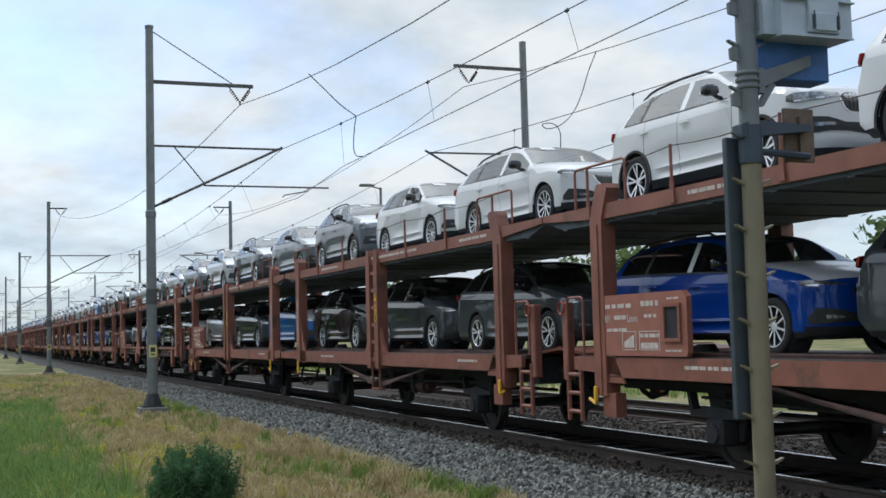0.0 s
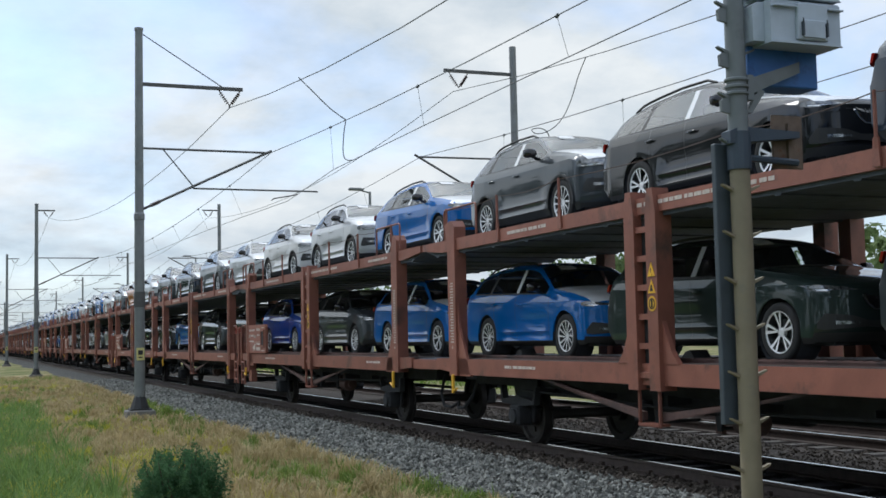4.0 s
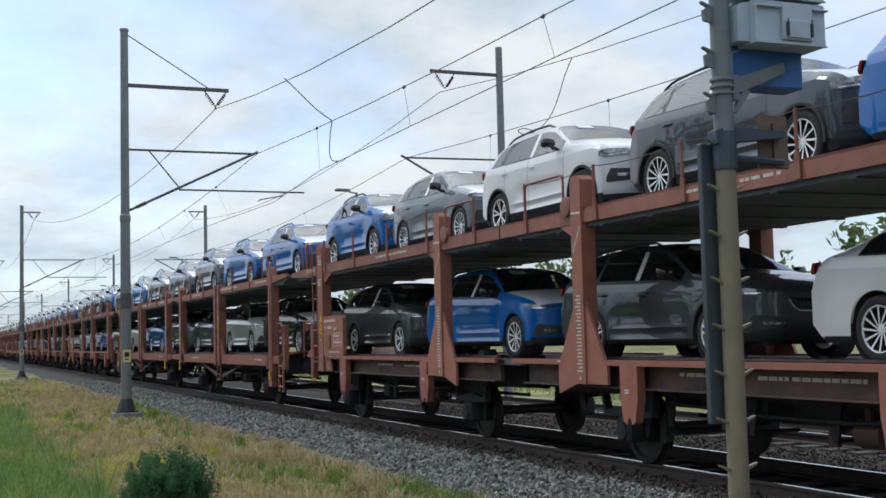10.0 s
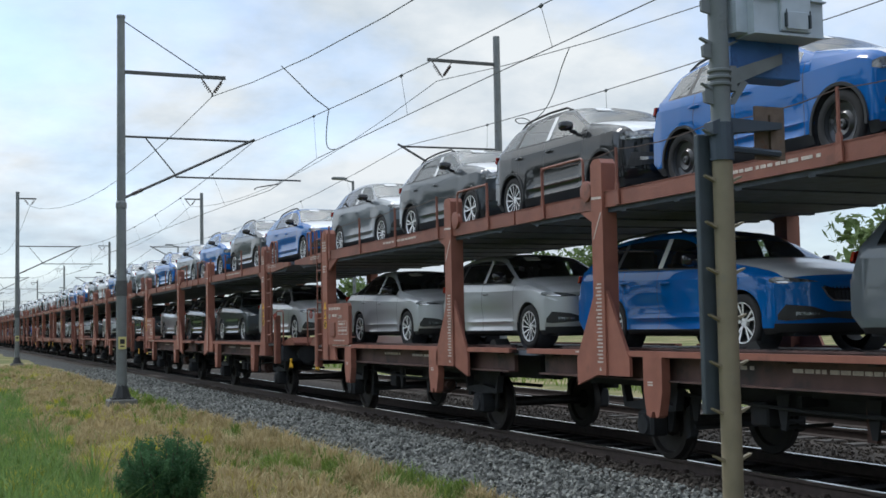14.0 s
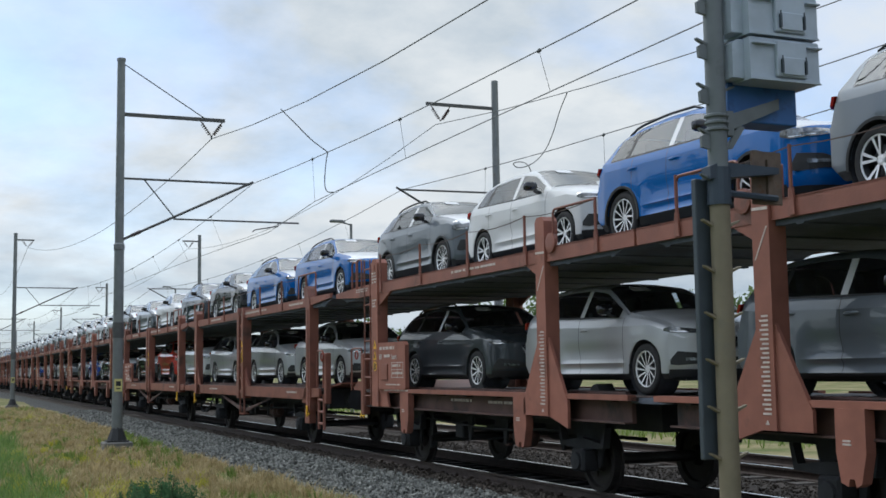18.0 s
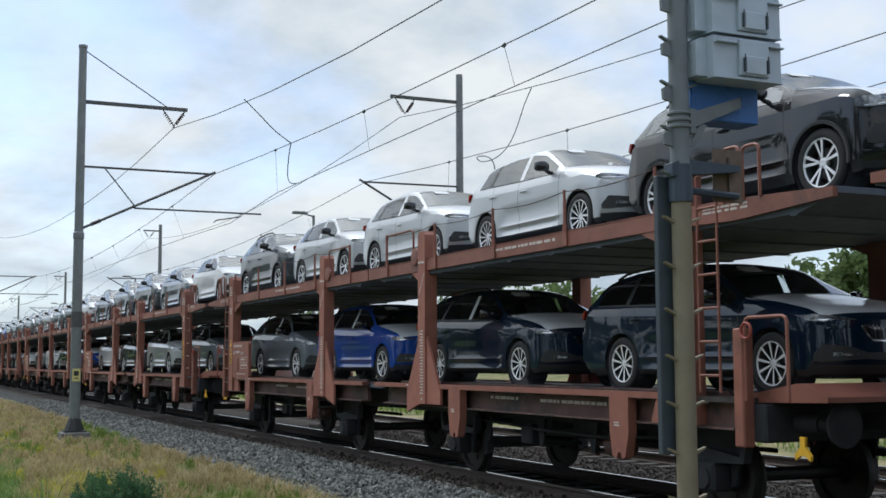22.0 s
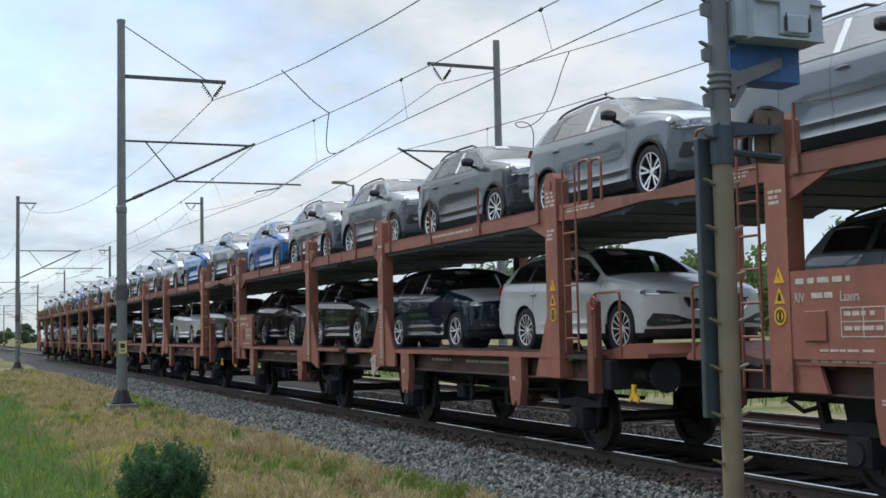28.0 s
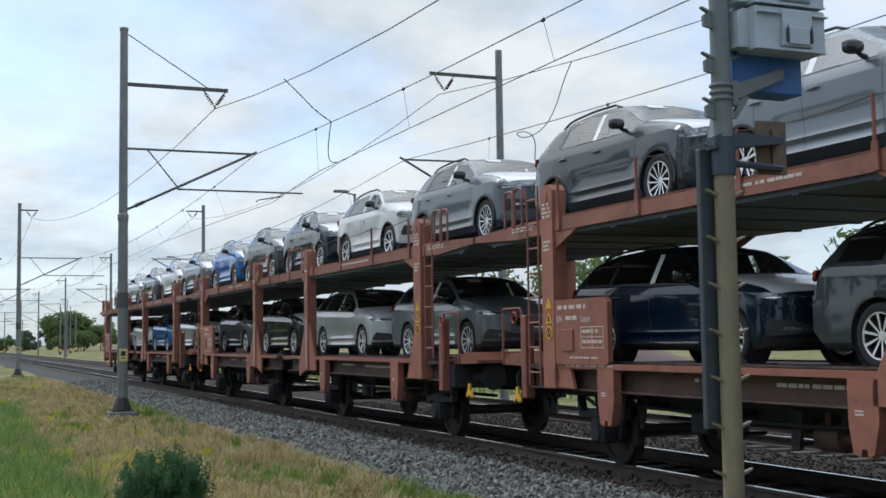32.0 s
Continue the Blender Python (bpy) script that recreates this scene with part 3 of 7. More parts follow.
def cabin_mesh(c):
    def make(bm):
        z = c["belt"][0][1]
        prism(bm, ((0.48, 0.6), (0.86, 0.6), (0.86, z - 0.10), (0.78, z - 0.01), (0.48, z - 0.03)), -0.70, 0.70)
        for y in (1.55, 2.45):
            for x in (-0.37, 0.37):
                box(bm, x - 0.25, x + 0.25, y - 0.5, y, 0.35, 0.62, 0.03)
                prism(bm, ((y - 0.06, 0.55), (y + 0.10, 0.55), (y + 0.27, z + 0.12), (y + 0.16, z + 0.12)), x - 0.24, x + 0.24)
                box(bm, x - 0.12, x + 0.12, y + 0.19, y + 0.29, z + 0.13, z + 0.29, 0.03)
        tube(bm, [(0.37 + 0.18 * math.cos(t), 0.98 + 0.05 * math.sin(t), z - 0.06 + 0.17 * math.sin(t)) for t in np.linspace(0, 2 * math.pi, 17)], 0.016, 6)
        box(bm, -0.8, 0.8, 0.6, c["wb"] + c["rear"] - 0.45, 0.34, 0.38)
        # the lining under the roof
        prev = None
        for u in np.linspace(c["screen"][1] - 0.05, c["glass"][-1][1] + 0.05, 8):
            z, r = curve_at(c["top"], u) - 0.045, curve_at(c["roof"], u) - 0.06
            row = [bm.verts.new((x, -u, z - dz)) for x, dz in ((-r, 0.04), (-r * 0.5, 0.0), (r * 0.5, 0.0), (r, 0.04))]
            if prev:
                for i in range(3):
                    bm.faces.new((prev[i], prev[i + 1], row[i + 1], row[i])).material_index = 1
            prev = row
    return make


def mirror_mesh(c, s):
    """A rounded mirror shell on a short foot at the base of the windscreen pillar."""
    def make(bm):
        z = c["belt"][0][1] + 0.06
        x = s * (c["w"] - 0.06)
        rings = []
        for f, k in ((0.0, 0.62), (0.12, 0.86), (0.45, 1.0), (0.8, 0.93), (0.97, 0.68), (1.0, 0.35)):
            px = x + s * (0.055 + 0.185 * f)
            ring = []
            for q in range(12):
                t = 2 * math.pi * q / 12
                cy, cz = math.cos(t), math.sin(t)
                cy = math.copysign(abs(cy) ** 0.7, cy)
                cz = math.copysign(abs(cz) ** 0.7, cz)
                ring.append(bm.verts.new((px, 0.755 + 0.03 * f + (0.045 if cy > 0 else 0.075) * k * cy, z + 0.055 + 0.072 * k * cz)))
            rings.append(ring)
        for a, b in zip(rings, rings[1:]):
            for i in range(12):
                bm.faces.new((a[i], a[(i + 1) % 12], b[(i + 1) % 12], b[i]))
        bm.faces.new(rings[0][::-1]); bm.faces.new(rings[-1])
        tube(bm, [(x - s * 0.02, 0.77, z - 0.03), (x + s * 0.05, 0.765, z - 0.015), (x + s * 0.11, 0.76, z + 0.02)], 0.026)
        bmesh.ops.recalc_face_normals(bm, faces=bm.faces[:])
    return make


def rail_mesh(c, s):
    def make(bm):
        us = np.linspace(c["screen"][1] - 0.10, c["glass"][-1][1] + 0.05, 11)
        pts = []
        for i, u in enumerate(us):
            lift = 0.0 if i in (0, len(us) - 1) else 0.034
            pts.append((s * (curve_at(c["roof"], u) - 0.035), -u, curve_at(c["top"], u) - 0.025 + lift))
        tube(bm, pts, 0.017, 6)
    return make


def handle_mesh(c, u):
    def make(bm):
        x, z = -c["w"] + 0.012, curve_at(c["belt"], u) - 0.155
        rings = []
        for f, k in ((0, 0.3), (0.1, 0.8), (0.3, 1.0), (0.7, 1.0), (0.9, 0.8), (1, 0.3)):
            y = -u - 0.105 + 0.21 * f
            o = 0.036 * math.sin(math.pi * (0.12 + 0.76 * f))
            rings.append([bm.verts.new((x - o - 0.008 * k * math.cos(t), y, z + 0.017 * k * math.sin(t))) for t in np.linspace(0, 2 * math.pi, 9)[:-1]])
        for a, b in zip(rings, rings[1:]):
            for i in range(8):
                bm.faces.new((a[i], a[(i + 1) % 8], b[(i + 1) % 8], b[i]))
        bm.faces.new(rings[0][::-1]); bm.faces.new(rings[-1])
        bmesh.ops.recalc_face_normals(bm, faces=bm.faces[:])
    return make


def clad_mesh(c, ua):
    """The black lip of one wheel arch."""
    def make(bm):
        R = c["r"] + 0.045
        prev = None
        for k in range(21):
            a = math.pi * (k / 20 * 1.10 - 0.05)
            row = []
            for rr, dx in ((R - 0.012, -0.02), (R - 0.012, 0.008), (R + 0.020, 0.010), (R + 0.026, -0.01)):
                row.append(bm.verts.new((-(c["w"] + dx), -(ua + rr * math.cos(a)), max(0.235, c["r"] + rr * math.sin(a)))))
            if prev:
                for i in range(3):
                    bm.faces.new((prev[i], row[i], row[i + 1], prev[i + 1]))
            prev = row
        bmesh.ops.recalc_face_normals(bm, faces=bm.faces[:])
    return make


RIMS = {"five": ALLOY, "ten": ALLOY, "turbine": ALLOY, "steel": DARKRIM}
# rows of (x, low, high) on the nose, from the near side to the middle
FACES = {
    False: dict(lamp=((-0.885, 0.745, 0.775), (-0.84, 0.722, 0.795), (-0.62, 0.705, 0.765), (-0.49, 0.70, 0.735)),
                grille=((-0.49, 0.665, 0.715), (-0.44, 0.58, 0.735), (-0.38, 0.53, 0.745), (0.0, 0.515, 0.752)),
                pod=((-0.85, 0.345, 0.40), (-0.80, 0.335, 0.50), (-0.60, 0.35, 0.475), (-0.44, 0.36, 0.42)),
                fog=((-0.74, 0.385, 0.425), (-0.54, 0.39, 0.415)),
                intake=((-0.44, 0.355, 0.425), (0.0, 0.33, 0.43))),
    True: dict(lamp=((-0.885, 0.80, 0.86), (-0.84, 0.775, 0.885), (-0.62, 0.79, 0.875), (-0.46, 0.815, 0.86)),
               grille=((-0.47, 0.78, 0.845), (-0.42, 0.68, 0.865), (-0.36, 0.64, 0.875), (0.0, 0.625, 0.885)),
               pod=((-0.84, 0.44, 0.50), (-0.80, 0.43, 0.615), (-0.60, 0.45, 0.60), (-0.42, 0.45, 0.54)),
               fog=((-0.74, 0.50, 0.545), (-0.54, 0.505, 0.54)),
               intake=((-0.42, 0.43, 0.53), (0.0, 0.40, 0.54))),
}


def make_car(shape, colour, rim, film, label, group):
    c = SHAPES[shape]
    word, painted = PAINTS[colour]
    car = tagged(new("estate_car" if shape == "E" else "liftback_car" if shape == "L" else "hatchback_car" if shape == "H" else "suv_car"), label, "car", group)
    S = shape
    nose = FACES[S == "S"]
    dz = 0.02 if S == "H" else 0.0

    def p(name, make, material, parent=car, note="", smooth=False, key=None, loc=None, sharp=0.6, second=None):
        ob = put(name, (name, S, key), make, material, parent, note, loc, smooth, sharp)
        if second and len(ob.data.materials) < 2:
            ob.data.materials.append(second)
        return ob

    def rows(name, both=False):
        r = tuple((x, a + dz, b + dz) for x, a, b in nose[name])
        return r + flip(r)[1:] if both else r

    def layered(under, *over):
        """A nose piece with others of a second material laid on it."""
        def make(bm):
            nose_patch(c, *under)(bm)
            old = set(bm.faces)
            for q in over:
                nose_patch(c, *q)(bm)
            for f in bm.faces:
                if f not in old:
                    f.material_index = 1
        return make
    p("body", body_mesh(c, ("body", "cowl")), painted, smooth=True, sharp=0.7, second=TRIM)
    p("hood", body_mesh(c, "hood"), FILM if film else painted, note="bonnet under pale protective film" if film else "", smooth=True)
    p("windscreen", body_mesh(c, "screen"), SCREEN, smooth=True)
    p("rear_window", body_mesh(c, "back"), GLASS, smooth=True)
    for k in range(3):
        p("side_window", body_mesh(c, "window%d" % k, -1), GLASS, smooth=True, key=k)
    p("side_window", body_mesh(c, ("window0", "window1", "window2"), 1), GLASS, smooth=True, key="far")
    p("pillar_trim", body_mesh(c, "pillar", -1), FILM, smooth=True, note="door pillar under white film")
    p("interior", lambda bm: (under_mesh(c)(bm), cabin_mesh(c)(bm)), CABIN, key="cabin", second=HEADLINER)
    g = rows("grille", True)

    def grille(bm):
        nose_patch(c, g, 0.006, 20)(bm)
        old = set(bm.faces)
        nose_patch(c, tuple((x * 0.955, a + 0.016, b - 0.012) for x, a, b in g), 0.014, 20)(bm)
        for k in range(-8, 9):
            x = k * 0.045
            a = float(np.interp(x, [r[0] for r in g], [r[1] for r in g])) + 0.03
            b = float(np.interp(x, [r[0] for r in g], [r[2] for r in g])) - 0.025
            nose_patch(c, ((x - 0.005, a, b), (x + 0.005, a, b)), 0.021, 1)(bm)
        for f in bm.faces:
            if f not in old:
                f.material_index = 1
    p("grille", grille, CHROME, second=GLOSSBLACK)
    p("lower_intake", layered((rows("pod") + rows("intake", True)[1:-1] + flip(rows("pod")), 0.008, 30), (rows("fog"), 0.015, 5), (flip(rows("fog")), 0.015, 5)), TRIM, second=LAMP)
    for key, turn in (("near", tuple), ("far", flip)):
        p("headlamp", layered((turn(rows("lamp")), 0.007, 12), (turn(tuple((x, a + 0.012, a + 0.024) for x, a, b in rows("lamp"))[1:3]), 0.011, 6)), LAMP, key=key, second=CHROME)
    hi = c["belt"][-1][1]
    p("tail_lamp", nose_patch(c, ((-0.865, hi - 0.14, hi - 0.05), (-0.80, hi - 0.16, hi - 0.04), (-0.50, hi - 0.14, hi - 0.06)), 0.012, 8, True), TAIL, key="near")

    def paper(bm):
        lo, up = [], []
        for x, f in ((-0.40, 0.90), (-0.16, 0.90), (-0.16, 0.74), (-0.40, 0.74)):
            u = c["screen"][0] + (c["screen"][1] - c["screen"][0]) * f
            z = curve_at(c["top"], u)
            q = Vector(warp(c, x, u, z))
            lo.append(bm.verts.new(q + Vector((0, 0, 0.003))))
            up.append(bm.verts.new(q + Vector((0, -0.004, 0.009))))
        bm.faces.new(up)
        bm.faces.new(lo[::-1])
        for i in range(4):
            bm.faces.new((lo[i], lo[(i + 1) % 4], up[(i + 1) % 4], up[i]))
        bmesh.ops.recalc_face_normals(bm, faces=bm.faces[:])
    p("windscreen_paper", paper, STICKER, note="white delivery sheet on the windscreen")
    p("door_mirror", mirror_mesh(c, -1), GLOSSBLACK, key="near", smooth=True)
    p("door_mirror", mirror_mesh(c, 1), GLOSSBLACK, key="far", smooth=True)
    p("door_handle", handle_mesh(c, -1.45), painted, key="front", smooth=True)
    p("door_handle", handle_mesh(c, -2.38), painted, key="rear", smooth=True)
    if c["rails"]:
        p("roof_rail", rail_mesh(c, -1), TRIM, key="near")
    if S == "S":
        p("arch_cladding", clad_mesh(c, 0.0), TRIM, key="front")
        p("arch_cladding", clad_mesh(c, -c["wb"]), TRIM, key="rear")
    for ua in (0.0, c["wb"]):
        for s in (-1, 1):
            wheel = p("wheel", tyre_mesh(c["r"]), TYRE, smooth=True, key="tyre", loc=(s * (c["w"] - 0.125), ua, c["r"]))
            if s > 0:
                wheel.rotation_euler = (0, 0, math.pi)
            else:
                p("rim", rim_mesh(c["r"], rim), RIMS[rim], wheel, key=rim, second=BARREL)
    return car


# ---- double-deck car-carrier wagons ----
# Local frame: y = 0 at the rear panel post, the train's head towards negative y, z = 0 at rail level.
SIDE = 1.45
LOW, HIGH = 1.275, 3.165


def slab(name, x0, x1, y0, y1, z0, z1, material, parent, bevel=0.0, label="", key=None):
    k = (name, round(x0, 3), round(x1, 3), round(y0, 3), round(y1, 3), round(z0, 3), round(z1, 3), key)
    return put(name, k, lambda bm: box(bm, x0, x1, y0, y1, z0, z1, bevel), material, parent, label)


def side_x(s, a, b):
    """Two distances out from the middle, on the side s, in order."""
    return (min(s * a, s * b), max(s * a, s * b))


def wheelset(w, y, n):
    """An axle with its two wheels, which turns in the wagon."""
    def make(bm):
        for s in (-1, 1):
            prof = [(s * 0.69, 0.455), (s * 0.725, 0.46), (s * 0.73, 0.425), (s * 0.82, 0.42), (s * 0.825, 0.36), (s * 0.78, 0.34), (s * 0.77, 0.16), (s * 0.83, 0.13), (s * 0.83, 0.05)]
            lathe(bm, prof, "x", 32)
            lathe(bm, [(s * 0.69, 0.455), (s * 0.70, 0.36), (s * 0.74, 0.34), (s * 0.75, 0.15), (s * 0.66, 0.12), (s * 0.66, 0.08)], "x", 32)
        rod(bm, (-1.0, 0, 0), (1.0, 0, 0), 0.075, 12)
        for s in (-1, 1):
            for k in range(3):
                a = 2 * math.pi * k / 3
                rod(bm, (s * 0.765, 0.22 * math.cos(a), 0.22 * math.sin(a)), (s * 0.79, 0.22 * math.cos(a), 0.22 * math.sin(a)), 0.04, 8)
    ob = put("wheelset", ("wheelset",), make, WHEEL_STEEL, w, smooth=True, sharp=0.5, loc=(0, y, 0.42))
    for s in (-1, 1):
        def boxy(bm, s=s):
            x0, x1 = side_x(s, 0.90, 1.14)
            box(bm, x0, x1, -0.16, 0.16, 0.28, 0.58, 0.03)
            lathe(bm, ((s * 1.14, 0.12), (s * 1.17, 0.11), (s * 1.18, 0.0)), "x", 14, (0, 0, 0.42))
            prism(bm, ((-0.62, 0.86), (-0.56, 0.86), (-0.50, 0.66), (0, 0.72), (0.50, 0.66), (0.56, 0.86), (0.62, 0.86), (0.56, 0.60), (0, 0.57), (-0.56, 0.60)), s * 0.97, s * 1.07)
            prism(bm, ((-0.42, 0.95), (0.42, 0.95), (0.26, 0.34), (0.18, 0.34), (0.18, 0.60), (-0.18, 0.60), (-0.18, 0.34), (-0.26, 0.34)), s * 0.90, s * 0.93)
        put("axle_box", ("axle_box", s), boxy, UNDER, w, loc=(0, y, 0))
    return ob


def stencil_rows(s, x, y0, y1, z0, z1, rows, seed):
    """Short painted bars in rows, as plain lettering."""
    def make(bm):
        rnd = random.Random(seed)
        h = (z1 - z0) / rows
        for r in range(rows):
            y = y1
            zt = z1 - r * h
            while y > y0 + 0.05:
                n = rnd.uniform(0.05, 0.16)
                n = min(n, y - y0)
                xa, xb = side_x(s, x, x + 0.004)
                box(bm, xa, xb, y - n, y, zt - h * 0.62, zt - h * 0.05)
                y -= n + rnd.choice((0.02, 0.025, 0.05))
    return make


def words_mesh(text, size):
    """Flat raised letters of the built-in font, as one mesh."""
    if ("words", text) not in MESHES:
        cu = bpy.data.curves.new("words", "FONT")
        cu.body, cu.size, cu.extrude, cu.resolution_u = text, size, 0.002, 2
        ob = bpy.data.objects.new("words", cu)
        scene.collection.objects.link(ob)
        bpy.context.view_layer.update()
        me = bpy.data.meshes.new_from_object(ob.evaluated_get(bpy.context.evaluated_depsgraph_get()))
        bpy.data.objects.remove(ob)
        bpy.data.curves.remove(cu)
        me.materials.clear()
        me.materials.append(STENCIL)
        MESHES[("words", text)] = me
    return MESHES[("words", text)]


def lettering(parent, text, size, x, y, z, wide=1.0):
    """Words on the near side of a wagon; y is where they begin."""
    ob = new("lettering", words_mesh(text, size))
    ob.parent = parent
    ob.matrix_local = Matrix(((0, 0, -1, x), (-wide, 0, 0, y), (0, 1, 0, z), (0, 0, 0, 1)))
    return tagged(ob, "white stencilled lettering")


def panel(w, s):
    x0, x1 = side_x(s, SIDE - 0.05, SIDE + 0.02)

    def make(bm):
        prism(bm, ((-0.14, 1.29), (-2.02, 1.29), (-2.06, 1.34), (-2.06, 1.97), (-1.98, 2.04), (-0.14, 2.04)), x0, x1)
    pan = put("number_panel", ("number_panel", s), make, WAGON_FADED, w, "faded oxide-red side panel with white stencilling")

    def frame_(bm):
        for a, b, c, d in ((-1.95, -1.58, 1.86, 1.90), (-1.95, -1.58, 1.46, 1.50), (-1.95, -1.91, 1.50, 1.86), (-1.62, -1.58, 1.50, 1.86)):
            xa, xb = side_x(s, SIDE + 0.02, SIDE + 0.05)
            box(bm, xa, xb, a, b, c, d)
    put("document_frame", ("document_frame", s), frame_, WAGON, pan)
    put("document_pocket", ("document_pocket", s), lambda bm: box(bm, *side_x(s, SIDE + 0.021, SIDE + 0.027), -1.91, -1.62, 1.50, 1.86), UNDER, pan)

    def letters(bm):
        x = SIDE + 0.02
        stencil_rows(s, x, -0.90, -0.22, 1.84, 1.93, 1, 5)(bm)
        stencil_rows(s, x, -0.72, -0.44, 1.70, 1.79, 1, 15)(bm)
        stencil_rows(s, x, -0.80, -0.25, 1.56, 1.63, 1, 6)(bm)
        stencil_rows(s, x, -1.48, -1.08, 1.84, 1.95, 1, 7)(bm)
        stencil_rows(s, x, -1.48, -1.15, 1.72, 1.79, 1, 8)(bm)
        stencil_rows(s, x, -1.48, -1.02, 1.48, 1.56, 1, 9)(bm)
        stencil_rows(s, x, -1.95, -1.66, 1.93, 1.97, 1, 10)(bm)
        stencil_rows(s, x, -1.98, -1.60, 1.33, 1.37, 1, 10)(bm)
        for a, b in ((-0.95, -0.62), (-1.48, -1.02)):
            for c, d, e, f in ((a, b, 1.36, 1.37), (a, b, 1.58, 1.59), (a, a + 0.012, 1.37, 1.58), (b - 0.012, b, 1.37, 1.58)):
                box(bm, *side_x(s, x, x + 0.004), c, d, e, f)
        prism(bm, ((-0.90, 1.39), (-0.67, 1.39), (-0.67, 1.46), (-0.90, 1.55)), s * x, s * (x + 0.004))
        prism(bm, ((-1.44, 1.38), (-1.06, 1.38), (-1.06, 1.45), (-1.44, 1.45)), s * x, s * (x + 0.004))
    put("stencilling", ("stencilling", s), letters, STENCIL, pan)
    lettering(pan, "RIV", 0.135, -SIDE - 0.023, -0.20, 1.70, 0.72)
    lettering(pan, "Laaers", 0.135, -SIDE - 0.023, -0.75, 1.70, 0.72)


def panel_short(w, s):
    """The narrower panel: number rows on top, a small pocket and a table of figures below."""
    x0, x1 = side_x(s, SIDE - 0.05, SIDE + 0.02)
    pan = put("number_panel", ("number_panel_short", s), lambda bm: prism(bm, ((-0.14, 1.29), (-1.47, 1.29), (-1.50, 1.33), (-1.50, 2.06), (-1.43, 2.12), (-0.14, 2.12)), x0, x1), WAGON_FADED, w, "faded oxide-red side panel with white stencilling")
    put("document_pocket", ("document_pocket_short", s), lambda bm: box(bm, *side_x(s, SIDE + 0.021, SIDE + 0.04), -0.66, -0.36, 1.46, 1.74, 0.006), WAGON, pan)
    x = SIDE + 0.02

    def letters(bm):
        stencil_rows(s, x, -1.05, -0.24, 1.96, 2.05, 1, 5)(bm)
        stencil_rows(s, x, -0.80, -0.46, 1.82, 1.91, 1, 15)(bm)
        stencil_rows(s, x, -1.36, -0.88, 1.66, 1.73, 1, 7)(bm)
        stencil_rows(s, x, -1.36, -0.88, 1.53, 1.60, 1, 9)(bm)
        stencil_rows(s, x, -1.25, -0.55, 1.35, 1.39, 1, 10)(bm)
        for c, d, e, f in ((-1.40, -0.84, 1.755, 1.765), (-1.40, -0.84, 1.63, 1.64), (-1.40, -0.84, 1.495, 1.505), (-1.40, -1.39, 1.505, 1.755), (-1.13, -1.12, 1.505, 1.755), (-0.85, -0.84, 1.505, 1.755)):
            box(bm, *side_x(s, x, x + 0.004), c, d, e, f)
    put("stencilling", ("stencilling_short", s), letters, STENCIL, pan)
    lettering(pan, "RIV", 0.135, -SIDE - 0.023, -0.22, 1.82, 0.72)
    lettering(pan, "Laaers", 0.135, -SIDE - 0.023, -0.84, 1.82, 0.72)


def sign_stack(w, s, y, z, x):
    """Two warning triangles and a round prohibition plate, one above another."""
    for k in range(3):
        zc = z - 0.195 * k

        def plate(bm, k=k):
            if k < 2:
                prism(bm, ((-0.08, -0.075), (0.08, -0.075), (0.0, 0.085)), 0, s * 0.006)
            else:
                lathe(bm, ((0.0, 0.088), (s * 0.006, 0.088)), "x", 20, close=True)

        def mark(bm, k=k):
            a, b = sorted((s * 0.006, s * 0.009))
            if k == 0:
                prism(bm, ((0.016, 0.035), (-0.013, -0.005), (0.004, -0.005), (-0.016, -0.055), (0.018, 0.008), (0.0, 0.008)), a, b)
            elif k == 1:
                prism(bm, ((-0.032, -0.05), (0.032, -0.05), (0.010, 0.025), (-0.010, 0.025)), a, b)
            else:
                lathe(bm, ((a, 0.065), (b, 0.065), (b, 0.048), (a, 0.048), (a, 0.065)), "x", 20)
                box(bm, a, b, -0.017, 0.017, -0.042, 0.042)
        def both(bm, plate=plate, mark=mark):
            plate(bm)
            old = set(bm.faces)
            mark(bm)
            for f in bm.faces:
                if f not in old:
                    f.material_index = 1
        sg = put("warning_sign", ("warning_sign", s, k), both, YELLOW, w, "yellow warning plate with black print", (s * x, y, zc))
        if len(sg.data.materials) < 2:
            sg.data.materials.append(BLACK)


def scale_marks(s, x):
    def make(bm):
        for k in range(22):
            n = 0.10 if k % 2 else 0.13
            box(bm, *side_x(s, x, x + 0.004), -0.065, -0.065 + n, 1.08 + 0.045 * k, 1.10 + 0.045 * k)
        prism(bm, ((-0.03, 0.985), (0.03, 0.985), (0.0, 1.03)), s * x, s * (x + 0.004))
    return make


def hoop(name, w, s, y0, y1, z0, z1, x, material=WAGON, r=0.018):
    def make(bm):
        d = 0.06
        lo, hi = min(y0, y1), max(y0, y1)
        tube(bm, [(s * x, lo, z0), (s * x, lo, z1 - d), (s * x, lo + d * 0.3, z1 - d * 0.3), (s * x, lo + d, z1), (s * x, hi - d, z1), (s * x, hi - d * 0.3, z1 - d * 0.3), (s * x, hi, z1 - d), (s * x, hi, z0)], r, 7)
    return put(name, (name, s, round(y0, 2), round(y1, 2), round(z0, 2), round(z1, 2), x), make, material, w)


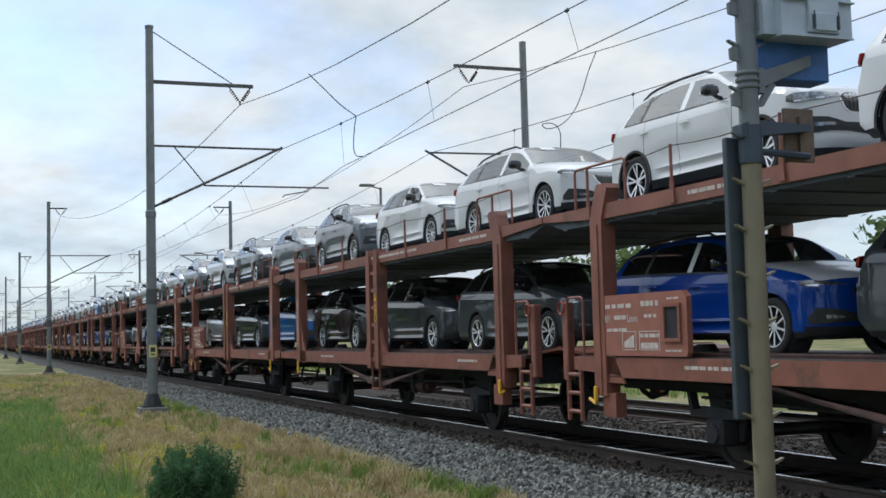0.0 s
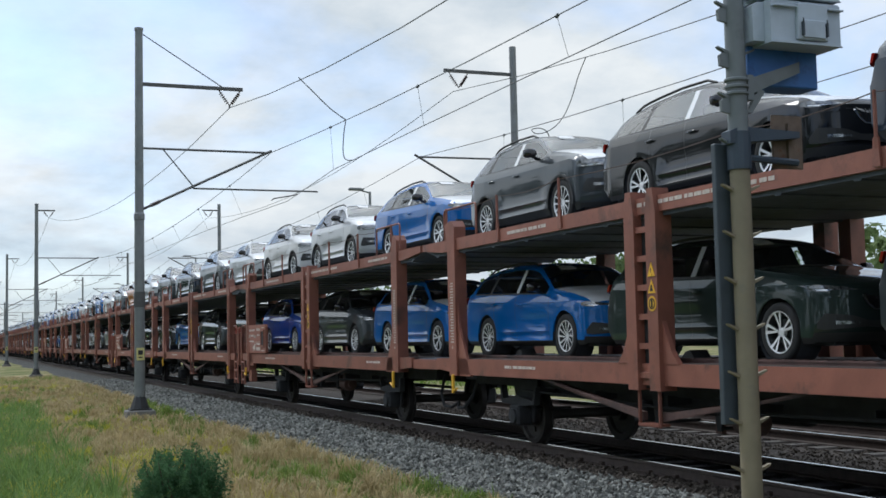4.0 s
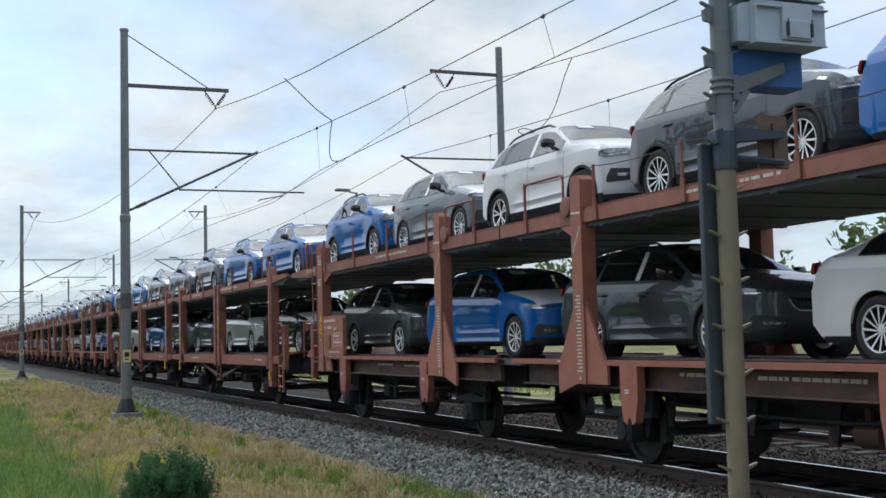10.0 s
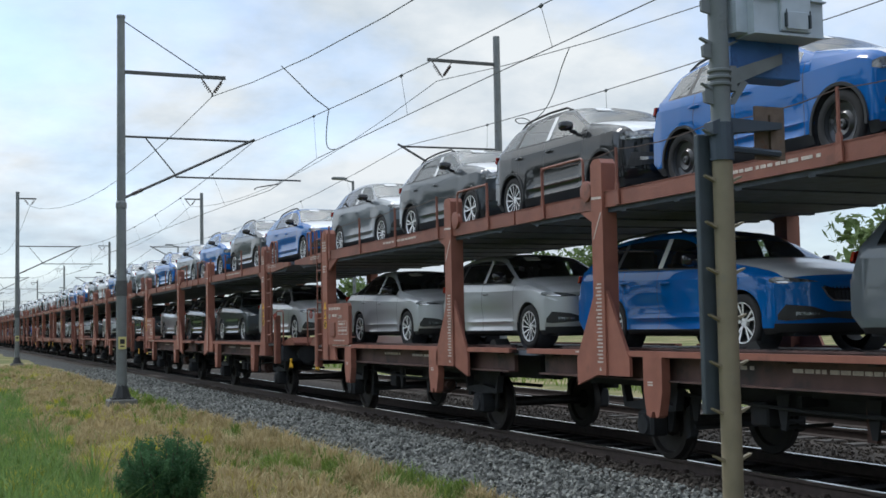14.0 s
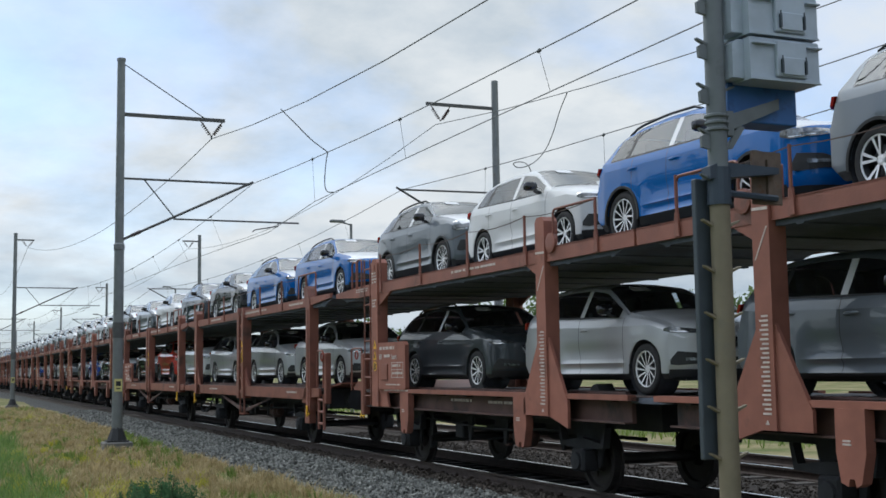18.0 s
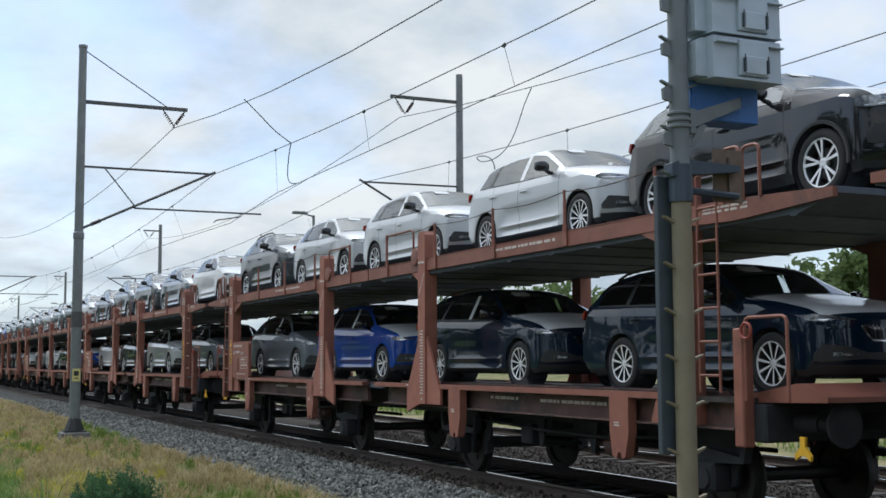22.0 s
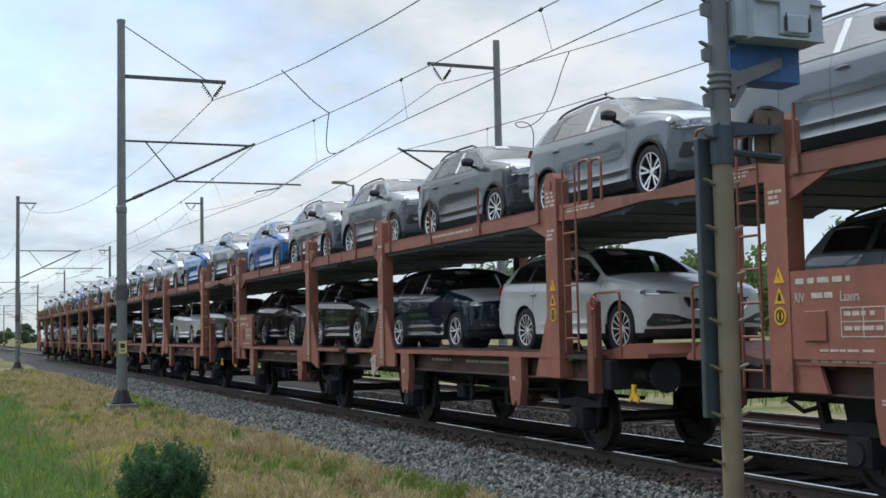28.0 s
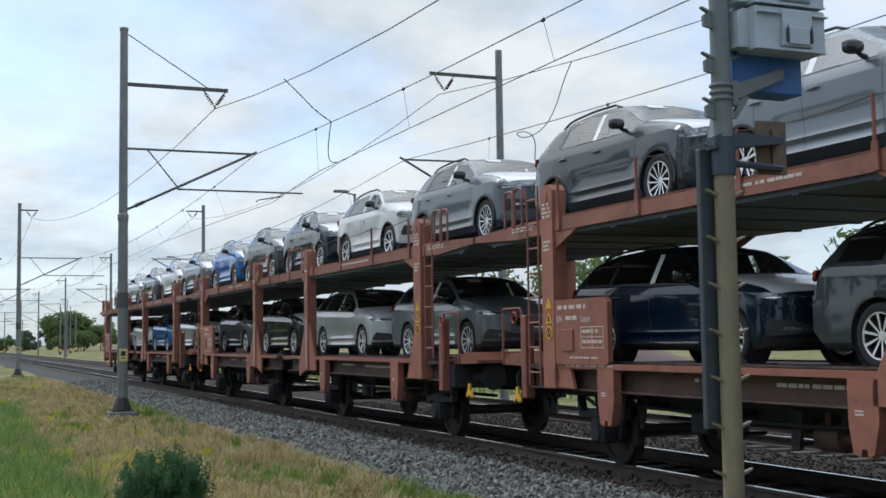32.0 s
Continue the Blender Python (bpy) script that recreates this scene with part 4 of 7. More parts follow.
def stanchions(w, s, ys, rope=True):
    for k, y in enumerate(ys):
        def make(bm):
            rod(bm, (0, 0, 0), (0, 0, 0.52), 0.02, 6)
            prism(bm, ((-0.05, -0.16), (0.05, -0.16), (0.03, 0.10), (-0.03, 0.10)), s * -0.012, s * 0.012)
        put("stanchion", ("stanchion", s), make, WAGON, w, loc=(s * (SIDE + 0.015), y, 3.20))
    if rope and len(ys) > 1:
        def line(bm):
            pts = []
            for a, b in zip(ys, ys[1:]):
                for k in range(4):
                    f = k / 4
                    pts.append((s * (SIDE + 0.015), a + (b - a) * f, 3.70 - 0.05 * math.sin(math.pi * f)))
            pts.append((s * (SIDE + 0.015), ys[-1], 3.70))
            tube(bm, pts, 0.007, 4)
        put("guard_rope", ("guard_rope", s, tuple(ys)), line, ROPE, w)


def beam(name, w, s, pts, t=0.05, material=WAGON, key=0):
    """A side beam: outline pts in (y, z), let in from the side s."""
    a, b = side_x(s, SIDE - t, SIDE)
    return put(name, (name, s, tuple(pts)), lambda bm: prism(bm, pts, a, b), material, w)


def deck(name, w, y0, y1, z, t, x=1.40):
    def make(bm):
        # one plate with cross ribs drawn down from it
        n = int((y1 - y0) / 1.2)
        thin = min(t, 0.06)
        pts = [(y0, z), (y0, z - thin)]
        for k in range(n + 1):
            y = y0 + (y1 - y0) * (k + 0.5) / (n + 1)
            pts += [(y - 0.05, z - t), (y - 0.05, z - t - 0.018), (y + 0.05, z - t - 0.018), (y + 0.05, z - t)]
        prism(bm, pts + [(y1, z - thin), (y1, z)], -x, x)
    return put(name, (name, round(y0, 2), round(y1, 2), round(z, 3)), make, DECK if "upper" in name else DECK_LOW, w)


def buffers(w, y, d):
    for s in (-1, 1):
        def make(bm, s=s):
            lathe(bm, ((0, 0.10), (d * 0.30, 0.09), (d * 0.30, 0.065), (d * 0.55, 0.065), (d * 0.56, 0.20), (d * 0.60, 0.21), (d * 0.62, 0.0)), "y", 16)
        put("buffer", ("buffer", d), make, UNDER, w, loc=(s * 0.875, y, 1.03))


def hook_gear(w, y, d):
    def make(bm):
        rod(bm, (0, 0, 1.03), (0, d * 0.55, 1.0), 0.05, 8)
        box(bm, -0.06, 0.06, min(0, d * 0.35), max(0, d * 0.35), 0.95, 1.10)
        tube(bm, [(0.25, 0, 0.95), (0.26, d * 0.25, 0.70), (0.22, d * 0.55, 0.62), (0.15, d * 0.75, 0.75)], 0.03, 7)
    put("coupling", ("coupling", d), make, UNDER, w, loc=(0, y, 0))


def car_ladder(name, w, s, y0, y1, z0, z1, n, x, r=0.022):
    def make(bm):
        tube(bm, [(s * x, y0, z0), (s * x, y0, z1)], r, 6)
        tube(bm, [(s * x, y1, z0), (s * x, y1, z1)], r, 6)
        for k in range(n):
            z = z0 + (z1 - z0) * (k + 0.5) / n
            rod(bm, (s * x, y0, z), (s * x, y1, z), r * 0.9, 6)
    return put(name, (name, s, round(y0, 2), round(y1, 2), round(z0, 2), round(z1, 2)), make, WAGON, w)


def chocks(w, ys, z, s):
    for y in ys:
        def make(bm):
            prism(bm, ((-0.16, 0), (0.16, 0), (0.05, 0.10), (-0.05, 0.12)), -0.12, 0.12)
            box(bm, -0.16, 0.16, -0.30, 0.30, -0.005, 0.03)
        put("wheel_chock", ("wheel_chock",), make, TRIM, w, loc=(s * 0.78, y, z))


def chock_rail(w, y0, y1):
    """A perforated rail on the deck, in which the wheel chocks lock."""
    def make(bm):
        box(bm, -0.04, 0.04, y0, y1, 0.0, 0.03)
        box(bm, -0.05, -0.035, y0, y1, 0.03, 0.05)
        n = int((y1 - y0) / 0.16)
        for k in range(n):
            y = y0 + (k + 0.5) * (y1 - y0) / n
            box(bm, -0.035, 0.035, y - 0.03, y + 0.03, 0.03, 0.055)
    put("chock_rail", ("chock_rail", round(y0, 2), round(y1, 2)), make, GRIME_SHADE, w, loc=(-1.12, 0, LOW))


def brake_gear(w, ya, yb):
    """Open rigging under the floor: sills, cross members, rods, hangers, brake blocks and a reservoir."""
    lo, hi, m = ya - 0.9, yb + 0.9, (ya + yb) / 2

    def make(bm):
        for x in (-0.60, 0.60):
            box(bm, x - 0.05, x + 0.05, lo, hi, 0.71, 0.86)
        n = int((hi - lo) / 0.95)
        for k in range(n + 1):
            y = lo + (hi - lo) * (k + 0.5) / (n + 1)
            box(bm, -0.98 if k % 2 else -0.62, 0.62, y - 0.03, y + 0.03, 0.75, 0.86)
        rod(bm, (0.25, lo, 0.62), (0.25, hi, 0.62), 0.03, 6)
        rod(bm, (-0.35, lo, 0.66), (-0.35, hi, 0.60), 0.025, 6)
        tube(bm, [(-0.98, lo, 0.80), (-0.99, m - 0.8, 0.72), (-0.99, m + 0.4, 0.72), (-0.97, hi, 0.80)], 0.02, 6)
        for y in (lo + 0.25, m - 0.55, m + 0.75, hi - 0.25):
            prism(bm, ((y - 0.11, 0.87), (y + 0.11, 0.87), (y + 0.035, 0.50), (y - 0.035, 0.50)), -0.93, -0.90)
            rod(bm, (-0.93, y, 0.53), (-0.30, y, 0.53), 0.022, 6)
        for y, d in ((lo, -1), (hi, 1)):
            for x in (-0.78, 0.78):
                prism(bm, ((y, 0.66), (y + d * 0.08, 0.62), (y + d * 0.11, 0.42), (y + d * 0.08, 0.26), (y, 0.30)), x - 0.05, x + 0.05)
                rod(bm, (x, y, 0.60), (x, y - d * 0.10, 0.88), 0.02, 6)
            rod(bm, (-0.78, y, 0.40), (0.78, y, 0.40), 0.035, 6)
        lathe(bm, ((m - 0.45, 0.0), (m - 0.45, 0.17), (m - 0.40, 0.19), (m + 0.40, 0.19), (m + 0.45, 0.17), (m + 0.45, 0.0)), "y", 14, (0.45, 0, 0.66))
        box(bm, -0.97, -0.76, m + 0.95, m + 1.25, 0.52, 0.78, 0.02)
    put("brake_gear", ("brake_gear", round(ya, 2), round(yb, 2)), make, UNDER, w)

    def cylinder(bm):
        lathe(bm, ((m - 1.25, 0.0), (m - 1.25, 0.07), (m - 1.16, 0.075), (m - 1.15, 0.145), (m - 0.82, 0.15), (m - 0.81, 0.11), (m - 0.74, 0.05), (m - 0.42, 0.03), (m - 0.42, 0.0)), "y", 14, (-0.80, 0, 0.62))
        box(bm, -0.83, -0.77, m - 0.46, m - 0.34, 0.46, 0.80)
        box(bm, -0.90, -0.70, m - 1.02, m - 0.94, 0.74, 0.86)
    put("brake_cylinder", ("brake_cylinder", round(ya, 2), round(yb, 2)), cylinder, GRIME_SHADE, w, smooth=True)


def wagon_long(label):
    """Pair of units with straight deck beams, twin ladder posts and posts bent inwards at the head."""
    w = tagged(new("car_carrier_wagon"), label, "railway wagon", "wagons of the train")
    UNITS = ((-12.75, 0.75), (-27.4, -13.95))
    for n, (y0, y1) in enumerate(UNITS):
        deck("lower_deck", w, y0, y1, LOW, 0.06)
        slab("underframe", -0.85, 0.85, y0 + 0.3, y1 - 0.3, 0.84, LOW - 0.06, UNDER, w)
        inner = y0 if n == 0 else y1
        outer = y1 if n == 0 else y0
        d = 1 if n == 0 else -1
        # the upper deck runs out past the end post and tapers underneath
        hang = outer + d * 0.75
        deck("upper_deck", w, min(hang, inner - d * 0.55), max(hang, inner - d * 0.55), HIGH, 0.19)
        for s in (-1, 1):
            beam("lower_side_beam", w, s, ((outer - d * 0.05, 1.27), (inner, 1.27), (inner, 1.10), (inner + d * 0.9, 1.035), (outer - d * 1.4, 1.035), (outer - d * 0.05, 1.10)), 0.06)
            beam("upper_side_beam", w, s, ((hang, 3.21), (inner - d * 0.55, 3.21), (inner - d * 0.55, 3.10), (inner + d * 0.3, 3.02), (outer - d * 0.9, 3.02), (hang, 3.12)), 0.06)
            beam("lower_flange", w, s, ((outer - d * 0.6, 1.036), (inner + d * 0.7, 1.036), (inner + d * 0.7, 1.02), (outer - d * 0.6, 1.02)), 0.16)
            x = SIDE
            # end post, bent towards the wagon at its head
            ye = -0.05 if n == 0 else -26.65

            def end_post(bm, s=s, ye=ye, d=d):
                xa, xb = side_x(s, x - 0.17, x + 0.03)
                prism(bm, ((ye - 0.15, 0.78), (ye + 0.15, 0.78), (ye + 0.15, 3.02), (ye + 0.15 - d * 0.16, 3.40), (ye + 0.10 - d * 0.16, 3.46), (ye - 0.10 - d * 0.16, 3.46), (ye - 0.15 - d * 0.16, 3.40), (ye - 0.15, 3.02)), xa, xb)
                prism(bm, ((ye - 0.05, 0.78), (ye + 0.05, 0.78), (ye + 0.05, 2.95), (ye - 0.05, 2.95)), s * (x + 0.03), s * (x + 0.045))
                prism(bm, ((ye - d * 0.55, 0.95), (ye - d * 0.14, 0.95), (ye - d * 0.14, 1.30), (ye - d * 0.30, 1.30)), s * (x - 0.03), s * x)
                box(bm, *side_x(s, x - 0.15, x), ye - d * 0.16 - 0.06 - 0.1, ye - d * 0.16 + 0.16, 0.52, 0.82)
            put("end_post", ("end_post", s, n), end_post, WAGON, w)
            if s < 0: put("yellow_lever", ("yellow_lever", s, n), lambda bm, s=s, ye=ye, d=d: (box(bm, *side_x(s, x + 0.05, x + 0.09), ye + d * 0.06 - 0.03, ye + d * 0.06 + 0.03, 0.70, 0.90, 0.01),
                rod(bm, (s * (x + 0.07), ye + d * 0.06, 0.68), (s * (x + 0.07), ye + d * 0.06 + d * 0.16, 0.74), 0.022)), YELLOW, w)
            # twin ladder posts
            ym = -6.05 if n == 0 else -20.60

            def twin(bm, s, ym, q):
                xa, xb = side_x(s, x - 0.16, x + 0.06)
                prism(bm, ((ym + q - 0.11, 0.96), (ym + q + 0.11, 0.96), (ym + q + 0.11, 3.02), (ym + q + 0.06, 3.30), (ym + q - 0.06, 3.30), (ym + q - 0.11, 3.02)), xa, xb)
                q = math.copysign(1, q)
                prism(bm, ((ym + q * 0.34, 1.27), (ym + q * 0.66, 1.27), (ym + q * 0.52, 1.42), (ym + q * 0.34, 1.78)), s * (x - 0.05), s * (x + 0.01))
            for q in (-0.24, 0.24):
                lp = put("ladder_post", ("ladder_post", s, n, q), lambda bm, s=s, ym=ym, q=q: twin(bm, s, ym, q), WAGON, w)
            for k in range(6 if s < 0 else 0):
                put("rung", ("rung", s, n, k), lambda bm, s=s, ym=ym, k=k: box(bm, *side_x(s, x - 0.02, x + 0.03), ym - 0.135, ym + 0.135, 1.10 + 0.34 * k, 1.17 + 0.34 * k), WAGON, lp)
            if s < 0: put("ladder_backing", ("ladder_backing", s, n), lambda bm, s=s, ym=ym: box(bm, *side_x(s, x - 0.10, x - 0.05), ym - 0.14, ym + 0.14, 0.98, 3.1), UNDER, w)
            if s < 0: put("step", ("step", s, n), lambda bm, s=s, ym=ym: (tube(bm, [(s * (x - 0.01), ym - 0.22, 0.97), (s * (x - 0.01), ym - 0.22, 0.55), (s * (x - 0.01), ym + 0.22, 0.55), (s * (x - 0.01), ym + 0.22, 0.97)], 0.025, 6),
                box(bm, *side_x(s, x - 0.14, x + 0.02), ym - 0.22, ym + 0.22, 0.545, 0.575)), WAGON, w)
            if s < 0:
                sign_stack(w, s, ym + (-0.24), 2.35, x + 0.062)
            # gusset post by the joint
            yg = -12.0 if n == 0 else -14.75

            def gus(bm, s=s, yg=yg, d=d):
                xa, xb = side_x(s, x - 0.17, x + 0.035)
                prism(bm, ((yg - 0.15, 1.0), (yg + 0.15, 1.0), (yg + 0.15, 3.15), (yg + 0.15 - d * 0.10, 3.45), (yg + 0.05, 3.50), (yg - 0.05, 3.50), (yg - 0.15 - d * 0.10 + d * 0.1, 3.40), (yg - 0.15, 3.10)), xa, xb)
                prism(bm, ((yg + d * 0.14, 1.0), (yg + d * 0.62, 1.0), (yg + d * 0.50, 1.27), (yg + d * 0.22, 1.75), (yg + d * 0.14, 2.3)), s * (x - 0.04), s * x)
            put("gusset_post", ("gusset_post", s, n), gus, WAGON, w)
            if s < 0: put("scale_marks", ("scale_marks_long", s, n), lambda bm, s=s, yg=yg: (scale_marks(s, x + 0.036)(bm), bmesh.ops.translate(bm, verts=bm.verts[:], vec=(0, yg, 0.45))), STENCIL, w)
            if s < 0: put("yellow_lever", ("yellow_lever_b", s, n), lambda bm, s=s, yg=yg, d=d: (box(bm, *side_x(s, x + 0.04, x + 0.08), yg + d * 0.05 - 0.03, yg + d * 0.05 + 0.03, 0.72, 1.02, 0.01),
                rod(bm, (s * (x + 0.06), yg + d * 0.05, 0.74), (s * (x + 0.06), yg + d * 0.2, 0.80), 0.022)), YELLOW, w)
            if s < 0:
                def words(bm, s=s, y0=y0, y1=y1, n=n):
                    for k, (a, b) in enumerate(((y0 + 1.2, y0 + 2.3), (y1 - 4.2, y1 - 2.9))):
                        stencil_rows(s, x, a, b, 3.07, 3.15, 1, 30 + n * 5 + k)(bm)
                        stencil_rows(s, x, a + 0.5, b + 0.2, 1.12, 1.19, 1, 40 + n * 5 + k)(bm)
                    stencil_rows(s, x, (y0 + y1) / 2 - 2.4, (y0 + y1) / 2 + 0.2, 3.08, 3.16, 1, 60 + n)(bm)
                put("stencilling", ("beam_stencil", n), words, STENCIL, w)
            ys = [y for y in np.linspace(y0 + 0.9, y1 - 0.6, 7) if abs(y - ym) > 0.45]
            if s < 0: stanchions(w, s, [float(round(y, 2)) for y in ys])
            if s < 0: hoop("guard_hoop", w, s, ye + d * 0.55, ye - d * 0.75, 3.2, 3.72, x + 0.01)
            if s < 0: hoop("guard_hoop", w, s, yg - d * 0.3, yg + d * 1.0, 3.2, 3.70, x + 0.01)
            # truss under the beam
            put("truss_bar", ("truss_bar", s, n), lambda bm, s=s, y0=y0, y1=y1, ym=ym: (prism(bm, ((ym + 3.0, 1.03), (ym + 2.7, 1.03), (ym + 0.2, 0.60), (ym + 0.2, 0.70)), s * (x - 0.10), s * (x - 0.04)),
                prism(bm, ((ym - 3.0, 1.03), (ym - 2.7, 1.03), (ym - 0.2, 0.60), (ym - 0.2, 0.70)), s * (x - 0.10), s * (x - 0.04))), GRIME_SHADE, w)
            # end steps and rails
            if s < 0: car_ladder("end_ladder", w, s, ye + d * 0.62, ye + d * 0.98, 0.42, 1.15, 3, x - 0.03, 0.032)
            if s < 0: hoop("hand_rail", w, s, ye + d * 0.50, ye + d * 0.95, 1.28, 2.05, x - 0.02)
            if s < 0: put("brake_column", ("brake_column", s, n), lambda bm, s=s, ye=ye, d=d: box(bm, *side_x(s, x - 0.14, x - 0.02), ye + d * 1.05 - 0.07, ye + d * 1.05 + 0.07, 0.95, 2.0, 0.015), WAGON, w)
            if n == 0 and s < 0:
                panel(w, s)
        for k, yb in enumerate((-2.0, -10.5) if n == 0 else (-16.25, -24.75)):
            wheelset(w, yb, k)
        brake_gear(w, y0 + 3.2, y1 - 3.2)
        chock_rail(w, y0 + 0.6, y1 - 0.6)
        chocks(w, [y0 + 2.2 + 4.6 * k for k in range(3)], LOW + 0.02, -1)
        put("cross_beam", ("cross_beam", n), lambda bm, outer=outer, d=d: box(bm, -1.3, 1.3, min(outer, outer + d * 0.18), max(outer, outer + d * 0.18), 0.85, 1.25, 0.02), UNDER, w)
        put("end_flap", ("end_flap", n), lambda bm, outer=outer, d=d: prism(bm, ((outer, 1.27), (outer + d * 0.85, 1.36), (outer + d * 0.85, 1.39), (outer, 1.31)), -1.25, 1.25), WAGON, w)
        buffers(w, outer + d * 0.18, d)
        hook_gear(w, outer + d * 0.2, d)
        put("hand_wheel", ("hand_wheel", n), lambda bm, outer=outer, d=d: lathe(bm, [(0.016 * math.cos(t), 0.085 + 0.014 * math.sin(t)) for t in np.linspace(0, 2 * math.pi, 7)], "x", 18, (-SIDE - 0.02, outer + d * 0.25, 1.92)), HOSE_RED, w)
    # joint between the two units
    for q in (-1, 1):
        put("air_hose", ("air_hose", q), lambda bm, q=q: tube(bm, [(-0.75, -13.35 + q * 0.75, 0.95), (-0.85, -13.35 + q * 0.7, 0.62), (-0.9, -13.35 + q * 0.45, 0.42), (-0.88, -13.35 + q * 0.15, 0.40), (-0.8, -13.35, 0.5)], 0.028, 7), UNDER, w)
    put("joint_plate", ("joint_plate",), lambda bm: (box(bm, -1.3, 1.3, -14.1, -12.6, 1.20, 1.262), box(bm, -0.3, 0.3, -14.2, -12.5, 0.85, 1.1)), DECK, w)
    for s in (-1, 1):
        slab("joint_beam", *side_x(s, 1.28, 1.42), -13.95, -12.75, 1.08, 1.24, WAGON, w)
    return w


def wagon_short(label):
    """Short-coupled pair of two-axle units with slim flange beams, gusset posts and leg plates."""
    w = tagged(new("car_carrier_wagon"), label, "railway wagon", "wagons of the train")
    UNITS = ((-8.6, 1.0), (-18.7, -9.15))
    x = SIDE
    for n, (y0, y1) in enumerate(UNITS):
        inner = y0 if n == 0 else y1
        outer = y1 if n == 0 else y0
        d = 1 if n == 0 else -1
        deck("lower_deck", w, y0, y1, LOW, 0.05)
        slab("underframe", -0.85, 0.85, y0 + 0.2, y1 - 0.3, 0.84, LOW - 0.05, UNDER, w)
        hang = outer + d * 1.35
        deck("upper_deck", w, min(hang, inner - d * 0.25), max(hang, inner - d * 0.25), HIGH, 0.19)
        for s in (-1, 1):
            beam("lower_flange", w, s, ((y0, 1.30), (y1 - (0.9 if n == 0 else 0), 1.30), (y1 - (0.9 if n == 0 else 0), 1.235), (y0, 1.235)) if n == 0 else ((y0 + 0.9, 1.30), (y1, 1.30), (y1, 1.235), (y0 + 0.9, 1.235)), 0.12, WAGON_FADED)
            a, b = side_x(s, x - 0.24, x - 0.18)
            # the channel's dark colour holds both grime and painted shade of the recess
            slab("channel_beam", a, b, y0 + 0.2, y1 - 0.2, 0.97, 1.235, GRIME_SHADE, w)
            slab("channel_foot", *side_x(s, x - 0.24, x - 0.08), y0 + 0.2, y1 - 0.2, 0.955, 0.975, GRIME_SHADE, w)
            # upper side beam drops at the outer end
            ye = 0.0 if n == 0 else -17.8
            beam("upper_side_beam", w, s, ((inner - d * 0.25, 3.22), (ye + d * 0.55, 3.22), (ye + d * 0.75, 3.22), (hang, 3.16), (hang, 3.07), (ye + d * 0.9, 3.0), (ye - d * 0.3, 3.03), (inner - d * 0.25, 3.03)), 0.06)
            beam("upper_flange", w, s, ((inner - d * 0.25, 3.225), (ye, 3.225), (ye, 3.20), (inner - d * 0.25, 3.20)), 0.14)
            # end post with signs

            def post(bm, s=s, ye=ye, d=d):
                xa, xb = side_x(s, x - 0.17, x + 0.03)
                prism(bm, ((ye - 0.16, 0.98), (ye + 0.16, 0.98), (ye + 0.16, 3.58), (ye + 0.08, 3.66), (ye - 0.08, 3.66), (ye - 0.16, 3.58)), xa, xb)
                prism(bm, ((ye - 0.04, 3.45), (ye + 0.04, 3.45), (ye + 0.04, 3.55), (ye - 0.04, 3.55)), s * (x + 0.03), s * (x + 0.045))
                prism(bm, ((ye - d * 0.15, 3.03), (ye - d * 0.75, 3.03), (ye - d * 0.15, 2.80)), s * (x - 0.05), s * (x - 0.01))
                prism(bm, ((ye - d * 0.15, 0.98), (ye - d * 0.60, 0.98), (ye - d * 0.45, 1.35), (ye - d * 0.15, 2.0)), s * (x - 0.05), s * (x - 0.01))
            pst = put("end_post", ("end_post_short", s, n), post, WAGON_FADED, w)
            if s < 0: put("stencilling", ("post_stencil", s, n), lambda bm, s=s, ye=ye: (stencil_rows(s, x + 0.03, ye - 0.12, ye + 0.12, 3.2, 3.42, 4, 3)(bm), stencil_rows(s, x + 0.03, ye - 0.10, ye + 0.10, 2.76, 2.92, 3, 4)(bm)), STENCIL, pst)
            if s < 0: sign_stack(w, s, ye - 0.02, 2.09 if n == 0 else 2.19, x + 0.032)
            # ladder on the outer side of the post
            if n == 1:
                if s < 0: car_ladder("side_ladder", w, s, ye + d * 0.30, ye + d * 0.62, 1.32, 3.68, 7, x + 0.0, 0.016)
            else:
                if s < 0: car_ladder("side_ladder", w, s, ye + d * 0.30, ye + d * 0.62, 1.0, 3.68, 8, x + 0.0, 0.016)
            # gusset post near the joint
            yg = -6.55 if n == 0 else -11.2

            def gus(bm, s=s, yg=yg, d=d):
                xa, xb = side_x(s, x - 0.17, x + 0.035)
                prism(bm, ((yg - 0.13, 1.0), (yg + 0.13, 1.0), (yg + 0.13, 3.58), (yg + 0.07, 3.64), (yg - 0.07, 3.64), (yg - 0.13, 3.58)), xa, xb)
                prism(bm, ((yg + 0.12, 1.0), (yg + 0.62, 0.86 if d < 0 else 1.0), (yg + 0.62, 1.20), (yg + 0.12, 2.05)), s * (x - 0.03), s * (x + 0.01))
                prism(bm, ((yg - 0.12, 1.0), (yg - 0.62, 0.86 if d > 0 else 1.0), (yg - 0.62, 1.20), (yg - 0.12, 2.05)), s * (x - 0.03), s * (x + 0.01))
                prism(bm, ((yg + 0.12, 3.03), (yg + 0.5, 3.03), (yg + 0.12, 2.84)), s * (x - 0.05), s * (x - 0.01))
            gp = put("gusset_post", ("gusset_post_short", s, n), gus, WAGON_FADED, w)
            if s < 0: put("scale_marks", ("scale_marks", s, n), lambda bm, s=s, yg=yg: (scale_marks(s, x + 0.036)(bm), bmesh.ops.translate(bm, verts=bm.verts[:], vec=(0, yg, 0.07))), STENCIL, gp)
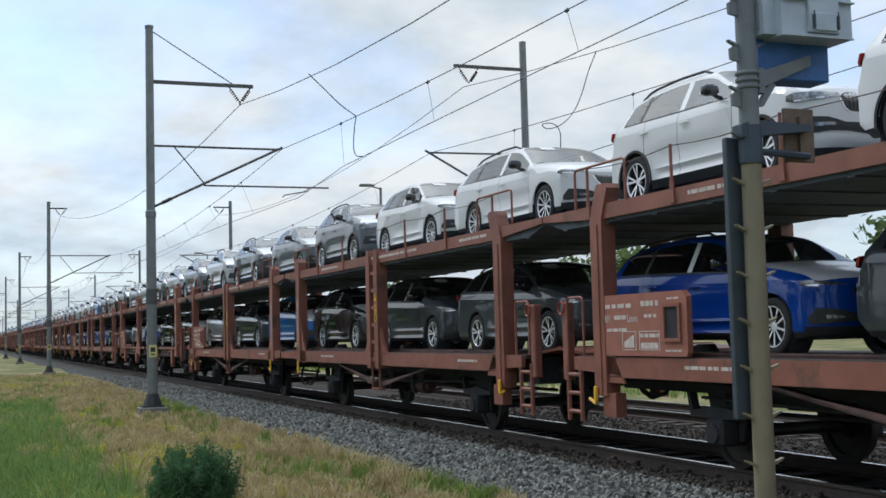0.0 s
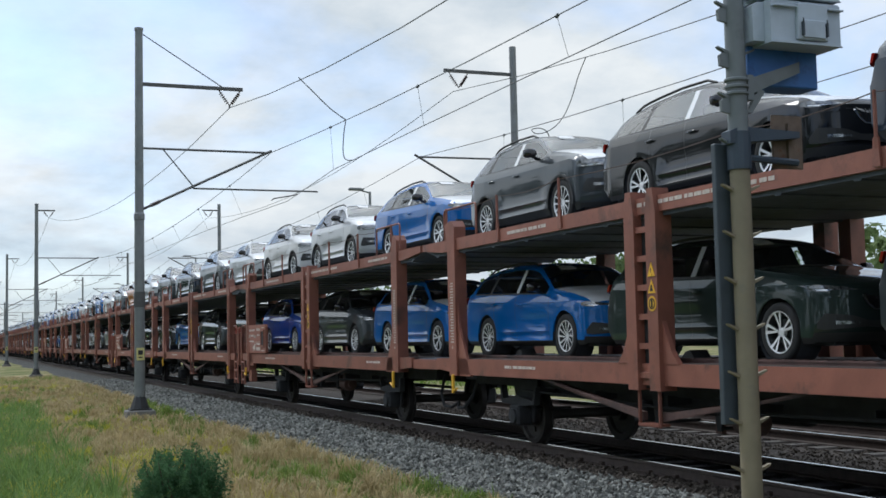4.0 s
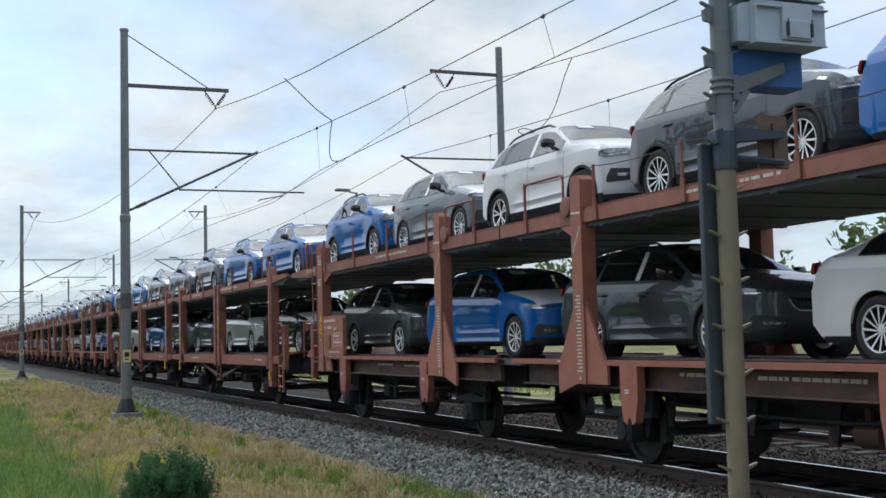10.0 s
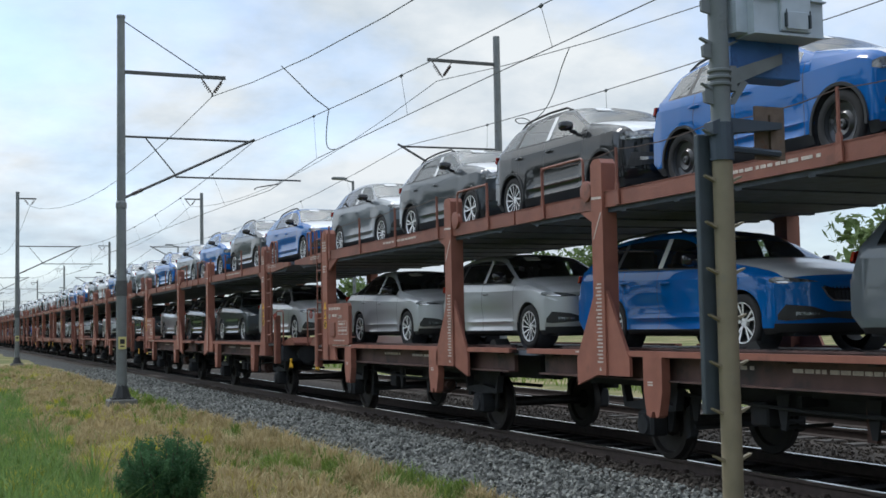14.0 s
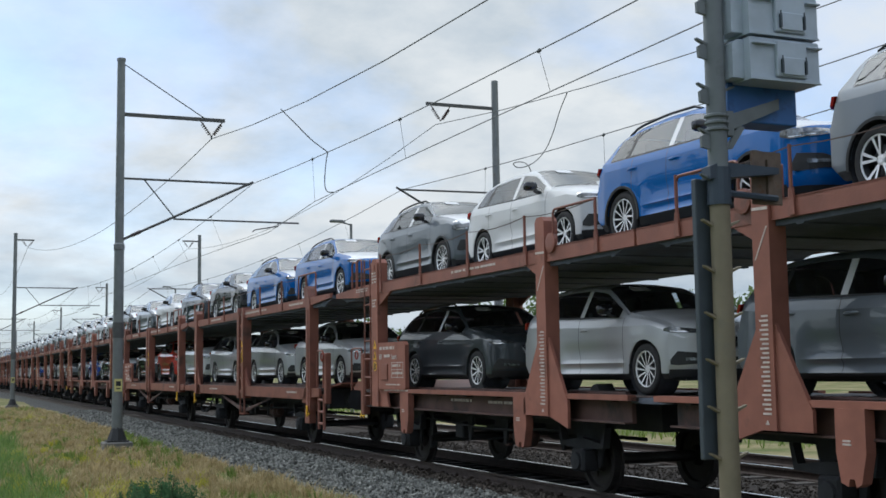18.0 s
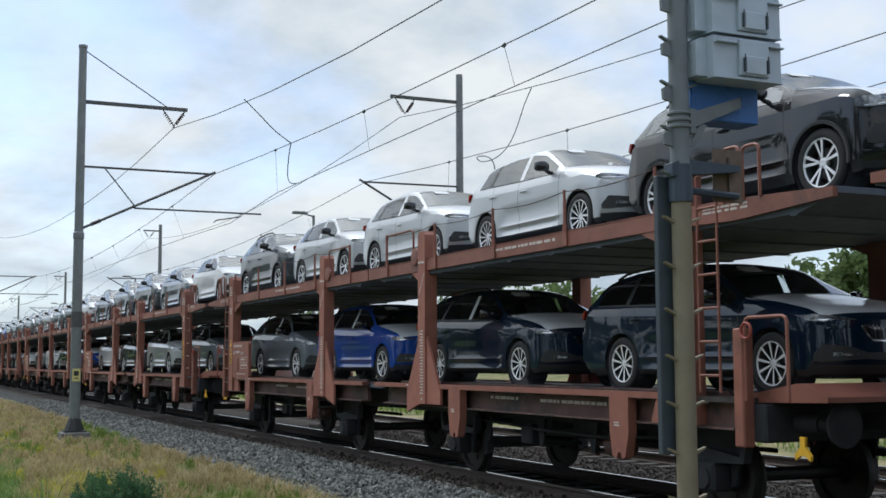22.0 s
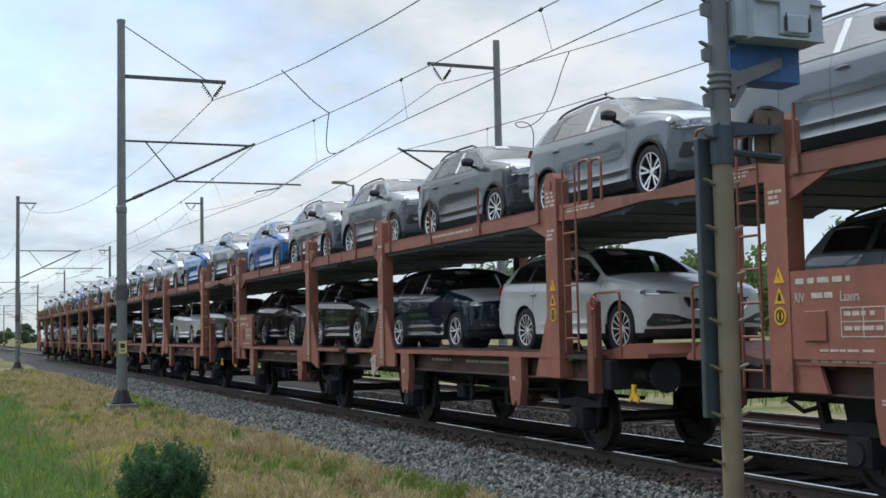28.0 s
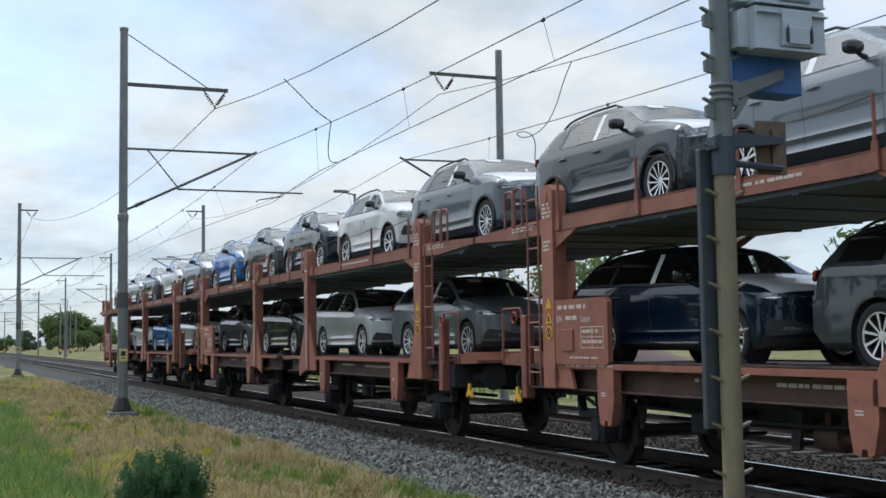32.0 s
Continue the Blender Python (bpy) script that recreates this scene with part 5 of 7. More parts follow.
            if s < 0: put("height_mark", ("height_mark", s, n), lambda bm, s=s, yg=yg: prism(bm, ((yg - 0.12, 3.14), (yg + 0.12, 3.15), (yg + 0.12, 3.18), (yg - 0.12, 3.17)), s * (x + 0.035), s * (x + 0.039)), STENCIL, gp)
            if s < 0: put("tilt_mark", ("tilt_mark", s, n), lambda bm, s=s, yg=yg: prism(bm, ((yg - 0.11, 2.98), (yg - 0.09, 2.98), (yg + 0.10, 2.66), (yg + 0.08, 2.66)), s * (x + 0.035), s * (x + 0.039)), STENCIL, gp)
            # leg plates that shield the wheels
            for k, yl in enumerate((-1.4, -5.8) if n == 0 else (-12.3, -16.6)):
                lean = 0.06 if k == (0 if n == 0 else 1) else -0.06
                lg = put("leg_plate", ("leg_plate", s, round(yl, 2)), lambda bm, s=s, yl=yl, lean=lean: prism(bm, ((yl - 0.19, 1.235), (yl + 0.19, 1.235), (yl + 0.19, 0.85), (yl + 0.14, 0.58), (yl + 0.05, 0.55), (yl + 0.03, 0.62), (yl - 0.03, 0.62), (yl - 0.05, 0.55), (yl - 0.12, 0.58), (yl - 0.19, 0.85)), s * (x - 0.10), s * (x + 0.01)), WAGON_FADED, w)
                if s < 0: put("stencilling", ("leg_stencil", s, round(yl, 2)), stencil_rows(s, x + 0.01, yl - 0.08, yl + 0.10, 0.90, 0.96, 2, 12), STENCIL, lg)
            if s < 0:
                def words(bm, s=s, y0=y0, y1=y1, n=n, ye=ye, d=d):
                    stencil_rows(s, x - 0.18, y0 + 2.6, y0 + 4.2, 1.09, 1.16, 1, 70)(bm)
                    stencil_rows(s, x - 0.18, y0 + 4.8, y0 + 5.6, 1.10, 1.17, 1, 71)(bm)
                    stencil_rows(s, x, (y0 + y1) / 2 + 2.2, (y0 + y1) / 2 + 3.4, 1.25, 1.29, 1, 75)(bm)
                    stencil_rows(s, x, (y0 + y1) / 2 - 1.3, (y0 + y1) / 2 + 0.3, 3.10, 3.16, 1, 80 + n)(bm)
                    stencil_rows(s, x, min(ye + d * 0.4, ye + d * 1.1), max(ye + d * 0.4, ye + d * 1.1), 3.09, 3.17, 2, 85 + n)(bm)
                put("stencilling", ("frame_stencil", n), words, STENCIL, w)
            ys = [y for y in np.linspace(y0 + 0.6, y1 - 1.3, 5) if abs(y - yg) > 0.25] if n == 0 else [y for y in np.linspace(y0 + 1.3, y1 - 0.6, 5) if abs(y - yg) > 0.25]
            if s < 0: stanchions(w, s, [float(round(y, 2)) for y in ys])
            if s < 0: hoop("guard_hoop", w, s, ye + d * 0.75, ye + d * 1.0, 3.18, 3.72, x + 0.01)
            if s < 0: hoop("guard_hoop", w, s, ye + d * 1.05, ye + d * 1.30, 3.18, 3.70, x + 0.01)
            if s < 0: hoop("guard_hoop", w, s, yg - d * 0.35, yg - d * 1.45, 3.2, 3.70, x + 0.01)
            if s < 0: put("lashing_drum", ("lashing_drum", s, n), lambda bm, s=s, yg=yg, d=d: lathe(bm, ((s * (x - 0.02), 0.0), (s * (x - 0.02), 0.13), (s * (x + 0.03), 0.13), (s * (x + 0.035), 0.09), (s * (x + 0.035), 0.0)), "x", 18, (0, yg - d * 0.28, 3.27)), WAGON, w)
            # end platform: rails, brake column, hand wheel, flap
            if s < 0: hoop("hand_rail", w, s, ye + d * 0.95, ye + d * 1.55, 1.25, 2.05, x - 0.05)
            if s < 0: put("brake_column", ("brake_column_short", s, n), lambda bm, s=s, ye=ye, d=d: (box(bm, *side_x(s, x - 0.16, x - 0.02), ye + d * 0.86 - 0.075, ye + d * 0.86 + 0.075, 0.80, 1.95, 0.015)), WAGON, w)
            if s < 0: put("hand_wheel", ("hand_wheel_short", s, n), lambda bm, s=s, ye=ye, d=d: lathe(bm, [(0.016 * math.cos(t), 0.075 + 0.014 * math.sin(t)) for t in np.linspace(0, 2 * math.pi, 7)], "x", 18, (s * (x + 0.02), ye + d * 1.05, 1.92)), HOSE_RED, w)
            if s < 0: put("yellow_lever", ("yellow_lever_short", s, n), lambda bm, s=s, ye=ye, d=d: prism(bm, [(ye + d * 1.5 + a, b) for a, b in ((-0.035, 0.93), (0.035, 0.93), (0.03, 0.84), (0.11, 0.76), (0.10, 0.71), (0.03, 0.755), (-0.03, 0.755), (-0.10, 0.71), (-0.11, 0.76), (-0.03, 0.84))], s * 1.19, s * 1.22), YELLOW, w)
            if n == 0 and s < 0:
                panel_short(w, s)
        for k, yb in enumerate((-0.6, -6.8) if n == 0 else (-11.6, -17.7)):
            wheelset(w, yb, k)
        brake_gear(w, (-5.4 if n == 0 else -16.3), (-2.0 if n == 0 else -13.0))
        chock_rail(w, y0 + 0.5, y1 - 0.5)
        chocks(w, [y0 + 1.7 + 3.6 * k for k in range(3)], LOW + 0.02, -1)
        put("cross_beam", ("cross_beam_short", n), lambda bm, outer=outer, d=d: box(bm, -1.3, 1.3, min(outer, outer + d * 0.2), max(outer, outer + d * 0.2), 0.85, 1.22, 0.02), UNDER, w)
        put("end_flap", ("end_flap_short", n), lambda bm, outer=outer, d=d: prism(bm, ((outer - d * 0.35, 1.27), (outer + d * 0.55, 1.42), (outer + d * 0.7, 1.42), (outer + d * 0.95, 1.30), (outer + d * 0.95, 1.25), (outer - d * 0.35, 1.22)), -1.22, 1.22), WAGON, w)
        buffers(w, outer + d * 0.2, d)
        hook_gear(w, outer + d * 0.22, d)
    put("joint_plate", ("joint_plate_short",), lambda bm: (box(bm, -1.3, 1.3, -9.3, -8.45, 1.2, 1.265), box(bm, -0.3, 0.3, -9.3, -8.4, 0.85, 1.1)), DECK, w)
    return w


# ---- ground, track bed, rails ----
def ground_material():
    m = bpy.data.materials.new("meadow_ground")
    m.use_nodes = True
    nt = m.node_tree
    N, L = nt.nodes.new, nt.links.new
    b = nt.nodes["Principled BSDF"]
    b.inputs["Roughness"].default_value = 0.95
    b.inputs["Specular IOR Level"].default_value = 0.1
    tc = N("ShaderNodeTexCoord")
    n1 = N("ShaderNodeTexNoise"); n1.inputs["Scale"].default_value = 0.35; n1.inputs["Detail"].default_value = 7
    n2 = N("ShaderNodeTexNoise"); n2.inputs["Scale"].default_value = 9.0; n2.inputs["Detail"].default_value = 6
    L(tc.outputs["Object"], n1.inputs["Vector"]); L(tc.outputs["Object"], n2.inputs["Vector"])
    r = N("ShaderNodeValToRGB")
    e = r.color_ramp.elements
    e[0].position, e[0].color = 0.44, (0.13, 0.15, 0.055, 1)
    e[1].position, e[1].color = 0.60, (0.30, 0.25, 0.14, 1)
    L(n1.outputs["Fac"], r.inputs["Fac"])
    mr = N("ShaderNodeMapRange"); mr.inputs["To Min"].default_value, mr.inputs["To Max"].default_value = 0.55, 1.35
    L(n2.outputs["Fac"], mr.inputs["Value"])
    s = N("ShaderNodeVectorMath"); s.operation = "SCALE"
    # lush growth takes over away from the track
    sep = N("ShaderNodeSeparateXYZ"); L(tc.outputs["Object"], sep.inputs[0])
    lush = N("ShaderNodeMapRange")
    lush.inputs["From Min"].default_value, lush.inputs["From Max"].default_value = 2.2, -1.0
    L(sep.outputs[0], lush.inputs["Value"])
    over = N("ShaderNodeMix"); over.data_type = "RGBA"; over.inputs["B"].default_value = (0.085, 0.135, 0.04, 1)
    L(lush.outputs["Result"], over.inputs["Factor"]); L(r.outputs["Color"], over.inputs["A"])
    L(over.outputs["Result"], s.inputs[0]); L(mr.outputs["Result"], s.inputs["Scale"]); L(s.outputs[0], b.inputs["Base Color"])
    bp = N("ShaderNodeBump"); bp.inputs["Strength"].default_value = 0.8; bp.inputs["Distance"].default_value = 0.08
    L(n2.outputs["Fac"], bp.inputs["Height"]); L(bp.outputs[0], b.inputs["Normal"])
    return m


def stone_material(name, dark, light, scale):
    m = bpy.data.materials.new(name)
    m.use_nodes = True
    nt = m.node_tree
    N, L = nt.nodes.new, nt.links.new
    b = nt.nodes["Principled BSDF"]
    b.inputs["Roughness"].default_value = 0.9
    b.inputs["Specular IOR Level"].default_value = 0.12
    tc = N("ShaderNodeTexCoord")
    geo = N("ShaderNodeNewGeometry")
    v = N("ShaderNodeTexVoronoi"); v.inputs["Scale"].default_value = scale
    L(tc.outputs["Object"], v.inputs["Vector"])
    r = N("ShaderNodeValToRGB")
    r.color_ramp.elements[0].color, r.color_ramp.elements[1].color = (*dark, 1), (*light, 1)
    add = N("ShaderNodeMath"); add.operation = "MULTIPLY_ADD"; add.inputs[1].default_value = 0.35; add.inputs[2].default_value = 0.0
    sep = N("ShaderNodeSeparateColor")
    L(v.outputs["Color"], sep.inputs[0])
    mx = N("ShaderNodeMath"); mx.operation = "ADD"
    mul = N("ShaderNodeMath"); mul.operation = "MULTIPLY"; mul.inputs[1].default_value = 0.7
    L(geo.outputs["Random Per Island"], mul.inputs[0])
    L(sep.outputs[0], add.inputs[0]); L(add.outputs[0], mx.inputs[0]); L(mul.outputs[0], mx.inputs[1])
    L(mx.outputs[0], r.inputs["Fac"]); L(r.outputs["Color"], b.inputs["Base Color"])
    bp = N("ShaderNodeBump"); bp.inputs["Strength"].default_value = 0.9; bp.inputs["Distance"].default_value = 0.03
    L(v.outputs["Distance"], bp.inputs["Height"]); L(bp.outputs[0], b.inputs["Normal"])
    return m


GROUND = ground_material()
BALLAST = stone_material("ballast_bed", (0.03, 0.031, 0.03), (0.14, 0.142, 0.135), 22)
BALLAST_FAR = stone_material("brown_ballast", (0.022, 0.019, 0.017), (0.13, 0.112, 0.095), 18)
# near-black colour stands in for the train's shade between the rails
BALLAST_SHADE = stone_material("shaded_ballast", (0.006, 0.006, 0.007), (0.022, 0.021, 0.021), 18)
STONE = stone_material("grey_stones", (0.035, 0.037, 0.034), (0.34, 0.345, 0.315), 9)
RAIL_SIDE = mat("rail_rust", (0.055, 0.04, 0.034), 0.7, var=0.25, scale=10, bump=0.1)
RAIL_TOP = mat("polished_rail", (0.62, 0.62, 0.62), 0.22, metal=1.0)
CONCRETE = mat("concrete", (0.15, 0.145, 0.135), 0.85, var=0.2, scale=6, bump=0.2, dirt=(0.12, 0.10, 0.085), dirt_scale=3)
NEAR_Y, FAR_Y = -140.0, 900.0


def ground_height(x, y):
    return -0.28 + 0.05 * noise.noise((x * 0.12, y * 0.12, 3.0))


def make_ground():
    bm = bmesh.new()
    xs = [-2500, -900, -300, -120, -60] + [x * 1.5 - 40 for x in range(60)] + [70, 120, 300, 900, 2500]
    ys = [-2500, -700, -200, -60, -20] + [y * 2.0 for y in range(0, 60)] + [130, 160, 220, 320, 500, 900, 1600, 2800]
    grid = [[bm.verts.new((x, y, ground_height(x, y) if -60 < x < 70 and -20 <= y < 130 else -0.28)) for x in xs] for y in ys]
    for j in range(len(ys) - 1):
        for i in range(len(xs) - 1):
            f = bm.faces.new((grid[j][i], grid[j][i + 1], grid[j + 1][i + 1], grid[j + 1][i]))
            f.smooth = True
    me = bpy.data.meshes.new("ground")
    bm.to_mesh(me); bm.free()
    me.materials.append(GROUND)
    tagged(new("ground", me), "flat meadow of dry and green grass beside the railway", "ground", kind="structure")


make_ground()


def bed_height(x):
    """The ballast's surface across the two tracks."""
    return float(np.interp(x, (5.0, 5.6, 7.25, 7.6, 8.1, 8.25, 10.3, 11.0, 11.6, 14.6, 15.0, 16.8), (-0.42, -0.30, -0.16, -0.150, -0.155, -0.20, -0.20, -0.25, -0.20, -0.20, -0.18, -0.45)))


def make_bed():
    bm = bmesh.new()
    xs = [4.9, 5.0, 5.3, 5.6, 6.2, 6.8, 7.25, 7.6, 8.1, 8.25, 10.3, 10.6, 11.0, 11.4, 11.6, 14.6, 15.0, 16.0, 16.8]
    ys = [NEAR_Y, -20, 0] + [y * 2.0 for y in range(1, 60)] + [150, 220, 400, FAR_Y]
    grid = [[bm.verts.new((x + (0.12 * noise.noise((y * 0.7, 1, 1)) if x < 5.5 else 0), y, bed_height(x) + 0.015 * noise.noise((x * 2, y * 2, 7)))) for x in xs] for y in ys]
    for j in range(len(ys) - 1):
        for i in range(len(xs) - 1):
            f = bm.faces.new((grid[j][i], grid[j][i + 1], grid[j + 1][i + 1], grid[j + 1][i]))
            # slot 2 paints the train's shade between the near track's rails
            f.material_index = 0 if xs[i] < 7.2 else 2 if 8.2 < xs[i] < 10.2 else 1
    me = bpy.data.meshes.new("ballast_bed")
    bm.to_mesh(me); bm.free()
    me.materials.append(BALLAST); me.materials.append(BALLAST_FAR); me.materials.append(BALLAST_SHADE)
    tagged(new("ballast_bed", me), "grey crushed-stone ballast bed under two tracks", "ballast", kind="structure")


make_bed()


def make_rail(x):
    h = 0.036

    def web(bm):
        prof = ((-0.065, -0.17), (0.065, -0.17), (0.065, -0.155), (0.012, -0.135), (0.012, -0.045), (h, -0.035), (h, -0.004), (-h, -0.004), (-h, -0.035), (-0.012, -0.045), (-0.012, -0.135), (-0.065, -0.155))
        a = [bm.verts.new((px, NEAR_Y, pz)) for px, pz in prof]
        b = [bm.verts.new((px, FAR_Y, pz)) for px, pz in prof]
        for i in range(len(prof)):
            j = (i + 1) % len(prof)
            bm.faces.new((a[i], a[j], b[j], b[i]))
        bm.faces.new(a[::-1]); bm.faces.new(b)
        bmesh.ops.recalc_face_normals(bm, faces=bm.faces[:])
    r = put("rail", ("rail",), web, RAIL_SIDE, None, "", (x, 0, 0))
    tagged(r, "rusty steel rail with a polished running surface", "rail", "rails of the tracks", "structure")
    put("running_surface", ("running_surface",), lambda bm: box(bm, -0.030, 0.030, NEAR_Y, FAR_Y, -0.004, 0.0), RAIL_TOP, r)
    return r


for cx in (TRACK_X, FAR_TRACK_X):
    for s in (-0.753, 0.753):
        make_rail(cx + s)


# ---- overhead line ----
STEEL_GREY = mat("galvanised_steel", (0.20, 0.212, 0.215), 0.55, metal=0.35, var=0.12, scale=5, dirt=(0.13, 0.115, 0.10), dirt_scale=2.5, dirt_at=0.58, bump=0.05)
ARM_STEEL = mat("dark_arm_steel", (0.10, 0.10, 0.10), 0.6, metal=0.3, var=0.15, scale=8)
WIRE = mat("dark_wire", (0.09, 0.10, 0.10), 0.55, metal=0.4)
PALE = mat("pale_yellow_plate", (0.62, 0.55, 0.22), 0.5, var=0.1, scale=9)
INSUL = mat("brown_insulator", (0.07, 0.045, 0.04), 0.25)


def short_arm(m, d, top):
    """A short feeder arm just below the head of a mast, with its V of insulators."""
    part("feeder_arm", lambda bm: box(bm, min(0, d * 1.05), max(0, d * 1.05), -0.035, 0.035, top, top + 0.08), ARM_STEEL, m)
    for q in (-1, 1):
        part("insulator", lambda bm, q=q: (rod(bm, (d * 0.68 + q * 0.30, 0, top), (d * 0.68, 0, top - 0.38), 0.014), [rod(bm, (d * 0.68 + q * (0.25 - 0.035 * k), 0, top - 0.07 - 0.05 * k), (d * 0.68 + q * (0.235 - 0.035 * k), 0, top - 0.09 - 0.05 * k), 0.05, 8) for k in range(5)]), INSUL, m)


def mast_near(y):
    """A slim round mast beside the near track with feeder arm and contact-wire cantilever."""
    m = tagged(new("catenary_mast"), "grey steel catenary mast on a concrete foot beside the track", "catenary mast", "masts of the overhead line")
    m.location = (4.47, y, 0)
    part("pole", lambda bm: (rod(bm, (0, 0, -0.05), (0, 0, 4.9), 0.135, 14, 0.125), rod(bm, (0, 0, 4.9), (0, 0, 9.9), 0.115, 14, 0.10)), STEEL_GREY, m, smooth=True)
    part("collar", lambda bm: lathe(bm, ((4.82, 0.12), (4.84, 0.14), (4.98, 0.14), (5.02, 0.115)), "z", 14), STEEL_GREY, m)
    part("cap", lambda bm: lathe(bm, ((9.86, 0.115), (9.93, 0.115), (9.96, 0.0)), "z", 14), STEEL_GREY, m)
    part("footing", lambda bm: box(bm, -0.36, 0.36, -0.36, 0.36, -0.75, -0.10, 0.03), CONCRETE, m)
    part("base_flange", lambda bm: [box(bm, -0.27, 0.27, -0.27, 0.27, -0.105, -0.06), lathe(bm, ((-0.06, 0.25), (0.0, 0.23), (0.24, 0.14), (0.28, 0.13)), "z", 8)], TRIM, m)
    if y > 40:
        short_arm(m, 1, 9.50)
    else:
        part("feeder_arm", lambda bm: box(bm, 0.0, 2.76, -0.04, 0.04, 8.39, 8.48), ARM_STEEL, m)
        part("feeder_stay", lambda bm: rod(bm, (0.05, 0, 9.80), (2.2, 0, 8.48), 0.014), WIRE, m)
        for s in (-1, 1):
            part("insulator", lambda bm, s=s: (rod(bm, (2.40 + s * 0.30, 0, 8.40), (2.40 + s * 0.24, 0, 8.30), 0.012), [rod(bm, (2.40 + s * (0.25 - 0.035 * k), 0, 8.31 - 0.05 * k), (2.40 + s * (0.235 - 0.035 * k), 0, 8.29 - 0.05 * k), 0.05, 8) for k in range(6)], rod(bm, (2.40 + s * 0.28, 0, 8.38), (2.40, 0, 7.98), 0.014)), INSUL, m)
        part("clamp", lambda bm: rod(bm, (2.40, 0, 8.0), (2.40, 0, 7.91), 0.025), ARM_STEEL, m)
    part("top_tube", lambda bm: rod(bm, (0, 0, 6.73), (3.45, 0, 6.73), 0.030, 8), ARM_STEEL, m)
    part("strut", lambda bm: rod(bm, (0.05, 0, 5.10), (3.55, 0, 6.79), 0.035, 8), ARM_STEEL, m)
    part("stay", lambda bm: rod(bm, (0.62, 0, 6.72), (1.42, 0, 5.74), 0.018), ARM_STEEL, m)
    part("registration_tube", lambda bm: rod(bm, (1.4, 0, 5.70), (4.84, 0, 5.70), 0.024, 8), ARM_STEEL, m)
    part("steady_arm", lambda bm: tube(bm, [(4.25, 0, 5.70), (4.25, 0, 5.60), (3.6, 0, 5.48), (3.53, 0, 5.42)], 0.016), ARM_STEEL, m)
    part("strut_insulator", lambda bm: [rod(bm, (0.30 + 0.05 * k, 0, 5.222 + 0.0241 * k), (0.33 + 0.05 * k, 0, 5.236 + 0.0241 * k), 0.055, 8) for k in range(5)], INSUL, m)
    part("warning_plate", lambda bm: box(bm, -0.10, 0.10, -0.155, -0.14, 1.18, 1.50), PALE, m, "pale yellow danger plate")
    part("danger_mark", lambda bm: (box(bm, -0.05, 0.05, -0.158, -0.156, 1.24, 1.27), prism(bm, ((-0.16, 1.32), (-0.157, 1.32), (-0.157, 1.44)), -0.06, 0.06)), BLACK, m)
    part("band", lambda bm: lathe(bm, ((2.55, 0.135), (2.55, 0.145), (2.95, 0.145), (2.95, 0.135)), "z", 14), ARM_STEEL, m)
    return m


def mast_far(y, x=15.2):
    """The mast of the far track; its arms reach back over that track."""
    m = tagged(new("catenary_mast"), "grey steel catenary mast behind the far track", "catenary mast", "masts of the overhead line")
    m.location = (x, y, 0)
    part("pole", lambda bm: (rod(bm, (0, 0, -0.4), (0, 0, 4.9), 0.135, 14, 0.125), rod(bm, (0, 0, 4.9), (0, 0, 10.1), 0.115, 14, 0.10)), STEEL_GREY, m, smooth=True)
    if y > 40:
        short_arm(m, -1, 9.66)
    else:
        part("feeder_arm", lambda bm: box(bm, -2.2, 0.0, -0.035, 0.035, 9.22, 9.31), ARM_STEEL, m)
        for s in (-1, 1):
            part("insulator", lambda bm, s=s: ([rod(bm, (-1.75 + s * (0.25 - 0.035 * k), 0, 9.12 - 0.05 * k), (-1.75 + s * (0.235 - 0.035 * k), 0, 9.10 - 0.05 * k), 0.05, 8) for k in range(6)], rod(bm, (-1.75 + s * 0.3, 0, 9.22), (-1.75, 0, 8.78), 0.014)), INSUL, m)
    part("top_tube", lambda bm: rod(bm, (0, 0, 6.75), (-3.0, 0, 6.72), 0.028, 8), ARM_STEEL, m)
    part("strut", lambda bm: rod(bm, (-0.05, 0, 5.1), (-3.15, 0, 6.78), 0.032, 8), ARM_STEEL, m)
    part("registration_tube", lambda bm: rod(bm, (-1.1, 0, 5.55), (-2.6, 0, 5.5), 0.022, 8), ARM_STEEL, m)
    return m


MAST_YS = (-13.0, 32.0, 74.5, 117.0, 160.0, 203.0, 246.0)
for y in MAST_YS:
    mast_near(y)
    mast_far(y - 0.4)


def wire_line(name, pts, r, label):
    def make(bm):
        tube(bm, pts, r, 5)
    ob = part(name, make, WIRE)
    tagged(ob, label, "overhead wire", "wires of the overhead line")
    return ob


def sag(y0, y1, z0, z1, x0, x1, drop, n=10):
    return [(x0 + (x1 - x0) * k / n, y0 + (y1 - y0) * k / n, z0 + (z1 - z0) * k / n - 4 * drop * (k / n) * (1 - k / n)) for k in range(n + 1)]


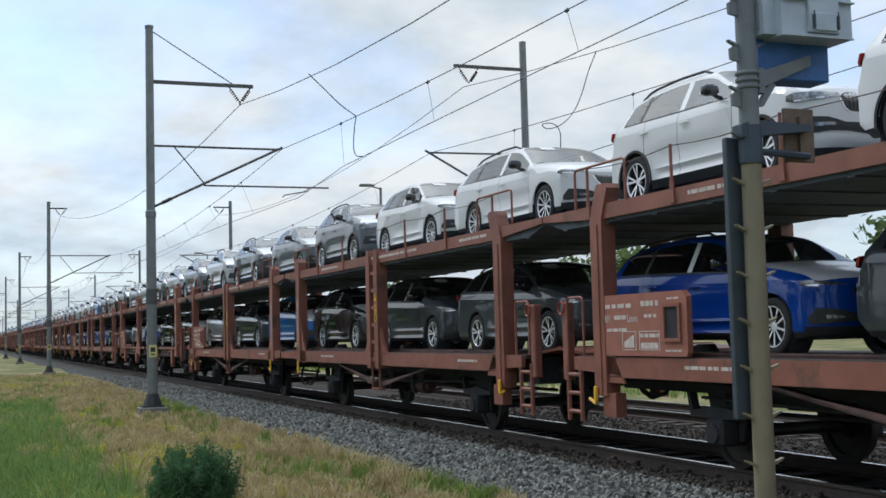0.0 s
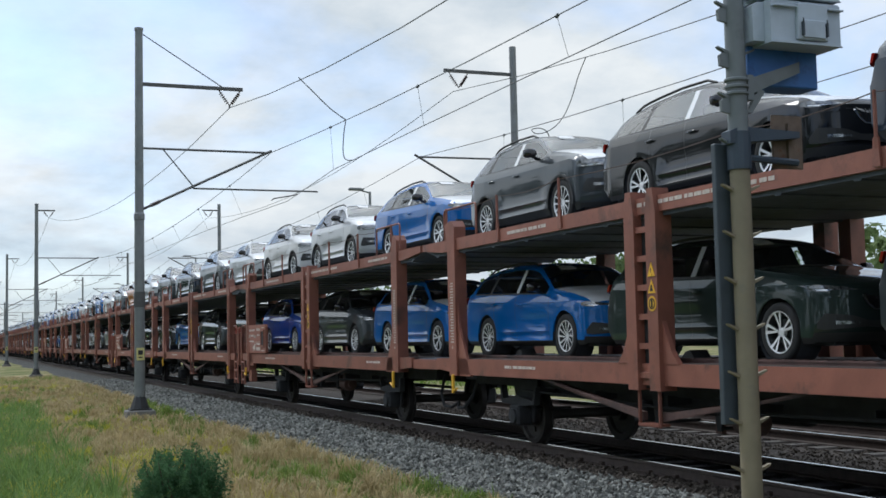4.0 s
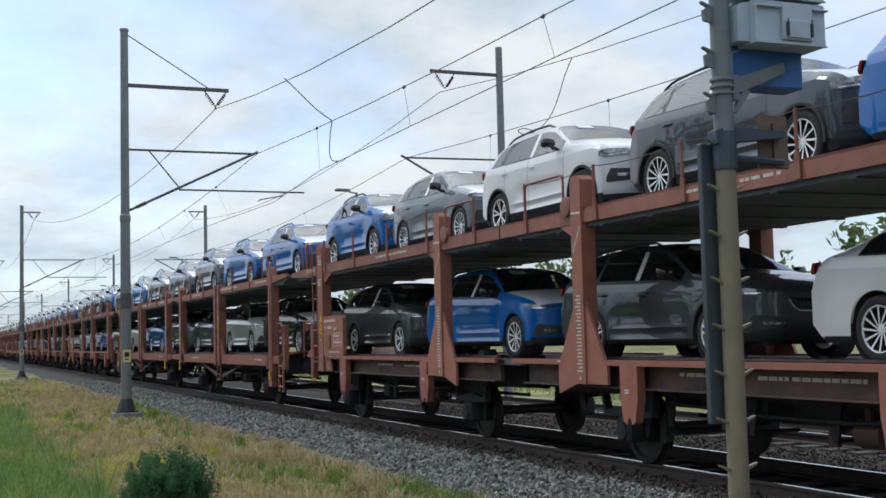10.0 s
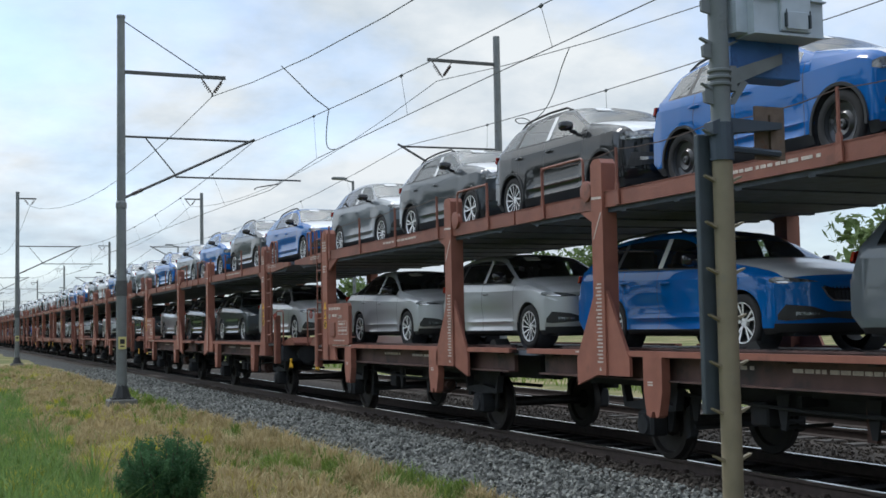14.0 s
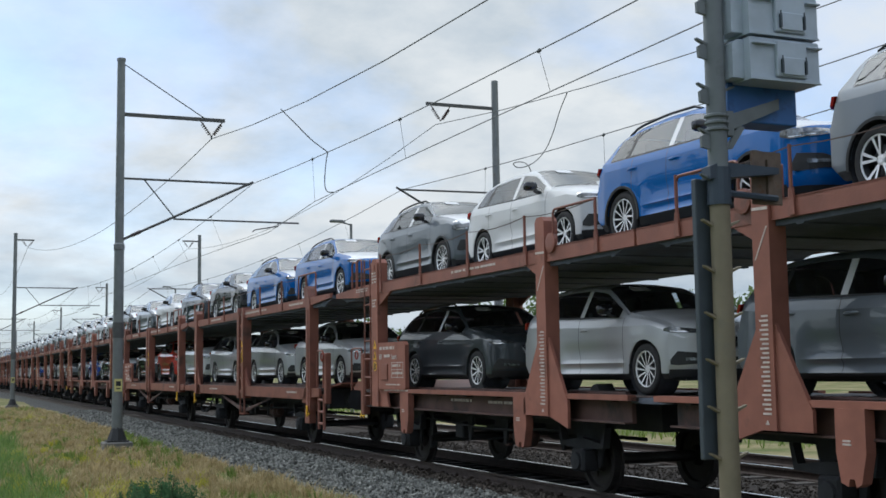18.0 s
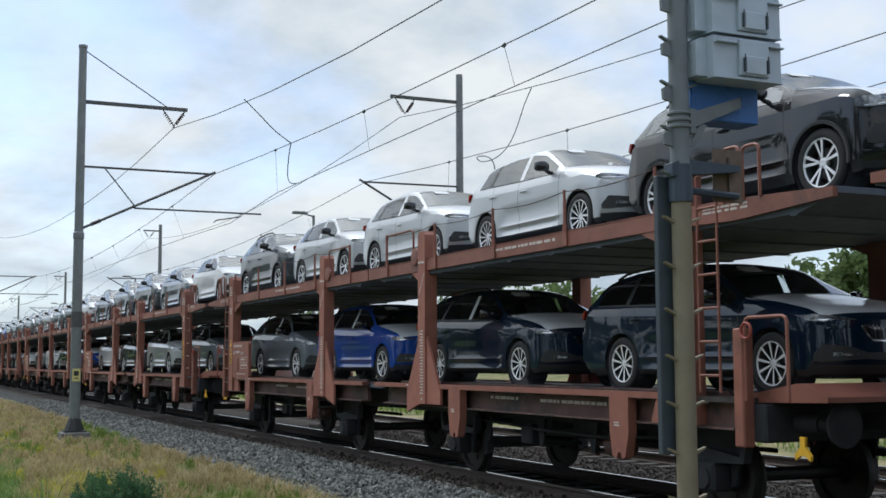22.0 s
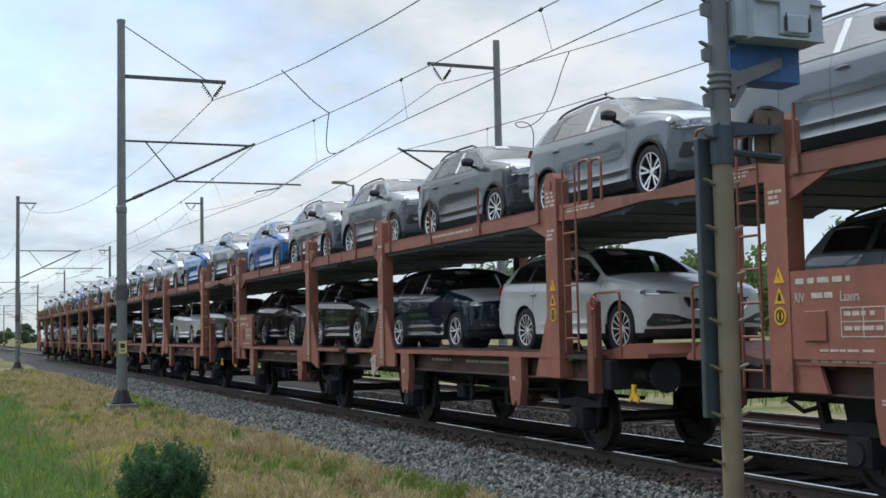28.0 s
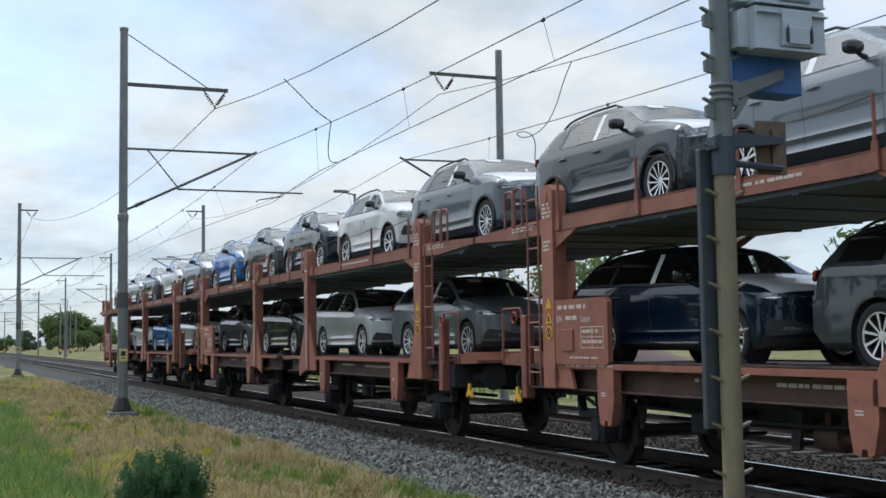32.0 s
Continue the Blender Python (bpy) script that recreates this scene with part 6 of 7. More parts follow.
def line_over(xm, xc, contact_z, mess_z, drop):
    cont, mess = [], []
    for a, b in zip(MAST_YS, MAST_YS[1:]):
        mess += sag(a, b, mess_z, mess_z, xm, xm, drop)[:-1]
        cont += sag(a, b, contact_z, contact_z, xc, xc - 0.45, -0.20, 8)[:-1]
    wire_line("messenger_wire", mess, 0.010, "dark messenger wire sagging between the masts")
    wire_line("contact_wire", cont, 0.009, "dark straight contact wire above the track")
    for a, b in zip(MAST_YS, MAST_YS[1:]):
        if a > 130:
            break
        for k in range(1, 8):
            f = k / 8
            z = mess_z - 4 * drop * f * (1 - f)
            x = xm
            y = a + (b - a) * f
            ob = part("dropper", lambda bm, y=y, z=z, f=f, x=x: (rod(bm, (xc - 0.45 * f, y, contact_z + 0.8 * f * (1 - f)), (x, y, z), 0.004, 4), rod(bm, (x - 0.02, y, z - 0.02), (x + 0.02, y, z + 0.02), 0.03, 5)), WIRE)
            tagged(ob, "thin dropper between messenger and contact wire", "dropper", "droppers of the overhead line")


line_over(8.0, 8.45, 5.42, 6.74, 0.58)
line_over(12.4, 12.75, 5.28, 6.79, 0.67)
for x, z, far_x, far_z, low, drop in ((6.87, 7.92, 5.15, 9.10, 1.36, 1.15), (13.45, 8.75, 14.52, 9.26, 1.34, 0.95)):
    pts = []
    for a, b in zip(MAST_YS, MAST_YS[1:]):
        p, q = [(x, z) if v < 40 else (far_x, far_z) for v in (a, b)]
        pts += sag(a, b, p[1], q[1], p[0], q[0], low if a < 0 else drop)[:-1]
    wire_line("feeder_wire", pts, 0.011, "dark feeder wire hung below the mast arms")


# ---- signal beside the track, seen from behind ----
def make_signal():
    s = tagged(new("railway_signal"), "grey tubular railway signal seen from behind, with step pegs", "railway signal")
    s.location = (5.75, 7.87, 0)
    tan = mat("weathered_tan_paint", (0.215, 0.185, 0.125), 0.65, var=0.15, scale=4, dirt=(0.16, 0.15, 0.12), dirt_scale=2.0, bump=0.08)
    grey = mat("signal_grey_paint", (0.40, 0.46, 0.525), 0.55, var=0.08, scale=6, dirt=(0.34, 0.38, 0.42), dirt_scale=3, dirt_at=0.6)
    zinc = mat("weathered_mast_grey", (0.155, 0.175, 0.185), 0.6, var=0.12, scale=5, dirt=(0.10, 0.11, 0.11), dirt_scale=3, dirt_at=0.55, bump=0.06)
    dark = mat("signal_blue_black", (0.042, 0.060, 0.085), 0.5, var=0.1, scale=6)
    slate = mat("slate_channel", (0.05, 0.065, 0.08), 0.55, var=0.1, scale=5)
    part("mast", lambda bm: (rod(bm, (0, 0, -0.6), (0, 0, 2.98), 0.083, 18, 0.080)), tan, s, smooth=True)
    part("upper_mast", lambda bm: (rod(bm, (0, 0, 2.98), (0, 0, 7.2), 0.080, 18, 0.075)), zinc, s, smooth=True)
    part("cable_channel", lambda bm: (box(bm, -0.165, -0.02, 0.09, 0.15, 0.90, 3.12, 0.008)), slate, s)
    for k in range(19):
        z = 0.185 + 0.365 * k
        for d in (-1, 1):
            part("step_peg", lambda bm, z=z, d=d: prism_peg(bm, z, d), tan if k < 8 else zinc, s)
    for k in range(9, 19):
        part("step_plate", lambda bm, k=k: prism_side(bm, ((-0.075, 0.06 + 0.365 * k), (-0.155, 0.075 + 0.365 * k), (-0.16, 0.16 + 0.365 * k), (-0.12, 0.185 + 0.365 * k), (-0.075, 0.19 + 0.365 * k)), -0.015, 0.015), zinc, s)
    part("collar", lambda bm: [lathe(bm, [(zz - 0.01, 0.082), (zz, 0.098), (zz + 0.015, 0.098), (zz + 0.025, 0.082)], "z", 16) for zz in (3.50, 3.555, 3.61)], zinc, s)
    part("head_bracket", lambda bm: (box(bm, 0.07, 0.13, -0.05, 0.05, 3.46, 3.66), prism_side(bm, ((0.12, 3.51), (0.60, 3.71), (0.60, 3.80), (0.12, 3.64)), -0.03, 0.03), prism_side(bm, ((0.08, 3.36), (0.13, 3.36), (0.26, 3.54), (0.20, 3.56)), -0.02, 0.02)), zinc, s)
    blue = mat("signal_blue_paint", (0.04, 0.14, 0.38), 0.5, var=0.12, scale=6, dirt=(0.02, 0.04, 0.09), dirt_scale=3)
    part("hood_box", lambda bm: box(bm, 0.15, 0.84, 0.04, 0.30, 3.60, 3.92, 0.01), blue, s)
    for k in range(4):
        z = 3.90 + 0.37 * k
        bx = part("lamp_housing", lambda bm, z=z: (prism_side(bm, ((0.20, z), (0.885, z), (0.885, z + 0.33), (0.87, z + 0.345), (0.20, z + 0.345)), -0.20, 0.14), prism_side(bm, ((0.09, z + 0.02), (0.20, z + 0.02), (0.20, z + 0.335), (0.14, z + 0.335), (0.09, z + 0.30)), -0.12, 0.10)), grey, s)
        part("drip_edge", lambda bm, z=z: (box(bm, 0.215, 0.43, -0.24, -0.19, z + 0.285, z + 0.30, 0.004), box(bm, 0.75, 0.895, -0.24, -0.19, z + 0.285, z + 0.30, 0.004), prism_side(bm, ((0.19, z - 0.004), (0.89, z - 0.004), (0.86, z + 0.016), (0.22, z + 0.016)), -0.222, -0.198)), grey, bx)
        part("access_cover", lambda bm, z=z: (box(bm, 0.44, 0.74, -0.235, -0.19, z + 0.03, z + 0.325, 0.008), box(bm, 0.485, 0.70, -0.25, -0.23, z + 0.045, z + 0.19, 0.006)), grey, bx)
        for xx in (0.478, 0.712):
            part("latch", lambda bm, z=z, xx=xx: (box(bm, xx - 0.007, xx + 0.007, -0.262, -0.235, z + 0.06, z + 0.17), rod(bm, (xx, -0.255, z + 0.16), (xx, -0.255, z + 0.20), 0.006)), slate, bx)
        part("hood_shade", lambda bm, z=z: box(bm, 0.15, 0.87, 0.14, 0.34, z + 0.02, z + 0.05), blue, bx)
    part("sign_bracket", lambda bm: (prism_side(bm, ((-0.12, 3.10), (0.55, 3.17), (0.55, 3.22), (-0.02, 3.24), (-0.12, 3.20)), -0.06, 0.06), rod(bm, (0.05, 0, 3.0), (0.58, 0.02, 2.98), 0.028, 6), lathe(bm, ((2.90, 0.082), (2.90, 0.096), (3.20, 0.096), (3.20, 0.082)), "z", 14)), dark, s)
    part("plate", lambda bm: (box(bm, 0.36, 0.665, 0.05, 0.065, 2.93, 3.37, 0.01), box(bm, 0.50, 0.56, 0.02, 0.05, 2.97, 3.30)), RUST, s, "weathered back of a small sign plate")
    return s


def prism_side(bm, pts, y0, y1):
    a = [bm.verts.new((x, y0, z)) for x, z in pts]
    b = [bm.verts.new((x, y1, z)) for x, z in pts]
    bm.faces.new(a); bm.faces.new(b[::-1])
    for i in range(len(pts)):
        j = (i + 1) % len(pts)
        bm.faces.new((a[j], a[i], b[i], b[j]))
    bmesh.ops.recalc_face_normals(bm, faces=bm.faces[:])


def prism_peg(bm, z, d):
    prism_pts = ((0.078 * d, z - 0.015), (0.17 * d, z + 0.03), (0.175 * d, z + 0.045), (0.078 * d, z + 0.012))
    a = [bm.verts.new((x, -0.02, zz)) for x, zz in prism_pts]
    b = [bm.verts.new((x, 0.02, zz)) for x, zz in prism_pts]
    bm.faces.new(a); bm.faces.new(b[::-1])
    for i in range(4):
        j = (i + 1) % 4
        bm.faces.new((a[j], a[i], b[i], b[j]))
    bmesh.ops.recalc_face_normals(bm, faces=bm.faces[:])


make_signal()


# ---- jumper cables of the overhead line ----
def jumper(pts, label="thin jumper cable looping between two overhead wires"):
    smooth = []
    P = [Vector(p) for p in pts]
    P = [P[0]] + P + [P[-1]]
    for i in range(1, len(P) - 2):
        for k in range(6):
            t = k / 6
            a, b, c, d = P[i - 1], P[i], P[i + 1], P[i + 2]
            smooth.append(tuple(0.5 * (2 * b + (c - a) * t + (2 * a - 5 * b + 4 * c - d) * t * t + (3 * b - a - 3 * c + d) * t ** 3)))
    smooth.append(tuple(P[-2]))
    tagged(part("jumper_cable", lambda bm: tube(bm, smooth, 0.012, 5), WIRE), label, "jumper cable", "jumper cables of the overhead line")


jumper([(6.87, 25.0, 7.30), (7.2, 25.0, 7.0), (7.6, 25.1, 6.68), (8.0, 25.2, 6.45)])
jumper([(8.0, 25.2, 6.45), (8.0, 25.35, 6.2), (8.02, 25.5, 5.80), (8.05, 25.4, 5.60), (8.07, 25.0, 5.53)])
jumper([(13.45, 24.08, 7.97), (13.40, 24.36, 7.60), (13.30, 24.54, 7.10), (13.15, 24.62, 6.73), (12.90, 24.59, 6.45), (12.70, 24.72, 6.31), (12.55, 24.92, 6.30), (12.45, 24.95, 6.39), (12.50, 24.69, 6.39), (12.60, 24.52, 6.30), (12.75, 24.63, 6.12), (12.95, 25.05, 5.80)])


# ---- the train ----
# place of the panel post at 0 s, type, lower and upper cars from the rear end forward: shape and colour
TRAIN = (
    (13.6, "A", "EV ED", "SW SW"),
    (43.3, "A", "ES ED EB EK ED ED", "SS SD HG SG HW EW"),
    (64.9, "B", "LS LV EK EK", "HG HS SD SS SG"),
    (95.6, "A", "EV ED EB EB EE SD", "SW SS EB SD EK SN"),
    (124.7, "A", "LK EN EK EB ED EE", "SO SS SD EN SG HS"),
    (154.3, "A", "EK EK HS ED HSt ED", "EB LW SK SB LW SG"),
    (175.7, "B", "ED EB ED LW", "SB HG SW SD EB"),
    (206.6, "A", "LW EB SD LD ES EK", "EB EG EG SG EB EB"),
    (228.6, "B", "LS HS EB EG", "HG SD SK SBt EG"),
    (251.5, "B", "ES EKt ED ES", "EB HG SB SD EB"),
    (274.4, "B", "ED HS HG ED", "SG HW SB SG HG"),
    (305.3, "A", "LK SRt SS ES ES LS", "LG LW EN LK EB EB"),
    (327.3, "B", "EG EV EN EN", "SD HS HS HS SK"),
    (350.1, "B", "EW LD ES EG", "EN SG SD HG HW"),
    (373.0, "B", "EG LW LD LV", "SG SS SG SD SW"),
    (395.4, "B", "EK EK EN EW", "HB SG SG SD SG"),
    (417.9, "B", "EN ED LW EG", "SD SG SS SB SG"),
    (440.4, "B", "ED EK ES EG", "SB SD SN SW SG"),
    (462.9, "B", "ED EW EB ES", "SS SS SD SW SG"),
)
FRONT_AXLES = {
    "A": ((-2.8, -7.75, -12.6, -17.5, -22.3, -27.1), (-2.75, -7.6, -12.75, -17.5, -22.3, -27.1)),
    "B": ((-3.15, -8.1, -13.2, -18.5), (-1.8, -6.1, -10.35, -14.85, -19.3)),
}
WORDS = {"E": "estate car", "L": "liftback car", "H": "hatchback car", "S": "compact SUV"}
MOVERS = []


def load_train():
    made = {}
    pick = random.Random(4)
    for place, kind, lower, upper in TRAIN:
        if kind not in made:
            word = "oxide-red double-deck car-carrier wagon with twin ladder posts" if kind == "A" else "oxide-red double-deck car-carrier wagon with gusset posts and leg plates"
            made[kind] = wagon_long(word) if kind == "A" else wagon_short(word)
            w = made[kind]
        else:
            w = copy_thing(made[kind], Matrix.Identity(4))
        MOVERS.append((w, TRACK_X, place, 0.0))
        if place == 395.4:
            def scrawl(bm):
                tube(bm, [(-SIDE - 0.02, -10.60 - 0.28 * f + 0.05 * math.sin(23 * f), 1.00 + 0.15 * math.sin(19 * f) + 0.06 * math.cos(41 * f)) for f in np.linspace(0, 1, 40)], 0.016, 5)
            part("scrawl", scrawl, STENCIL, w, "illegible white paint scrawl")
        for level, codes, axles, floor in (("lower", lower, FRONT_AXLES[kind][0], LOW + 0.012), ("upper", upper, FRONT_AXLES[kind][1], HIGH + 0.012)):
            for code, y in zip(codes.split(), axles):
                rim = code[2:] and {"t": "steel", "n": "ten", "u": "turbine"}[code[2]] or pick.choice(("five", "ten", "turbine", "five"))
                film = level == "upper" or code[1] not in "GDE"
                label = "%s %s %s on the %s deck" % (PAINTS[code[1]][0], WORDS[code[0]], "with film-covered bonnet" if film else "with bare bonnet", level)
                car = make_car(code[0], code[1], rim, film, label, "new cars on the train")
                MOVERS.append((car, TRACK_X, place + y, floor))


load_train()


# ---- lamps and far masts ----
def street_lamp(x, y, h=8.3):
    m = tagged(new("street_lamp"), "slim grey lamp post with a flat head behind the far track", "street lamp", "lamps along the line")
    m.location = (x, y, 0)
    part("pole", lambda bm: rod(bm, (0, 0, -0.4), (0, 0, h), 0.09, 10, 0.06), STEEL_GREY, m, smooth=True)
    part("arm", lambda bm: rod(bm, (0, 0, h - 0.05), (-0.55, 0, h + 0.08), 0.035, 6), STEEL_GREY, m)
    part("lamp_head", lambda bm: box(bm, -1.0, -0.4, -0.14, 0.14, h + 0.04, h + 0.16, 0.03), STEEL_GREY, m)
    return m


for x, y in ((17.6, 52.0), (17.8, 96.0), (18.0, 142.0), (18.4, 190.0)):
    street_lamp(x, y)


def yard_mast(x, y, h):
    m = tagged(new("yard_mast"), "distant grey yard mast with a short crossarm", "yard mast", "masts of the far yard")
    m.location = (x, y, 0)
    part("pole", lambda bm: rod(bm, (0, 0, -0.4), (0, 0, h), 0.13, 8, 0.10), STEEL_GREY, m)
    part("crossarm", lambda bm: rod(bm, (-2.2, 0, h - 2.0), (2.0, 0, h - 2.1), 0.05, 5), ARM_STEEL, m)
    for z, paint_of in ((-0.3, TRIM), (0.35, YELLOW), (0.8, TRIM)):
        part("base_band", lambda bm, z=z: rod(bm, (0, 0, z), (0, 0, z + 0.45), 0.2, 8), paint_of, m)
    return m


for x, y, h in ((7.5, 205, 8.5), (21.5, 235, 9.0), (26.0, 262, 9.5), (14.5, 290, 9.0), (20.0, 330, 9.0), (31.0, 300, 9.5), (9.0, 350, 9.0), (24.0, 380, 9.0), (3.0, 330, 9.0), (38.0, 345, 9.5)):
    yard_mast(x, y, h)


# ---- trees, hedge and bush ----
def leaf_material(name, a, b, tuft=2.5):
    m = bpy.data.materials.new(name)
    m.use_nodes = True
    nt = m.node_tree
    N, L = nt.nodes.new, nt.links.new
    bs = nt.nodes["Principled BSDF"]
    bs.inputs["Roughness"].default_value = 0.75
    bs.inputs["Specular IOR Level"].default_value = 0.25
    geo = N("ShaderNodeNewGeometry")
    r = N("ShaderNodeValToRGB")
    r.color_ramp.elements[0].color, r.color_ramp.elements[1].color = (*a, 1), (*b, 1)
    # tufts differ from one another more than their blades do
    tc, tn = N("ShaderNodeTexCoord"), N("ShaderNodeTexNoise")
    tn.inputs["Scale"].default_value, tn.inputs["Detail"].default_value = tuft, 3
    L(tc.outputs["Object"], tn.inputs["Vector"])
    sp = N("ShaderNodeMapRange"); sp.inputs["From Min"].default_value, sp.inputs["From Max"].default_value = 0.33, 0.67
    L(tn.outputs["Fac"], sp.inputs["Value"])
    fac = N("ShaderNodeMix"); fac.inputs["Factor"].default_value = 0.4
    L(sp.outputs["Result"], fac.inputs["A"]); L(geo.outputs["Random Per Island"], fac.inputs["B"])
    L(fac.outputs["Result"], r.inputs["Fac"]); L(r.outputs["Color"], bs.inputs["Base Color"])
    # thin leaves let some light through
    tl, mx = N("ShaderNodeBsdfTranslucent"), N("ShaderNodeMixShader")
    mx.inputs[0].default_value = 0.42
    L(r.outputs["Color"], tl.inputs[0]); L(bs.outputs[0], mx.inputs[1]); L(tl.outputs[0], mx.inputs[2])
    L(mx.outputs[0], nt.nodes["Material Output"].inputs[0])
    return m


LEAF = leaf_material("tree_leaves", (0.075, 0.12, 0.045), (0.18, 0.24, 0.09))
WOODS_LEAF = leaf_material("woods_leaves", (0.02, 0.04, 0.014), (0.065, 0.10, 0.032))
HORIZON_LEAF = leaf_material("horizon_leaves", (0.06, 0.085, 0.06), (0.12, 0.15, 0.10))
BUSH_LEAF = leaf_material("bush_leaves", (0.030, 0.085, 0.040), (0.11, 0.22, 0.095))
BARK = mat("bark", (0.08, 0.06, 0.045), 0.9, var=0.3, scale=5, bump=0.4, bump_scale=20)


def raw_mesh(name, verts, faces, material):
    me = bpy.data.meshes.new(name)
    me.from_pydata(verts, [], faces)
    me.materials.append(material)
    return me


def leaf_cloud(rng, centres, radii, count, size):
    """Small bent leaves strewn over clumps: verts and faces."""
    verts, faces = [], []
    w = np.array(radii) ** 2
    pick = rng.choice(len(centres), count, p=w / w.sum())
    for i in pick:
        d = rng.normal(size=3)
        d /= np.linalg.norm(d)
        p = np.array(centres[i]) + d * radii[i] * rng.uniform(0.4, 1.2) * np.array((1, 1, 0.9))
        u = rng.normal(size=3); u /= np.linalg.norm(u)
        v = np.cross(u, d); n = np.linalg.norm(v)
        if n < 1e-3:
            continue
        v /= n
        s = size * rng.uniform(0.6, 1.4)
        k = len(verts)
        verts += [tuple(p - u * s), tuple(p + v * s * 0.5), tuple(p + u * s), tuple(p - v * s * 0.5)]
        faces.append((k, k + 1, k + 2, k + 3))
    return verts, faces


def tree_meshes(seed, h, spread, leaves, size):
    rng = np.random.default_rng(seed)
    bm = bmesh.new()
    rod(bm, (0, 0, -0.3), (0, 0, h * 0.45), h * 0.022, 8, h * 0.014)
    rod(bm, (0, 0, h * 0.45), (0.1, 0.05, h * 0.85), h * 0.014, 6, h * 0.004)
    centres, radii = [], []
    for k in range(9):
        a = rng.uniform(0, 2 * math.pi)
        z0 = h * rng.uniform(0.22, 0.6)
        r = spread * rng.uniform(0.45, 1.0)
        tip = (r * math.cos(a), r * math.sin(a), z0 + h * rng.uniform(0.08, 0.3))
        rod(bm, (0, 0, z0), tip, h * 0.009, 5, h * 0.003)
        centres.append(tip); radii.append(spread * rng.uniform(0.32, 0.55))
    for k in range(7):
        centres.append((rng.normal() * spread * 0.35, rng.normal() * spread * 0.35, h * rng.uniform(0.35, 0.88))); radii.append(spread * rng.uniform(0.3, 0.6))
    trunk = bpy.data.meshes.new("trunk")
    bm.to_mesh(trunk); bm.free()
    trunk.materials.append(BARK)
    crown = raw_mesh("crown", *leaf_cloud(rng, centres, radii, leaves, size), LEAF)
    return trunk, crown


TREES = [tree_meshes(11, 7.5, 2.4, 2600, 0.26), tree_meshes(12, 6.0, 2.2, 2400, 0.25), tree_meshes(13, 8.5, 2.2, 2800, 0.27), tree_meshes(14, 5.0, 2.6, 2400, 0.24)]


def plant_tree(x, y, k, turn, size, label):
    t = tagged(new("tree"), label, "tree", "trees round the line")
    for name, me in zip(("trunk", "crown"), TREES[k]):
        o = new(name, me)
        o.parent = t
    t.matrix_basis = pose(x, y, -0.35, 0, 0, turn) @ Matrix.Diagonal((size, size, size, 1))


rt = random.Random(21)
for k in range(28):
    y = -10 + k * 7.6 + rt.uniform(-2, 2)
    if rt.random() < 0.12:
        continue
    plant_tree(98 + rt.uniform(-6, 12) + 0.10 * max(0, y), y * 1.3, rt.randrange(4), rt.uniform(0, 360), rt.uniform(1.3, 1.75), "leafy green tree beyond the far field")
for x, y, k, turn, size in ((29.5, 325.0, 3, 40, 1.9), (32.5, 328.0, 3, 130, 2.1), (34.8, 331.0, 1, 200, 1.3), (41.0, 334.0, 3, 80, 1.4)):
    plant_tree(x, y, k, turn, size, "large round leafy tree beyond the yard")
plant_tree(92.0, 96.0, 2, 10, 1.7, "tall slim leafy tree beyond the far field")
for k in range(18):
    y = 330 + rt.uniform(-40, 60)
    plant_tree(-25 + k * 6.0 + rt.uniform(-3, 3), y, rt.randrange(4), rt.uniform(0, 360), rt.uniform(0.6, 1.1), "distant leafy tree on the horizon")


def tree_belt(name, label, seed, n, area, low, high, leaves, size, leaf):
    """A dense far belt of trees; the crowns differ in height along it."""
    rng = np.random.default_rng(seed)
    x0, x1, y0, y1 = area
    centres, radii = [], []
    for k in range(n):
        x, y = rng.uniform(x0, x1), rng.uniform(y0, y1)
        top = low + (high - low) * (0.5 + 0.6 * noise.noise((x * 0.05, y * 0.05, seed)) + 0.35 * noise.noise((x * 0.2, y * 0.2, seed)))
        r = rng.uniform(0.14, 0.26) * top
        centres.append((x, y, rng.uniform(0.0, max(0.5, top - r)))); radii.append(r)
    tagged(new(name, raw_mesh(name, *leaf_cloud(rng, centres, radii, leaves, size), leaf)), label, "trees", kind="stuff")


tree_belt("tree_belt", "dense belt of leafy green trees beyond the far field", 5, 330, (108, 122, 30, 330), 13.0, 19.0, 34000, 0.75, LEAF)
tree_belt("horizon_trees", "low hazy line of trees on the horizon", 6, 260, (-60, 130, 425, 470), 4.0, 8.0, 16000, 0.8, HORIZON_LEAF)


def make_woods():
    """A long belt of leafy woods behind the path."""
    rng = np.random.default_rng(77)
    centres, radii = [], []
    for k in range(420):
        y = rng.uniform(-60, 330)
        top = 12.5 + 2.5 * noise.noise((y * 0.06, 0, 0)) + 1.5 * noise.noise((y * 0.25, 3, 0))
        centres.append((-19 + rng.uniform(-3, 3), y, rng.uniform(0.0, top - 1.5)))
        radii.append(rng.uniform(1.6, 2.6))
    tagged(new("woods", raw_mesh("woods", *leaf_cloud(rng, centres, radii, 26000, 0.62), WOODS_LEAF)), "belt of leafy green woods behind the path", "woods", kind="stuff")


make_woods()


